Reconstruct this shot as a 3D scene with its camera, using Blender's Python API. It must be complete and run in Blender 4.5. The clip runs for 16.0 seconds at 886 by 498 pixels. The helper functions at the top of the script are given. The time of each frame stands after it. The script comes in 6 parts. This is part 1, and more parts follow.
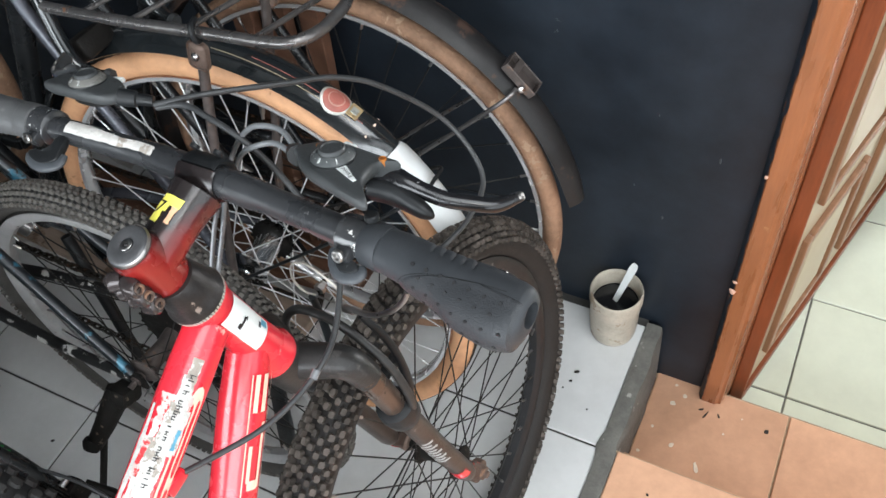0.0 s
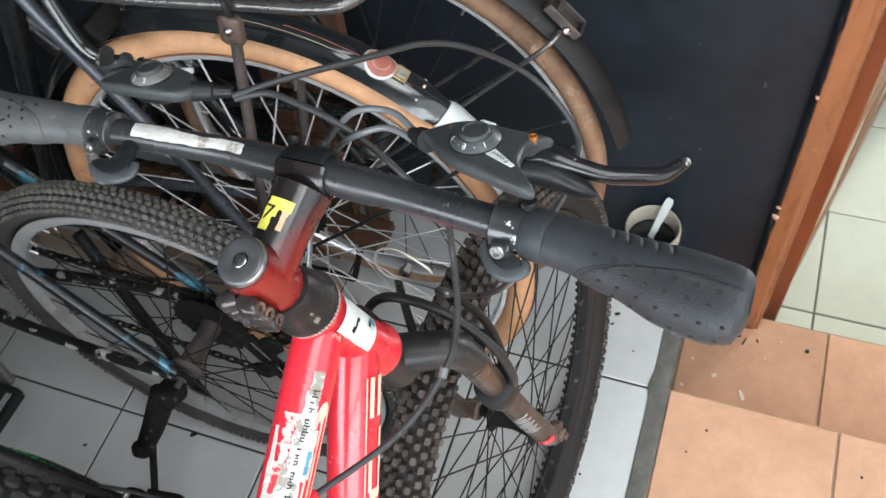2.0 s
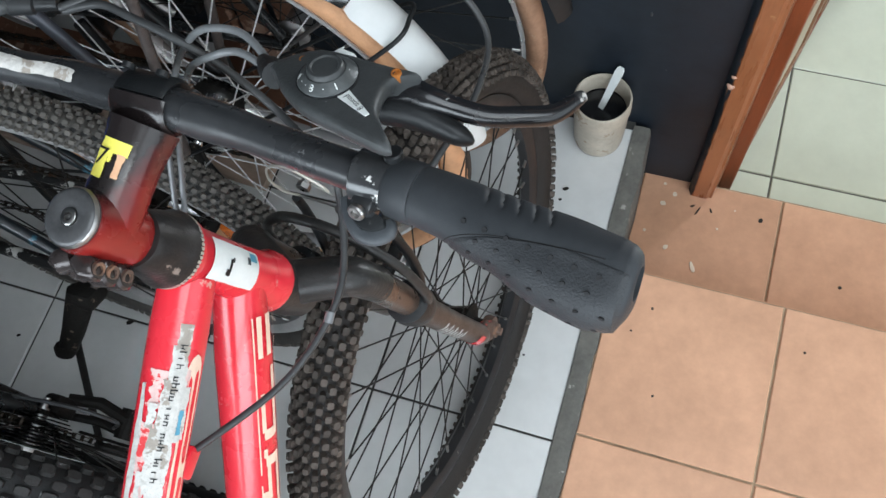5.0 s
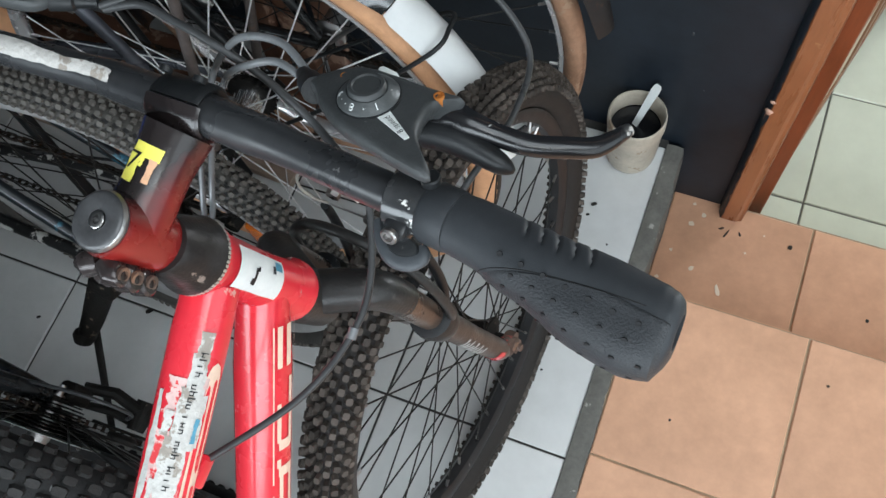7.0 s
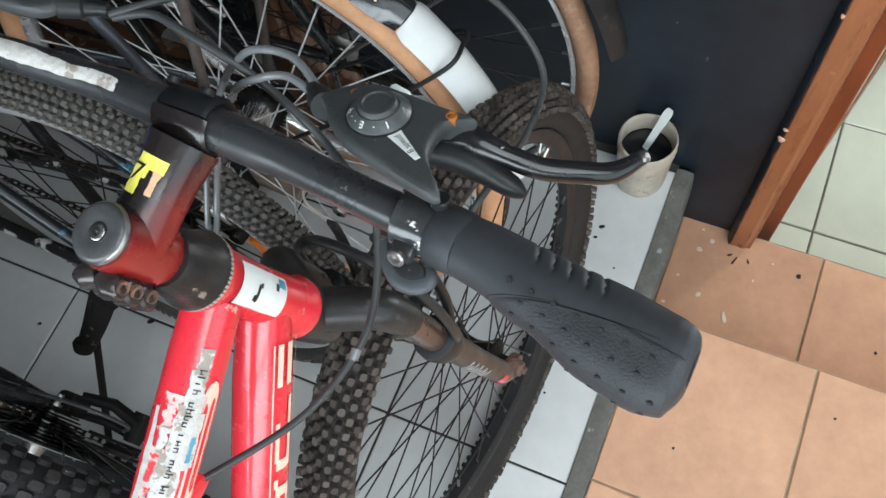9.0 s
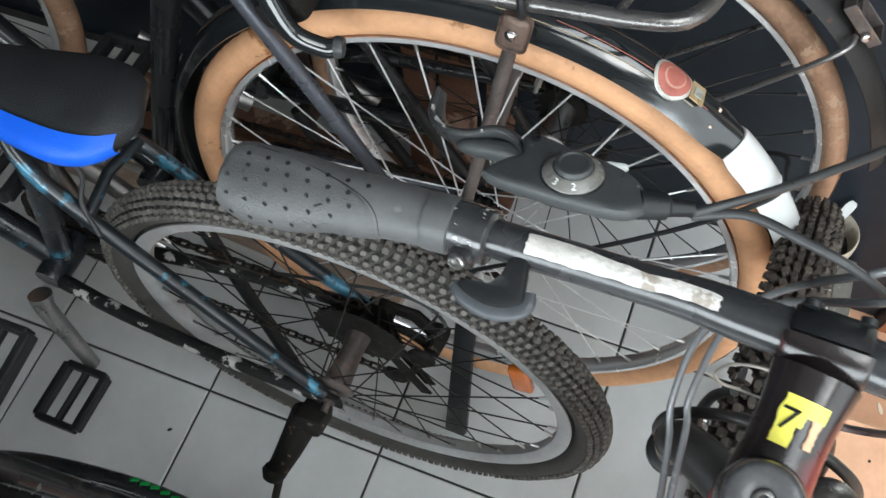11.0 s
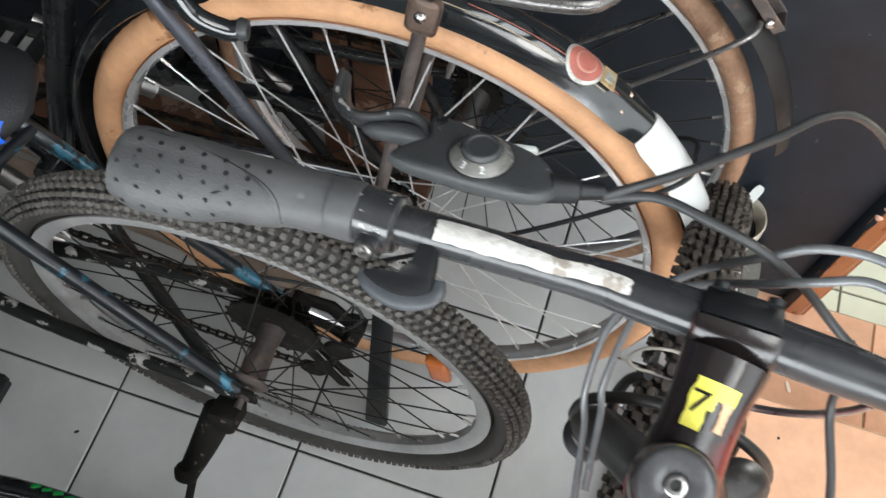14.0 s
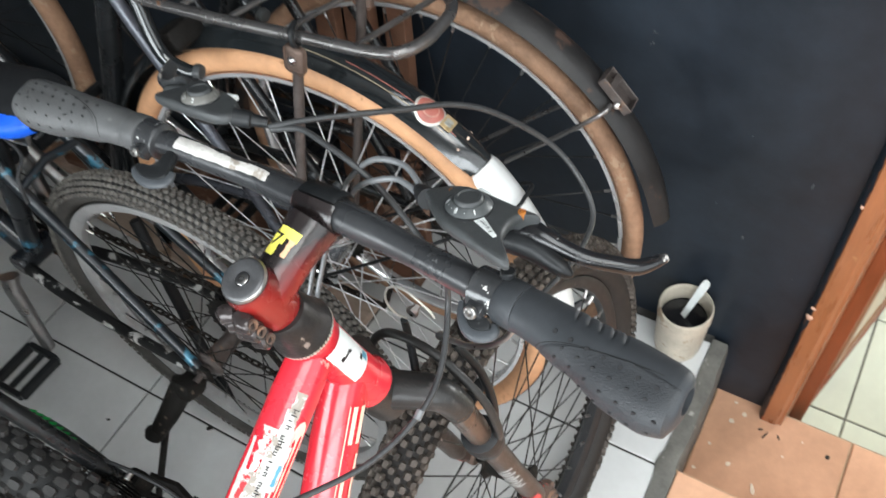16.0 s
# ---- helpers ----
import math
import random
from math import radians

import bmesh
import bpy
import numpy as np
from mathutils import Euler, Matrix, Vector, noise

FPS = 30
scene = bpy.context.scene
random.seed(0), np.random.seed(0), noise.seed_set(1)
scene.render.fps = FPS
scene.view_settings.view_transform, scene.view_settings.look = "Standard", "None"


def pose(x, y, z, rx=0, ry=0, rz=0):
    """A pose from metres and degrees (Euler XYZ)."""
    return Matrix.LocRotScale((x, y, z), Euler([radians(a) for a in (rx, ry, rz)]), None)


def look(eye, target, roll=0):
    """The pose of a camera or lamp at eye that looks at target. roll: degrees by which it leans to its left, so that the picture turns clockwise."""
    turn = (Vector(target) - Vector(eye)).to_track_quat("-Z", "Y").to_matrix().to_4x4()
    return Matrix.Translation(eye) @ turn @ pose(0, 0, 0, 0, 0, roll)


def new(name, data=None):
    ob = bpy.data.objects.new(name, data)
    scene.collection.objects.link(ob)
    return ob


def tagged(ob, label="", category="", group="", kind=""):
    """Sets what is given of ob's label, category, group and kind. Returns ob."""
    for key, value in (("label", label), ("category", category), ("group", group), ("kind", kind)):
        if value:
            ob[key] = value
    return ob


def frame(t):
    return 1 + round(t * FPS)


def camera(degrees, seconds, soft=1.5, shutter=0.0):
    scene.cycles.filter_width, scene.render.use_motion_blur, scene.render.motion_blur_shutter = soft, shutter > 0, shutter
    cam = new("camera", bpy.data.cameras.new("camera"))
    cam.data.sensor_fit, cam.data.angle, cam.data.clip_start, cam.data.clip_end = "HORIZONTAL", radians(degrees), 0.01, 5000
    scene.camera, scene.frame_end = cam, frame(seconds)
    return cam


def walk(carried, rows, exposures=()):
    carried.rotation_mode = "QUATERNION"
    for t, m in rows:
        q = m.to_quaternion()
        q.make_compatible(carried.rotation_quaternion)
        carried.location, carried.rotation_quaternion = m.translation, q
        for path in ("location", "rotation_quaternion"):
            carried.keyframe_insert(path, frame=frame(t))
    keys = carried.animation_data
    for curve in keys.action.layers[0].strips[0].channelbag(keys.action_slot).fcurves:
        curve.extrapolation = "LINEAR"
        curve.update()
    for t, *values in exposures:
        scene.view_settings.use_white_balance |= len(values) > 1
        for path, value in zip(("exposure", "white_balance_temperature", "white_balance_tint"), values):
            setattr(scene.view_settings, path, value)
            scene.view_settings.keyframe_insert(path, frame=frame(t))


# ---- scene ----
cam = camera(54.1, 16.0, shutter=0.5)
PATH = [
    (0, (0.154, -0.885, 1.421), (-0.507, 0.155, -0.154), -8.8),
    (0.5, (0.139, -0.876, 1.41), (-0.52, 0.131, -0.187), -8.6),
    (1, (0.089, -0.861, 1.401), (-0.545, 0.09, -0.24), -8.9),
    (1.5, (0.049, -0.864, 1.402), (-0.572, 0.078, -0.249), -11.6),
    (2, (0.017, -0.876, 1.404), (-0.526, 0.089, -0.262), -12.4),
    (2.5, (-0.001, -0.889, 1.406), (-0.432, 0.111, -0.273), -11.5),
    (3, (-0.004, -0.897, 1.406), (-0.332, 0.112, -0.29), -8.0),
    (3.5, (0.002, -0.848, 1.388), (-0.282, 0.091, -0.355), -7.3),
    (4, (0.014, -0.782, 1.361), (-0.274, 0.012, -0.452), -7.8),
    (4.5, (0.022, -0.764, 1.35), (-0.317, -0.09, -0.503), -10.6),
    (4.7, (0.043, -0.775, 1.365), (-0.354, -0.104, -0.477), -14.8),
    (7, (0.03, -0.76, 1.36), (-0.421, -0.106, -0.475), -14.8),
    (7.5, (0.032, -0.762, 1.361), (-0.428, -0.089, -0.466), -14.6),
    (8, (0.033, -0.768, 1.364), (-0.431, -0.094, -0.461), -14.7),
    (8.5, (0.03, -0.768, 1.36), (-0.434, -0.092, -0.464), -14.4),
    (9, (0.025, -0.754, 1.351), (-0.448, -0.071, -0.468), -13.2),
    (9.5, (-0.056, -0.759, 1.359), (-0.529, -0.068, -0.458), -11.9),
    (10, (-0.19, -0.772, 1.363), (-0.662, -0.024, -0.43), -10.4),
    (10.2, (-0.228, -0.776, 1.365), (-0.701, -0.016, -0.424), -10.2),
    (12.3, (-0.384, -0.735, 1.306), (-0.594, 0.093, -0.503), 4.2),
    (12.5, (-0.383, -0.734, 1.306), (-0.58, 0.09, -0.506), 5.0),
    (13, (-0.377, -0.736, 1.31), (-0.568, 0.077, -0.507), 5.0),
    (13.5, (-0.36, -0.741, 1.321), (-0.566, 0.074, -0.494), 4.0),
    (14, (-0.326, -0.757, 1.331), (-0.554, 0.071, -0.475), 2.9),
    (14.5, (-0.25, -0.779, 1.355), (-0.546, 0.062, -0.435), -0.6),
    (15, (-0.133, -0.817, 1.383), (-0.594, 0.031, -0.368), -6.8),
    (15.5, (-0.007, -0.848, 1.41), (-0.549, 0.075, -0.279), -5.0),
    (16, (0.069, -0.863, 1.436), (-0.632, 0.1, -0.171), -8.3),
]
EXPOSURES = [(0, -.15, 6450, 10), (2, -.2, 6400, 9), (3.5, -.42, 6150, 9), (4.5, -.52, 6150, 8), (7, -.62, 6200, 7), (8.5, -.6, 6200, 7), (9.3, -.3, 6250, 6), (10, -.06, 6300, 6), (12.5, .03, 6600, 10), (13.5, .03, 6600, 10), (15, .03, 6650, 8), (16, .04, 6550, 9)]
walk(cam, [(t, look(eye, target, roll)) for t, eye, target, roll in PATH], EXPOSURES)

# ---- numbers ----
SKY, SUN = 0.022, 0.3
PORCH, FRONT, ROOM, OVER = 36.0, 152.0, 110.0, 48.0
E_HUB, E_HEAD, E_LEAN = (-0.590, -0.803, 0.3665), 181.0, 2.0
TT_U, TT_DROP = 0.532, 0.20
DT_U, DT_DROP = 0.475, 0.50
STEM_EDGE = -0.2070

# ---- light ----
world = bpy.data.worlds.new("sky")
scene.world = world
world.use_nodes = True
wn = world.node_tree.nodes
sky = wn.new("ShaderNodeTexSky")
sky.sky_type = 'NISHITA'
sky.sun_disc = False
sky.sun_elevation = radians(48)
sky.sun_rotation = radians(130)
sky.air_density = 1.6
sky.dust_density = 5.0
world.node_tree.links.new(sky.outputs[0], wn["Background"].inputs[0])
wn["Background"].inputs[1].default_value = SKY

sun = new("sun", bpy.data.lights.new("sun", 'SUN'))
sun.data.energy = SUN
sun.data.angle = radians(14)
sun.data.color = (1.0, 0.96, 0.9)
sun.matrix_world = look((6, -5, 8), (0, 0, 0))

# daylight in the openings of the porch and in the window of the inner room
def opening_light(name, eye, target, w, h, watts, col=(1, 1, 1)):
    ob = new(name, bpy.data.lights.new(name, 'AREA'))
    ob.data.shape, ob.data.size, ob.data.size_y = 'RECTANGLE', w, h
    ob.data.energy, ob.data.color = watts, col
    ob.matrix_world = look(eye, target)
    return ob


opening_light("porch_opening_light", (1.90, -1.20, 1.45), (-0.3, -0.5, 0.2), 2.2, 1.8, PORCH, (0.88, 0.95, 1.0))
opening_light("front_opening_light", (-0.15, -2.64, 1.42), (-0.15, -0.3, 0.8), 4.3, 1.0, FRONT, (0.88, 0.95, 1.0))
opening_light("roof_opening_light", (0.75, -1.05, 2.72), (0.55, -0.95, 0.0), 1.5, 1.5, OVER, (0.90, 0.96, 1.0))
opening_light("room_window_light", (1.92, 2.96, 1.02), (0.35, 0.0, -0.15), 0.75, 1.3, ROOM, (0.95, 0.98, 1.0))


# ---- materials ----
def node(nt, kind, **inputs):
    n = nt.nodes.new(kind)
    for k, v in inputs.items():
        n.inputs[k.replace("_", " ")].default_value = v
    return n


def rgba(c):
    return (c[0], c[1], c[2], 1.0)


def mat(name, col, rough=0.5, metal=0.0, var=0.18, scale=30.0, bump=0.15, bscale=400.0, wear=None, coat=0.0, streak=None, rvar=0.12, piece=0.0, island=0.0):
    """Principled surface: two scales of tone, fine relief, and optional chips (colour, amount 0..1, scale, roughness)."""
    m = bpy.data.materials.new(name)
    m.use_nodes = True
    nt = m.node_tree
    lk = nt.links.new
    bs = nt.nodes["Principled BSDF"]
    tc = nt.nodes.new("ShaderNodeTexCoord")
    vec = tc.outputs["Object"]
    if streak:
        mp = nt.nodes.new("ShaderNodeMapping")
        mp.inputs["Scale"].default_value = streak
        lk(vec, mp.inputs[0])
        vec = mp.outputs[0]
    n1 = node(nt, "ShaderNodeTexNoise", Scale=scale, Detail=4.0, Roughness=0.6)
    n2 = node(nt, "ShaderNodeTexNoise", Scale=scale * 7, Detail=3.0, Roughness=0.7)
    lk(vec, n1.inputs["Vector"])
    lk(vec, n2.inputs["Vector"])
    add = nt.nodes.new("ShaderNodeMath")
    add.operation = 'MULTIPLY_ADD'
    lk(n2.outputs[0], add.inputs[0])
    add.inputs[1].default_value = 0.45
    lk(n1.outputs[0], add.inputs[2])
    rng = nt.nodes.new("ShaderNodeMapRange")
    rng.inputs["From Min"].default_value, rng.inputs["From Max"].default_value = 0.45, 1.0
    rng.inputs["To Min"].default_value, rng.inputs["To Max"].default_value = 1 - var, 1 + var
    lk(add.outputs[0], rng.inputs[0])
    fac = rng.outputs[0]
    if piece:
        oi = nt.nodes.new("ShaderNodeObjectInfo")
        pr = nt.nodes.new("ShaderNodeMapRange")
        pr.inputs["To Min"].default_value, pr.inputs["To Max"].default_value = 1 - piece, 1 + piece
        lk(oi.outputs["Random"], pr.inputs[0])
        mu = nt.nodes.new("ShaderNodeMath")
        mu.operation = 'MULTIPLY'
        lk(fac, mu.inputs[0])
        lk(pr.outputs[0], mu.inputs[1])
        fac = mu.outputs[0]
    if island:
        ge = nt.nodes.new("ShaderNodeNewGeometry")
        pr = nt.nodes.new("ShaderNodeMapRange")
        pr.inputs["To Min"].default_value, pr.inputs["To Max"].default_value = 1 - island, 1 + island
        lk(ge.outputs["Random Per Island"], pr.inputs[0])
        mu = nt.nodes.new("ShaderNodeMath")
        mu.operation = 'MULTIPLY'
        lk(fac, mu.inputs[0])
        lk(pr.outputs[0], mu.inputs[1])
        fac = mu.outputs[0]
    sc = nt.nodes.new("ShaderNodeVectorMath")
    sc.operation = 'SCALE'
    sc.inputs[0].default_value = col
    lk(fac, sc.inputs["Scale"])
    out = sc.outputs[0]
    rr = nt.nodes.new("ShaderNodeMapRange")
    rr.inputs["From Min"].default_value, rr.inputs["From Max"].default_value = 0.35, 0.75
    rr.inputs["To Min"].default_value, rr.inputs["To Max"].default_value = max(0.03, rough - rvar), min(1.0, rough + rvar)
    lk(n1.outputs[0], rr.inputs[0])
    rough_out = rr.outputs[0]
    if wear:
        wcol, amount, wscale, wrough = wear
        n3 = node(nt, "ShaderNodeTexNoise", Scale=wscale, Detail=6.0, Roughness=0.65)
        lk(tc.outputs["Object"], n3.inputs["Vector"])
        th = nt.nodes.new("ShaderNodeMapRange")
        edge = 0.72 - 0.42 * amount
        th.inputs["From Min"].default_value, th.inputs["From Max"].default_value = edge, edge + 0.03
        lk(n3.outputs[0], th.inputs[0])
        mx = nt.nodes.new("ShaderNodeMix")
        mx.data_type = 'RGBA'
        lk(th.outputs[0], mx.inputs[0])
        lk(out, mx.inputs[6])
        mx.inputs[7].default_value = rgba(wcol)
        out = mx.outputs[2]
        mr = nt.nodes.new("ShaderNodeMix")
        lk(th.outputs[0], mr.inputs[0])
        lk(rough_out, mr.inputs[2])
        mr.inputs[3].default_value = wrough
        rough_out = mr.outputs[0]
    lk(out, bs.inputs["Base Color"])
    lk(rough_out, bs.inputs["Roughness"])
    bs.inputs["Metallic"].default_value = metal
    bs.inputs["Coat Weight"].default_value = coat
    bs.inputs["Coat Roughness"].default_value = 0.12
    bs.inputs["Specular IOR Level"].default_value = 0.5 if rough < 0.36 else 0.3
    if bump:
        nb = node(nt, "ShaderNodeTexNoise", Scale=bscale, Detail=3.0)
        lk(vec, nb.inputs["Vector"])
        bp = nt.nodes.new("ShaderNodeBump")
        bp.inputs["Strength"].default_value = bump
        bp.inputs["Distance"].default_value = 0.002
        lk(nb.outputs[0], bp.inputs["Height"])
        lk(bp.outputs[0], bs.inputs["Normal"])
    return m


RUST = (0.16, 0.08, 0.045)
M_RED = mat("red_paint", (0.70, 0.028, 0.045), 0.30, 0, 0.08, 14, 0.05, 300, ((0.62, 0.30, 0.26), 0.16, 60, 0.5), 0.5)
M_BARBLACK = mat("black_anodised_bar", (0.030, 0.031, 0.033), 0.29, 0.0, 0.25, 25, 0.05, 500, ((0.12, 0.12, 0.12), 0.06, 130, 0.45), 0.2)
M_STEM = mat("black_stem_paint", (0.018, 0.014, 0.014), 0.28, 0, 0.3, 30, 0.05, 300, ((0.05, 0.018, 0.016), 0.30, 28, 0.42), 0.15)


def stem_material():
    """Black paint rubbed back to dark red on the right flank of the stem."""
    m = M_STEM
    nt = m.node_tree
    lk = nt.links.new
    bs = nt.nodes["Principled BSDF"]
    old_col = bs.inputs["Base Color"].links[0].from_socket
    tc = nt.nodes.new("ShaderNodeTexCoord")
    dot = nt.nodes.new("ShaderNodeVectorMath")
    dot.operation = 'DOT_PRODUCT'
    dot.inputs[1].default_value = (0.86, -0.42, -0.30)
    lk(tc.outputs["Object"], dot.inputs[0])
    ns = node(nt, "ShaderNodeTexNoise", Scale=32.0, Detail=4.0)
    lk(tc.outputs["Object"], ns.inputs["Vector"])
    ad = nt.nodes.new("ShaderNodeMath")
    ad.operation = 'MULTIPLY_ADD'
    lk(ns.outputs[0], ad.inputs[0])
    ad.inputs[1].default_value = 0.026
    lk(dot.outputs["Value"], ad.inputs[2])
    mr = nt.nodes.new("ShaderNodeMapRange")
    mr.inputs["From Min"].default_value, mr.inputs["From Max"].default_value = STEM_EDGE, STEM_EDGE + 0.016
    lk(ad.outputs[0], mr.inputs[0])
    mx = nt.nodes.new("ShaderNodeMix")
    mx.data_type = 'RGBA'
    lk(mr.outputs[0], mx.inputs[0])
    lk(old_col, mx.inputs[6])
    mx.inputs[7].default_value = (0.21, 0.014, 0.012, 1)
    lk(mx.outputs[2], bs.inputs["Base Color"])


M_RUBBER = mat("grip_rubber", (0.036, 0.039, 0.043), 0.52, 0, 0.14, 40, 0.10, 1500, None)
M_PALM = mat("pebbled_rubber", (0.036, 0.038, 0.041), 0.46, 0, 0.12, 60, 0.28, 1000, None)
# left grip: worn, and its stronger light is put into the paler grey
M_RUBBER_WLIT = mat("worn_dusty_lit_rubber", (0.082, 0.083, 0.084), 0.50, 0, 0.16, 30, 0.12, 1200, ((0.12, 0.12, 0.118), 0.16, 40, 0.6))
M_PALM_WLIT = mat("worn_pebbled_lit_rubber", (0.078, 0.079, 0.080), 0.45, 0, 0.14, 60, 0.30, 1000, None)
M_DIMPLE = mat("shade_dark_dimple", (0.012, 0.012, 0.013), 0.7, 0, 0.2, 60, 0.0)
M_RUBBER_D = mat("black_rubber", (0.013, 0.013, 0.013), 0.7, 0, 0.3, 40, 0.3, 700)
M_TYRE_A = mat("brown_tyre_rubber", (0.020, 0.0175, 0.016), 0.7, 0, 0.35, 22, 0.3, 500)
M_TYRE = mat("dusty_tyre_rubber", (0.066, 0.062, 0.057), 0.85, 0, 0.3, 22, 0.4, 500, ((0.10, 0.09, 0.08), 0.15, 45, 0.95))
M_TYRE_B = mat("black_tyre_rubber", (0.012, 0.012, 0.012), 0.75, 0, 0.35, 22, 0.3, 500, ((0.10, 0.09, 0.08), 0.10, 45, 0.95))
M_KNOB = mat("worn_tread_knobs", (0.120, 0.111, 0.100), 0.85, 0, 0.25, 35, 0.3, 500, ((0.20, 0.185, 0.165), 0.12, 55, 0.9), island=0.18)
M_KNOB_A = mat("brown_tread_knobs", (0.072, 0.060, 0.051), 0.8, 0, 0.3, 35, 0.3, 500, ((0.17, 0.15, 0.13), 0.22, 55, 0.9), island=0.45)
M_KNOB_P = mat("worn_tread_knob", (0.120, 0.111, 0.100), 0.85, 0, 0.25, 35, 0.3, 500, ((0.20, 0.185, 0.165), 0.12, 55, 0.9), piece=0.18)
M_KNOB_AP = mat("brown_tread_knob", (0.072, 0.060, 0.051), 0.8, 0, 0.3, 35, 0.3, 500, ((0.17, 0.15, 0.13), 0.22, 55, 0.9), piece=0.45)
M_KNOB_B = mat("dark_tread_knobs", (0.030, 0.029, 0.028), 0.7, 0, 0.5, 35, 0.3, 500, ((0.25, 0.25, 0.25), 0.16, 80, 0.9))
M_TAN = mat("tan_sidewall", (0.60, 0.325, 0.175), 0.66, 0, 0.24, 12, 0.35, 300, ((0.28, 0.13, 0.055), 0.25, 10, 0.8))
M_TAN_OLD = mat("worn_tan_sidewall", (0.275, 0.160, 0.100), 0.75, 0, 0.40, 16, 0.6, 250, ((0.36, 0.24, 0.16), 0.30, 40, 0.9))
M_TREAD = mat("dark_slick_tread", (0.045, 0.034, 0.027), 0.8, 0, 0.3, 30, 0.3, 400, ((0.22, 0.12, 0.06), 0.25, 30, 0.9))
M_RIM_AL = mat("aluminium_rim", (0.82, 0.82, 0.83), 0.24, 0.7, 0.10, 12, 0.05, 500, ((0.20, 0.17, 0.14), 0.12, 40, 0.6))
M_RIM_DULL = mat("dull_grey_rim", (0.46, 0.46, 0.455), 0.5, 0.35, 0.2, 12, 0.15, 500, ((0.20, 0.18, 0.16), 0.16, 26, 0.8))
M_LUG = mat("worn_brown_lug", (0.050, 0.041, 0.040), 0.24, 0.4, 0.3, 60, 0.1, 400, ((0.20, 0.17, 0.16), 0.16, 90, 0.35))
M_RUSTSCREW = mat("bright_rust", (0.42, 0.15, 0.03), 0.7, 0.2, 0.4, 200, 0.3, 600)
M_RIM_BLACK = mat("black_rim", (0.02, 0.02, 0.021), 0.42, 0.0, 0.25, 15, 0.1, 500, ((0.18, 0.17, 0.16), 0.08, 60, 0.6))
M_SPOKE = mat("steel_spoke", (0.82, 0.82, 0.82), 0.34, 0.6, 0.2, 20, 0.0)
M_SPOKE_D = mat("dark_spoke", (0.032, 0.030, 0.028), 0.4, 0.6, 0.3, 20, 0.0)
M_STEEL = mat("scuffed_steel", (0.42, 0.41, 0.40), 0.38, 1.0, 0.2, 30, 0.15, 400, (RUST, 0.15, 40, 0.8))
M_CHROME = mat("worn_chrome", (0.70, 0.70, 0.70), 0.16, 1.0, 0.1, 20, 0.05, 300, ((0.25, 0.20, 0.16), 0.12, 50, 0.6))
M_CAP = mat("scratched_headset_cap", (0.075, 0.075, 0.078), 0.48, 0.2, 0.3, 60, 0.1, 300, ((0.5, 0.5, 0.5), 0.20, 70, 0.35), 0.4)
M_HEADSET = mat("dusty_headset", (0.034, 0.031, 0.030), 0.40, 0.4, 0.3, 40, 0.2, 400, ((0.25, 0.2, 0.17), 0.2, 60, 0.7))
M_BLACK = mat("black_plastic", (0.013, 0.014, 0.015), 0.45, 0, 0.25, 30, 0.12, 600, ((0.20, 0.20, 0.19), 0.07, 90, 0.6))
M_GREYPL = mat("grey_shifter_plastic", (0.046, 0.049, 0.050), 0.45, 0, 0.2, 35, 0.15, 700, ((0.30, 0.30, 0.29), 0.08, 80, 0.7))
M_TRIGGER_LIT = mat("lit_blue_grey_trigger_plastic", (0.055, 0.060, 0.066), 0.42, 0, 0.2, 35, 0.1, 700, ((0.22, 0.23, 0.23), 0.08, 60, 0.6))
M_DIAL_P = mat("cloudy_beige_dial", (0.13, 0.127, 0.117), 0.32, 0.0, 0.25, 60, 0.1, 500, ((0.30, 0.29, 0.26), 0.10, 90, 0.4))
M_DIAL = mat("worn_dial_grey", (0.065, 0.070, 0.071), 0.36, 0.1, 0.25, 60, 0.15, 500, ((0.55, 0.55, 0.53), 0.2, 120, 0.4))
M_LEVER = mat("black_enamel_lever", (0.009, 0.009, 0.010), 0.24, 0, 0.3, 25, 0.04, 300, ((0.45, 0.45, 0.44), 0.10, 110, 0.35), 0.1)
M_BLADE = mat("worn_grey_lever_paint", (0.035, 0.037, 0.039), 0.36, 0.0, 0.3, 25, 0.1, 300, ((0.45, 0.44, 0.42), 0.12, 60, 0.5), 0.2)
M_CHIPEDGE = mat("chipped_lever_edge", (0.050, 0.050, 0.050), 0.45, 0.2, 0.3, 60, 0.2, 400, ((0.50, 0.48, 0.45), 0.34, 80, 0.5))
M_GREASE = mat("greasy_black_steel", (0.009, 0.008, 0.007), 0.7, 0.0, 0.5, 40, 0.4, 300, ((0.10, 0.08, 0.06), 0.2, 60, 0.8))
M_GREASE.node_tree.nodes["Principled BSDF"].inputs["Specular IOR Level"].default_value = 0.2
M_CLAMP = mat("chipped_black_clamp", (0.040, 0.041, 0.043), 0.24, 0, 0.3, 25, 0.05, 500, ((0.66, 0.65, 0.62), 0.27, 95, 0.5), 0.35)
M_CHAIN = mat("oily_chain", (0.035, 0.028, 0.022), 0.5, 0.8, 0.5, 90, 0.3, 500, (RUST, 0.3, 90, 0.8))
M_FORK = mat("scuffed_black_fork", (0.026, 0.025, 0.024), 0.48, 0, 0.35, 22, 0.2, 400, ((0.058, 0.053, 0.050), 0.28, 16, 0.7), 0.1)
M_FORKLO = mat("dusty_fork_lower", (0.070, 0.054, 0.046), 0.42, 0.3, 0.3, 25, 0.2, 400, ((0.25, 0.22, 0.2), 0.15, 60, 0.7))
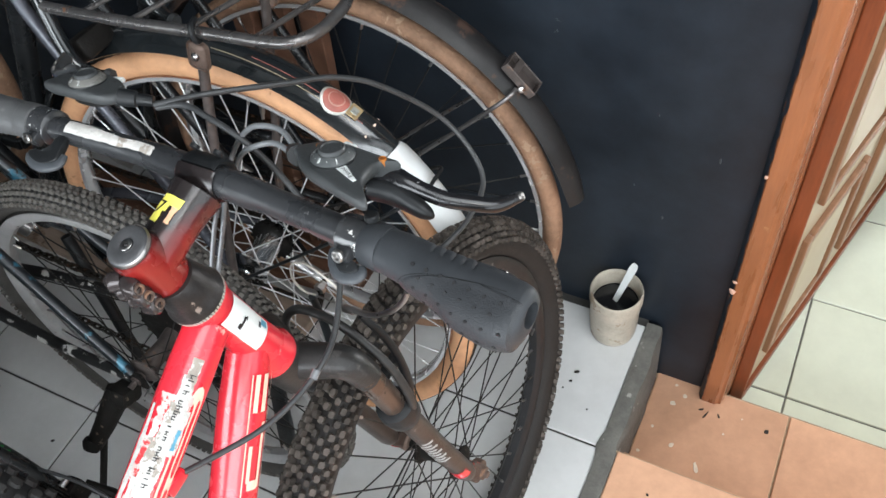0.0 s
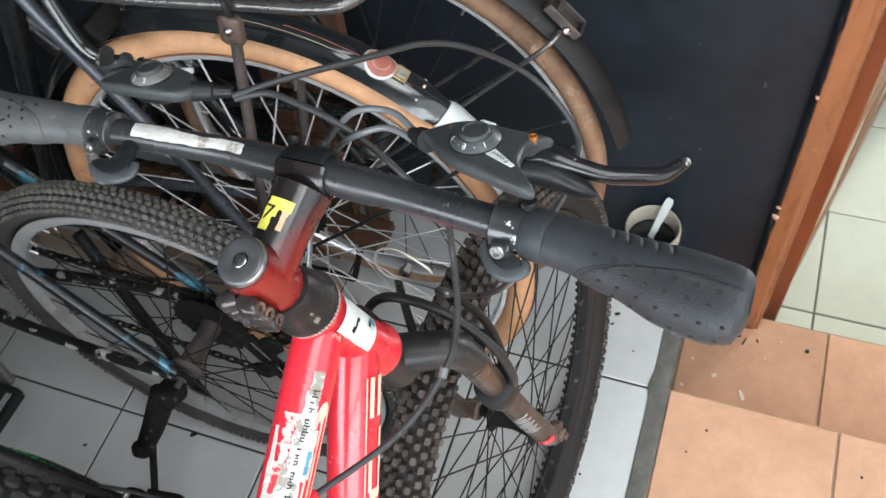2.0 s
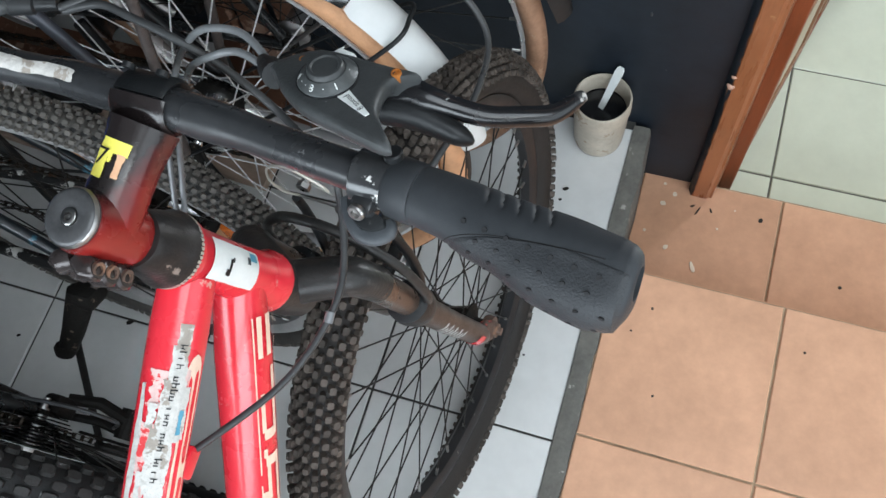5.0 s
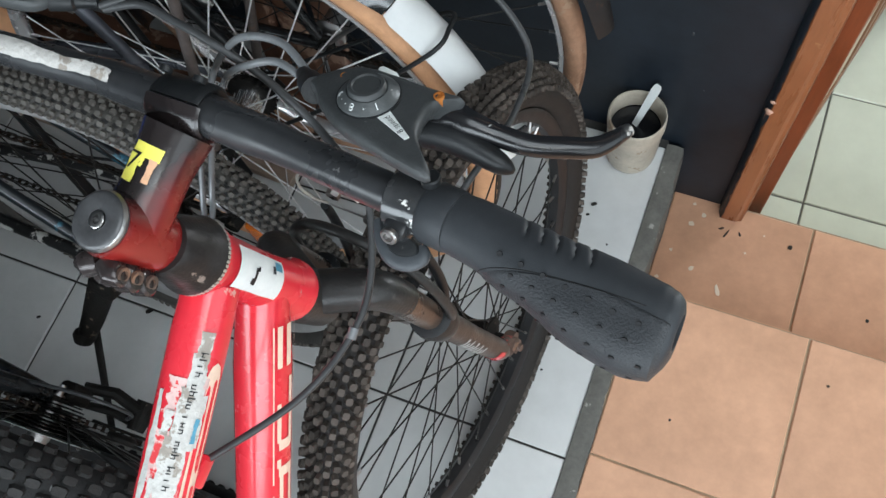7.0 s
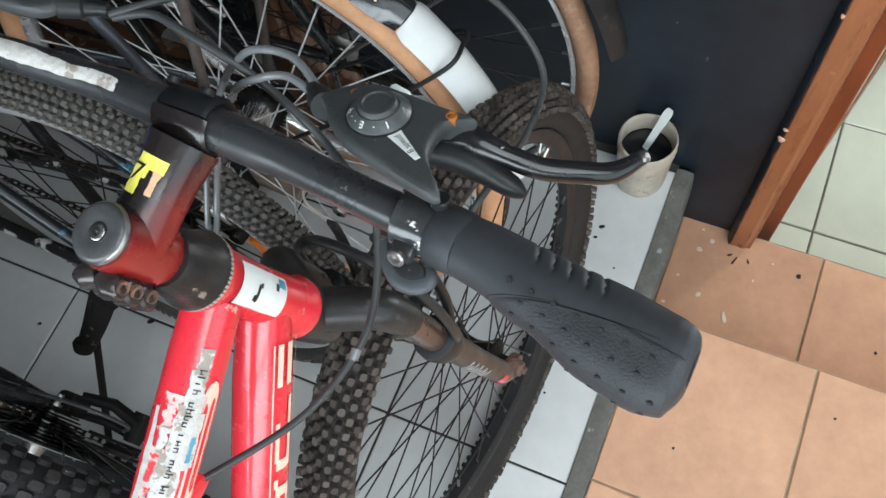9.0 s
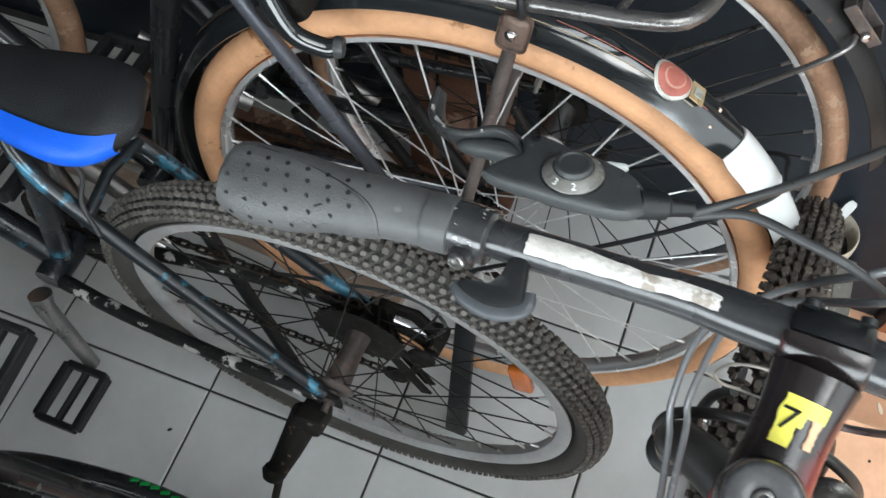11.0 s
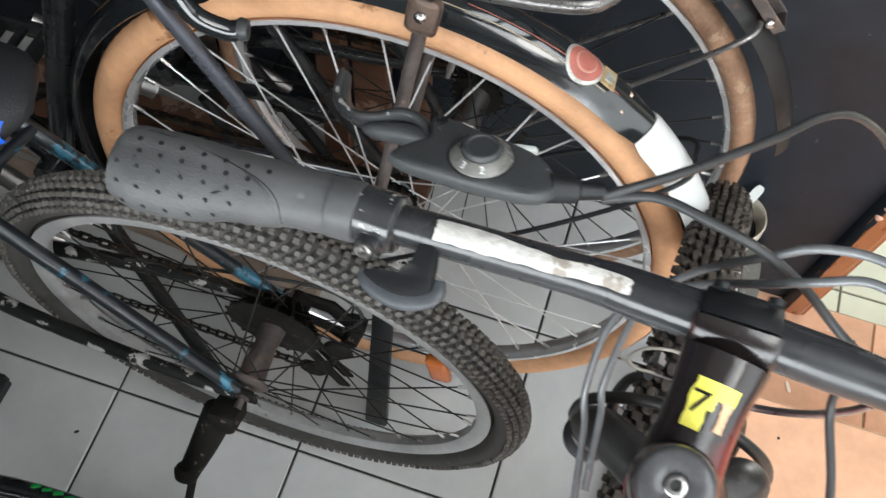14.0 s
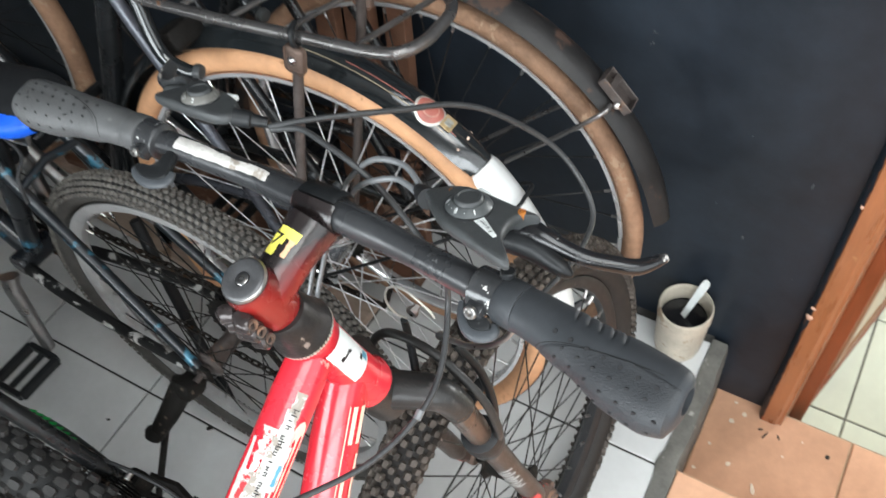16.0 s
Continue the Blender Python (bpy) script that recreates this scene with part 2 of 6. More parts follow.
M_STANCH = mat("bronze_stanchion", (0.115, 0.082, 0.064), 0.34, 0.55, 0.25, 30, 0.1, 400, ((0.05, 0.04, 0.035), 0.2, 60, 0.6))
M_DROP = mat("scraped_dropout", (0.085, 0.06, 0.05), 0.55, 0.3, 0.3, 40, 0.3, 300, ((0.50, 0.06, 0.05), 0.40, 60, 0.6))
M_CABLE = mat("black_cable_housing", (0.040, 0.041, 0.042), 0.38, 0, 0.2, 60, 0.05, 500)
M_CABLE_G = mat("grey_cable_housing", (0.15, 0.155, 0.16), 0.22, 0.1, 0.2, 60, 0.05, 500)
M_CLOUDY = mat("cloudy_plastic", (0.22, 0.24, 0.23), 0.35, 0, 0.2, 20, 0.1, 200)
M_WHITE = mat("torn_white_tape", (0.55, 0.53, 0.50), 0.65, 0, 0.2, 60, 0.6, 260, ((0.33, 0.29, 0.25), 0.42, 55, 0.8))
M_WIRE = mat("pale_bare_wire", (0.46, 0.43, 0.38), 0.45, 0.4, 0.15, 60, 0.0)
M_HOLE = mat("dark_hollow", (0.003, 0.003, 0.003), 0.95, 0, 0.1, 50, 0.0)
M_HOLE.node_tree.nodes["Principled BSDF"].inputs["Specular IOR Level"].default_value = 0.0
M_PAPER = mat("white_sticker", (0.72, 0.75, 0.74), 0.4, 0, 0.08, 40, 0.15, 300)
M_CREAM = mat("cream_decal", (0.76, 0.56, 0.44), 0.45, 0, 0.15, 50, 0.1, 300)
M_SCRAPE = mat("scraped_pink_paint", (0.68, 0.46, 0.43), 0.5, 0, 0.25, 60, 0.3, 300, ((0.66, 0.05, 0.055), 0.42, 90, 0.4))
M_PINSTRIPE = mat("faded_gold_pinstripe", (0.30, 0.25, 0.17), 0.4, 0, 0.15, 50, 0.1, 300)
M_YELLOW = mat("yellow_sticker", (0.84, 0.76, 0.13), 0.4, 0, 0.12, 50, 0.1, 300)
M_BLUEST = mat("blue_sticker", (0.10, 0.30, 0.42), 0.4, 0, 0.2, 60, 0.1, 300)
M_PEACH = mat("peach_sticker_rest", (0.72, 0.42, 0.25), 0.6, 0, 0.15, 60, 0.1, 300)
M_INK = mat("black_ink", (0.012, 0.012, 0.013), 0.5, 0, 0.1, 50, 0.0)
M_INK_G = mat("grey_ink", (0.45, 0.47, 0.46), 0.5, 0, 0.1, 50, 0.0)
M_GUARD = mat("black_mudguard_enamel", (0.011, 0.013, 0.014), 0.17, 0, 0.3, 8, 0.02, 120, ((0.10, 0.10, 0.095), 0.07, 70, 0.5), 0.6)
M_GUARD_D = mat("dusty_dark_mudguard", (0.016, 0.015, 0.015), 0.5, 0, 0.35, 10, 0.15, 200, ((0.065, 0.038, 0.028), 0.42, 9, 0.8))
M_GUARDW = mat("white_mudguard_tail", (0.60, 0.61, 0.60), 0.4, 0, 0.06, 14, 0.06, 200, ((0.35, 0.3, 0.26), 0.05, 40, 0.7))
M_RACK = mat("dull_steel_rack", (0.17, 0.162, 0.158), 0.33, 0.75, 0.3, 18, 0.2, 300, (RUST, 0.18, 30, 0.8))
M_STRUT = mat("brown_steel_strut", (0.105, 0.088, 0.082), 0.5, 0.5, 0.4, 25, 0.3, 300, ((0.20, 0.14, 0.11), 0.25, 40, 0.9))
M_RUSTY = mat("rusty_steel", (0.15, 0.105, 0.085), 0.62, 0.4, 0.4, 25, 0.4, 300, ((0.26, 0.15, 0.10), 0.35, 40, 0.9))
M_BLUE = mat("blue_frame_paint", (0.060, 0.200, 0.290), 0.26, 0.2, 0.15, 10, 0.05, 300, ((0.010, 0.014, 0.018), 0.68, 9, 0.4), 0.5)
M_BLUEFRAME = mat("black_frame_with_blue_and_chips", (0.009, 0.011, 0.014), 0.34, 0, 0.3, 20, 0.1, 300, ((0.035, 0.13, 0.20), 0.26, 24, 0.4), 0.3)
M_CHIPPED = mat("chipped_white_on_black_stay", (0.010, 0.010, 0.010), 0.5, 0, 0.3, 30, 0.2, 300, ((0.42, 0.41, 0.39), 0.33, 44, 0.8))
M_BLACKFRAME = mat("black_frame_paint", (0.010, 0.011, 0.012), 0.3, 0, 0.3, 16, 0.08, 300, ((0.10, 0.11, 0.11), 0.1, 40, 0.5), 0.4)
M_GREYTUBE = mat("dark_grey_tube", (0.070, 0.074, 0.088), 0.30, 0.4, 0.2, 14, 0.1, 300, ((0.05, 0.04, 0.04), 0.2, 30, 0.7))
M_GREEN = mat("green_decal", (0.01, 0.30, 0.06), 0.4, 0, 0.2, 50, 0.05, 300)
M_SADDLE = mat("black_vinyl_saddle", (0.020, 0.021, 0.023), 0.48, 0, 0.2, 20, 0.35, 600)
M_SADBLUE = mat("bright_blue_vinyl", (0.01, 0.10, 0.62), 0.4, 0, 0.12, 20, 0.25, 600)
M_AMBER = mat("amber_reflector", (0.62, 0.15, 0.012), 0.15, 0, 0.1, 60, 0.6, 500, None, 0.6)
M_REDREF = mat("dull_red_crest", (0.36, 0.115, 0.09), 0.4, 0, 0.2, 60, 0.1, 300)
M_FADED = mat("faded_pink_print", (0.46, 0.24, 0.19), 0.4, 0, 0.2, 60, 0.1, 300)
M_SILVERST = mat("silver_foil", (0.42, 0.42, 0.38), 0.35, 0.3, 0.15, 60, 0.1, 300)
M_GOLD = mat("gold_foil", (0.50, 0.36, 0.19), 0.35, 0.3, 0.15, 60, 0.1, 300)
M_TILE = mat("white_ceramic_tile", (0.61, 0.612, 0.60), 0.22, 0, 0.13, 2.6, 0.03, 60, ((0.42, 0.41, 0.39), 0.14, 7, 0.45), 0.25, rvar=0.10, piece=0.05)
M_GROUT = mat("dark_grout", (0.05, 0.048, 0.045), 0.9, 0, 0.3, 30, 0.4, 200)
M_TERRA = mat("terracotta_tile", (0.585, 0.335, 0.212), 0.42, 0, 0.20, 5, 0.06, 120, ((0.72, 0.52, 0.38), 0.06, 30, 0.6), piece=0.05)
M_TERRAG = mat("pale_grout", (0.40, 0.30, 0.20), 0.9, 0, 0.3, 30, 0.3, 200)
M_GREENT = mat("pale_green_tile", (0.60, 0.63, 0.52), 0.25, 0, 0.09, 3.5, 0.03, 60, None, 0.2, piece=0.05)
M_CEMENT = mat("grey_cement", (0.13, 0.125, 0.112), 0.9, 0, 0.35, 18, 0.8, 90, ((0.33, 0.32, 0.29), 0.2, 30, 0.95))
M_WALL = mat("slate_blue_wall_paint", (0.0135, 0.0188, 0.0262), 0.44, 0, 0.50, 3.2, 0.10, 60, ((0.09, 0.095, 0.10), 0.02, 14, 0.7))
M_WALL.node_tree.nodes["Principled BSDF"].inputs["Specular IOR Level"].default_value = 0.28
M_CHIPW = mat("pale_wall_chip", (0.055, 0.060, 0.066), 0.8, 0, 0.3, 80, 0.2, 300)
M_PLASTER = mat("pale_plaster", (0.62, 0.60, 0.55), 0.8, 0, 0.08, 2, 0.2, 60)
M_PLASTER_D = mat("grey_plaster", (0.28, 0.28, 0.275), 0.85, 0, 0.1, 2, 0.2, 60)
M_WOOD = mat("orange_varnished_wood", (0.265, 0.094, 0.036), 0.34, 0, 0.25, 5, 0.1, 100, ((0.40, 0.19, 0.085), 0.16, 7, 0.45), 0.4, streak=(9, 9, 1.0))
M_FILLER = mat("pale_filler", (0.55, 0.33, 0.24), 0.8, 0, 0.2, 60, 0.4, 200)
M_WOOD_D = mat("dark_varnished_wood", (0.17, 0.042, 0.014), 0.42, 0, 0.3, 5, 0.1, 100, None, 0.2, streak=(9, 9, 1.0))
M_MOULD = mat("brown_door_moulding", (0.215, 0.105, 0.055), 0.42, 0, 0.25, 6, 0.1, 100, None, 0.15, streak=(9, 9, 1.0))
M_DOOR = mat("olive_brown_door_panel", (0.40, 0.33, 0.225), 0.4, 0, 0.08, 3, 0.08, 80)
M_PLANK = mat("dusty_brown_plank", (0.15, 0.074, 0.046), 0.65, 0, 0.35, 4, 0.3, 90, ((0.34, 0.22, 0.16), 0.3, 9, 0.9), streak=(1.2, 9, 9))
M_PLANK_P = mat("pale_raw_plank", (0.42, 0.32, 0.25), 0.75, 0, 0.25, 4, 0.3, 90, ((0.25, 0.17, 0.12), 0.2, 9, 0.9), streak=(1.2, 9, 9))
M_GROUT_G = mat("grey_grout", (0.16, 0.155, 0.14), 0.9, 0, 0.3, 30, 0.4, 200)
M_CAN = mat("spattered_white_plastic", (0.43, 0.385, 0.315), 0.45, 0, 0.25, 18, 0.3, 120, ((0.28, 0.21, 0.15), 0.30, 22, 0.7))
M_PAINT = mat("black_wet_paint", (0.008, 0.008, 0.009), 0.2, 0, 0.2, 30, 0.2, 60)
M_GROUND = mat("worn_concrete_ground", (0.30, 0.29, 0.27), 0.9, 0, 0.2, 0.6, 0.4, 20)
M_SPLAT = mat("cream_paint_spot", (0.70, 0.60, 0.48), 0.6, 0, 0.1, 60, 0.2, 200)
M_SPECK = mat("black_speck", (0.02, 0.018, 0.015), 0.7, 0, 0.1, 60, 0.2, 200)


stem_material()


# ---- mesh helpers ----
def part(name, bm, material, parent=None, label="", kind="", m=None, smooth=True):
    """One mesh object under a thing or a part. Vertices are in the parent's frame (a thing's base Empty keeps world axes)."""
    bmesh.ops.recalc_face_normals(bm, faces=bm.faces)
    me = bpy.data.meshes.new(name)
    bm.to_mesh(me)
    bm.free()
    return placed(name, me, material, parent, label, kind, m, smooth)


def placed(name, me, material, parent=None, label="", kind="", m=None, smooth=True):
    if material is not None and not me.materials:
        me.materials.append(material)
    if smooth and me.polygons and not me.polygons[0].use_smooth:
        me.polygons.foreach_set("use_smooth", [True] * len(me.polygons))
        me.set_sharp_from_angle(angle=radians(40))
    ob = new(name, me)
    if parent is not None:
        ob.parent = parent
        if parent.type == 'EMPTY':
            ob.matrix_parent_inverse = Matrix.Translation(-Vector(parent.location))
    if m is not None:
        ob.matrix_basis = m
    return tagged(ob, label, "", "", kind)


def thing(name, base, label, category, group=""):
    e = new(name)
    e.empty_display_size = 0.05
    e.location = base
    return tagged(e, label, category, group)


def basis(d, ref=(0, 0, 1)):
    d = Vector(d).normalized()
    x = Vector(ref) - d * d.dot(Vector(ref))
    if x.length < 1e-4:
        x = Vector((1, 0, 0)) - d * d.x
    x.normalize()
    return x, d.cross(x), d


def curve_pts(pts, k=6, closed=False):
    """Points of a Catmull-Rom curve."""
    p = [Vector(q) for q in pts]
    n = len(p)
    out = []
    for i in range(n if closed else n - 1):
        a, b, c, d = (p[(i + j) % n] if closed else p[min(max(i + j, 0), n - 1)] for j in (-1, 0, 1, 2))
        for s in range(k):
            t = s / k
            out.append(0.5 * ((2 * b) + (c - a) * t + (2 * a - 5 * b + 4 * c - d) * t * t + (3 * b - a - 3 * c + d) * t ** 3))
    if not closed:
        out.append(p[-1])
    return out


def sweep(bm, pts, r, n=10, caps=True, closed=False, squash=1.0, ref=(0, 0, 1)):
    """A tube along points; r a radius or one per point; squash flattens it along its second axis."""
    pts = [Vector(p) for p in pts]
    m = len(pts)
    rs = r if isinstance(r, (list, tuple)) else [r] * m
    if len(rs) != m:
        rs = [rs[min(int(i * (len(rs) - 1) / (m - 1)), len(rs) - 2)] * (1 - (i * (len(rs) - 1) / (m - 1)) % 1 if i < m - 1 else 0) + rs[min(int(i * (len(rs) - 1) / (m - 1)) + 1, len(rs) - 1)] * ((i * (len(rs) - 1) / (m - 1)) % 1 if i < m - 1 else 1) for i in range(m)]
    rings = []
    x = None
    for i, p in enumerate(pts):
        a = pts[(i - 1) % m] if closed or i else p
        b = pts[(i + 1) % m] if closed or i < m - 1 else p
        d = (b - a).normalized()
        if x is None:
            x = basis(d, ref)[0]
        x = (x - d * d.dot(x)).normalized()
        y = d.cross(x)
        rings.append([bm.verts.new(p + (x * math.cos(2 * math.pi * k / n) + y * squash * math.sin(2 * math.pi * k / n)) * rs[i]) for k in range(n)])
    for i in range(m if closed else m - 1):
        a, b = rings[i], rings[(i + 1) % m]
        for k in range(n):
            bm.faces.new((a[k], a[(k + 1) % n], b[(k + 1) % n], b[k]))
    if caps and not closed:
        bm.faces.new(rings[0][::-1])
        bm.faces.new(rings[-1])
    return bm


def tubes(*runs, n=12):
    bm = bmesh.new()
    for pts, r in runs:
        sweep(bm, pts, r, n)
    return bm


def lathe(bm, prof, at=(0, 0, 0), d=(0, 0, 1), n=24, ref=(0, 0, 1)):
    """Revolve (radius, height) pairs about the axis d through at; ends with radius 0 close."""
    x, y, d = basis(d, ref)
    at = Vector(at)
    rings = []
    for r, h in prof:
        if r < 1e-6:
            rings.append([bm.verts.new(at + d * h)])
        else:
            rings.append([bm.verts.new(at + d * h + (x * math.cos(2 * math.pi * k / n) + y * math.sin(2 * math.pi * k / n)) * r) for k in range(n)])
    for a, b in zip(rings, rings[1:]):
        for k in range(n):
            q = [a[k % len(a)], a[(k + 1) % len(a)], b[(k + 1) % len(b)], b[k % len(b)]]
            q = list(dict.fromkeys(q))
            if len(q) > 2:
                bm.faces.new(q)
    return bm


def block(bm, m, size, bevel=0.0, seg=2, taper=1.0):
    """A bevelled box with the pose m; taper narrows its +z end."""
    r = bmesh.ops.create_cube(bm, size=1.0)
    vs = r["verts"]
    for v in vs:
        s = taper if v.co.z > 0 else 1.0
        v.co = Vector((v.co.x * size[0] * s, v.co.y * size[1] * s, v.co.z * size[2]))
    if bevel:
        es = list({e for v in vs for e in v.link_edges})
        g = bmesh.ops.bevel(bm, geom=es, offset=bevel, segments=seg, affect='EDGES', profile=0.5)
        vs = list({v for f in g["faces"] for v in f.verts} | {v for v in vs if v.is_valid})
    bmesh.ops.transform(bm, matrix=m, verts=vs)
    return bm


def frame_m(o, x, y, z):
    """A pose from an origin and three axes."""
    m = Matrix.Identity(4)
    for i, a in enumerate((x, y, z)):
        m.col[i][:3] = Vector(a)
    m.col[3][:3] = Vector(o)
    return m


def outline_solid(bm, pts, h, m, bevel=0.0, seg=2):
    """An outline in x, y extruded from z 0 to h, with rounded edges, set by the pose m."""
    n = len(pts)
    lo = [bm.verts.new((p[0], p[1], 0)) for p in pts]
    hi = [bm.verts.new((p[0], p[1], h)) for p in pts]
    fs = [bm.faces.new(lo[::-1]), bm.faces.new(hi)]
    for i in range(n):
        fs.append(bm.faces.new((lo[i], lo[(i + 1) % n], hi[(i + 1) % n], hi[i])))
    vs = lo + hi
    if bevel:
        es = [e for e in fs[1].edges]
        g = bmesh.ops.bevel(bm, geom=es, offset=bevel, segments=seg, affect='EDGES', profile=0.5)
        vs = list({v for f in g["faces"] for v in f.verts} | {v for v in vs if v.is_valid})
        vs = list({v for v in bm.verts if v in set(vs)})
    bmesh.ops.transform(bm, matrix=m, verts=vs)
    return bm


def patch(bm, p0, p1, r, a0, a1, s0, s1, ref, lift=0.0005, rag=0.0, nu=14, nv=40, seed=1.0, shape=None, rend=None):
    """A thin sheet on a tube from p0 to p1: angles a0..a1 in degrees about the axis from ref, s0..s1 along it, with ragged edges."""
    p0, p1 = Vector(p0), Vector(p1)
    x, y, d = basis(p1 - p0, ref)
    ln = (p1 - p0).length
    rend = r if rend is None else rend
    grid = []
    for j in range(nv + 1):
        row = []
        v = j / nv
        lo, hi = shape(v) if shape else (0.0, 1.0)
        lo += rag * (noise.noise((v * 4, seed, 0.3)) + 0.4 * noise.noise((v * 13, seed, 0.7)))
        hi += rag * (noise.noise((v * 4, seed, 5.3)) + 0.4 * noise.noise((v * 13, seed, 5.7)))
        for i in range(nu + 1):
            u = lo + (hi - lo) * i / nu
            a = radians(a0 + (a1 - a0) * u)
            s = s0 + (s1 - s0) * v + rag * 0.02 * noise.noise((u * 7, seed, 9.1)) * (s1 - s0) * (1 if j in (0, nv) else 0) * 4
            rr = r + (rend - r) * s / ln + lift
            row.append(bm.verts.new(p0 + d * s + (x * math.cos(a) + y * math.sin(a)) * rr))
        grid.append(row)
    for j in range(nv):
        for i in range(nu):
            bm.faces.new((grid[j][i], grid[j][i + 1], grid[j + 1][i + 1], grid[j + 1][i]))
    return bm


def text_on_tube(name, txt, size, p0, p1, r, s_mid, ang, ref, material, parent, along=True, flip=False, lift=0.0009, wide=1.0):
    """Flat built-in letters bent round a tube, reading along its axis."""
    cu = bpy.data.curves.new(name, 'FONT')
    cu.body, cu.size, cu.align_x, cu.align_y = txt, size, 'CENTER', 'CENTER'
    cu.resolution_u = 3
    tmp = new(name, cu)
    me = bpy.data.meshes.new_from_object(tmp.evaluated_get(bpy.context.evaluated_depsgraph_get()))
    bpy.data.objects.remove(tmp)
    p0, p1 = Vector(p0), Vector(p1)
    x, y, d = basis(p1 - p0, ref)
    sg = -1 if flip else 1
    for v in me.vertices:
        u, w = (v.co.x, v.co.y) if along else (v.co.y, v.co.x)
        a = radians(ang) + sg * w * wide / r
        v.co = p0 + d * (s_mid + sg * u) + (x * math.cos(a) + y * math.sin(a)) * (r + lift)
    return placed(name, me, material, parent, smooth=False)


def flat_text(name, txt, size, m, material, parent):
    cu = bpy.data.curves.new(name, 'FONT')
    cu.body, cu.size, cu.align_x, cu.align_y = txt, size, 'CENTER', 'CENTER'
    cu.resolution_u = 3
    tmp = new(name, cu)
    me = bpy.data.meshes.new_from_object(tmp.evaluated_get(bpy.context.evaluated_depsgraph_get()))
    bpy.data.objects.remove(tmp)
    me.transform(m)
    return placed(name, me, material, parent, smooth=False)


def wheel_pose(c, head, lean):
    """Local x ahead, y left, z up at a hub; lean tips the top to the left."""
    return Matrix.Translation(c) @ pose(0, 0, 0, 0, 0, head) @ pose(0, 0, 0, -lean, 0, 0)


def ring(bm, prof, n=96):
    """A closed (radius, y) profile turned about the y axis."""
    k = len(prof)
    rows = []
    for i in range(n):
        a = 2 * math.pi * i / n
        rows.append([bm.verts.new((r * math.sin(a), y, r * math.cos(a))) for r, y in prof])
    for i in range(n):
        p, q = rows[i], rows[(i + 1) % n]
        for j in range(k):
            bm.faces.new((p[j], p[(j + 1) % k], q[(j + 1) % k], q[j]))
    return bm


SPOKE = bmesh.new()
sweep(SPOKE, [(0, 0, 0), (0, 0, 1)], 1.0, 6)
SPOKE_MESHES = {}


def spoke_mesh(material):
    if material.name not in SPOKE_MESHES:
        me = bpy.data.meshes.new("spoke")
        SPOKE.to_mesh(me)
        me.materials.append(material)
        SPOKE_MESHES[material.name] = me
    return SPOKE_MESHES[material.name]


def knobs(bm, R, w, pitches, rows, seed=3, skip=()):
    """Tread blocks on a tyre of outer radius R: rows of (angle across, length, width, phase)."""
    rnd = random.Random(seed)
    rc = R - w / 2
    for i in range(pitches):
        if i in skip:
            continue
        for across, ln, wd, ph, ht in rows:
            a = 2 * math.pi * (i + ph) / pitches
            al = radians(across + rnd.uniform(-1.5, 1.5))
            hl, hw = ln / 2 * rnd.uniform(0.9, 1.08), wd / 2 * rnd.uniform(0.9, 1.08)
            base = w / 2 - 0.003
            quad = []
            for hgt, shrink in ((base, 1.0), (w / 2 - 0.003 + ht * rnd.uniform(0.85, 1.1), 0.80)):
                for sx, sy in ((-1, -.6), (-.6, -1), (.6, -1), (1, -.6), (1, .6), (.6, 1), (-.6, 1), (-1, .6)):
                    ay = al + sy * hw * shrink / (w / 2)
                    rad = rc + hgt * math.cos(ay)
                    aa = a + sx * hl * shrink / R
                    quad.append(bm.verts.new((rad * math.sin(aa), hgt * math.sin(ay), rad * math.cos(aa))))
            bm.faces.new(quad[8:])
            for j in range(8):
                bm.faces.new((quad[j], quad[(j + 1) % 8], quad[8 + (j + 1) % 8], quad[8 + j]))


def pit_shade(bm, R, w, pitches, rows):
    """Flat dark discs that paint in the shade between the tread blocks."""
    rc = R - w / 2
    for i in range(pitches):
        for across, ph in rows:
            a, al, h = 2 * math.pi * (i + ph) / pitches, radians(across), w / 2 - .0022
            vs = []
            for k in range(8):
                q = 2 * math.pi * k / 8
                ay, aa = al + .0030 * math.sin(q) / (w / 2), a + .0036 * math.cos(q) / R
                vs.append(bm.verts.new(((rc + h * math.cos(ay)) * math.sin(aa), h * math.sin(ay), (rc + h * math.cos(ay)) * math.cos(aa))))
            bm.faces.new(vs)


MTB_ROWS = [(s * a, ln, wd, p, .0070) for s in (1, -1) for a, ln, wd, p in ((9, .0092, .0064, .1 * s), (27, .0090, .0066, .5), (45, .0090, .0068, 0), (62, .0088, .0068, .5), (78, .0082, .0066, 0))]
BIG_ROWS = [(s * a, ln, wd, p, .0050) for s in (1, -1) for a, ln, wd, p in ((11, .0150, .0090, .1 * s), (37, .0140, .0105, .5), (66, .0130, .0110, 0))]
DOT_ROWS = [(s * a, .0070, .0058, p, .0046) for s in (1, -1) for a, p in ((12, 0), (35, .5), (58, 0), (79, .5))]


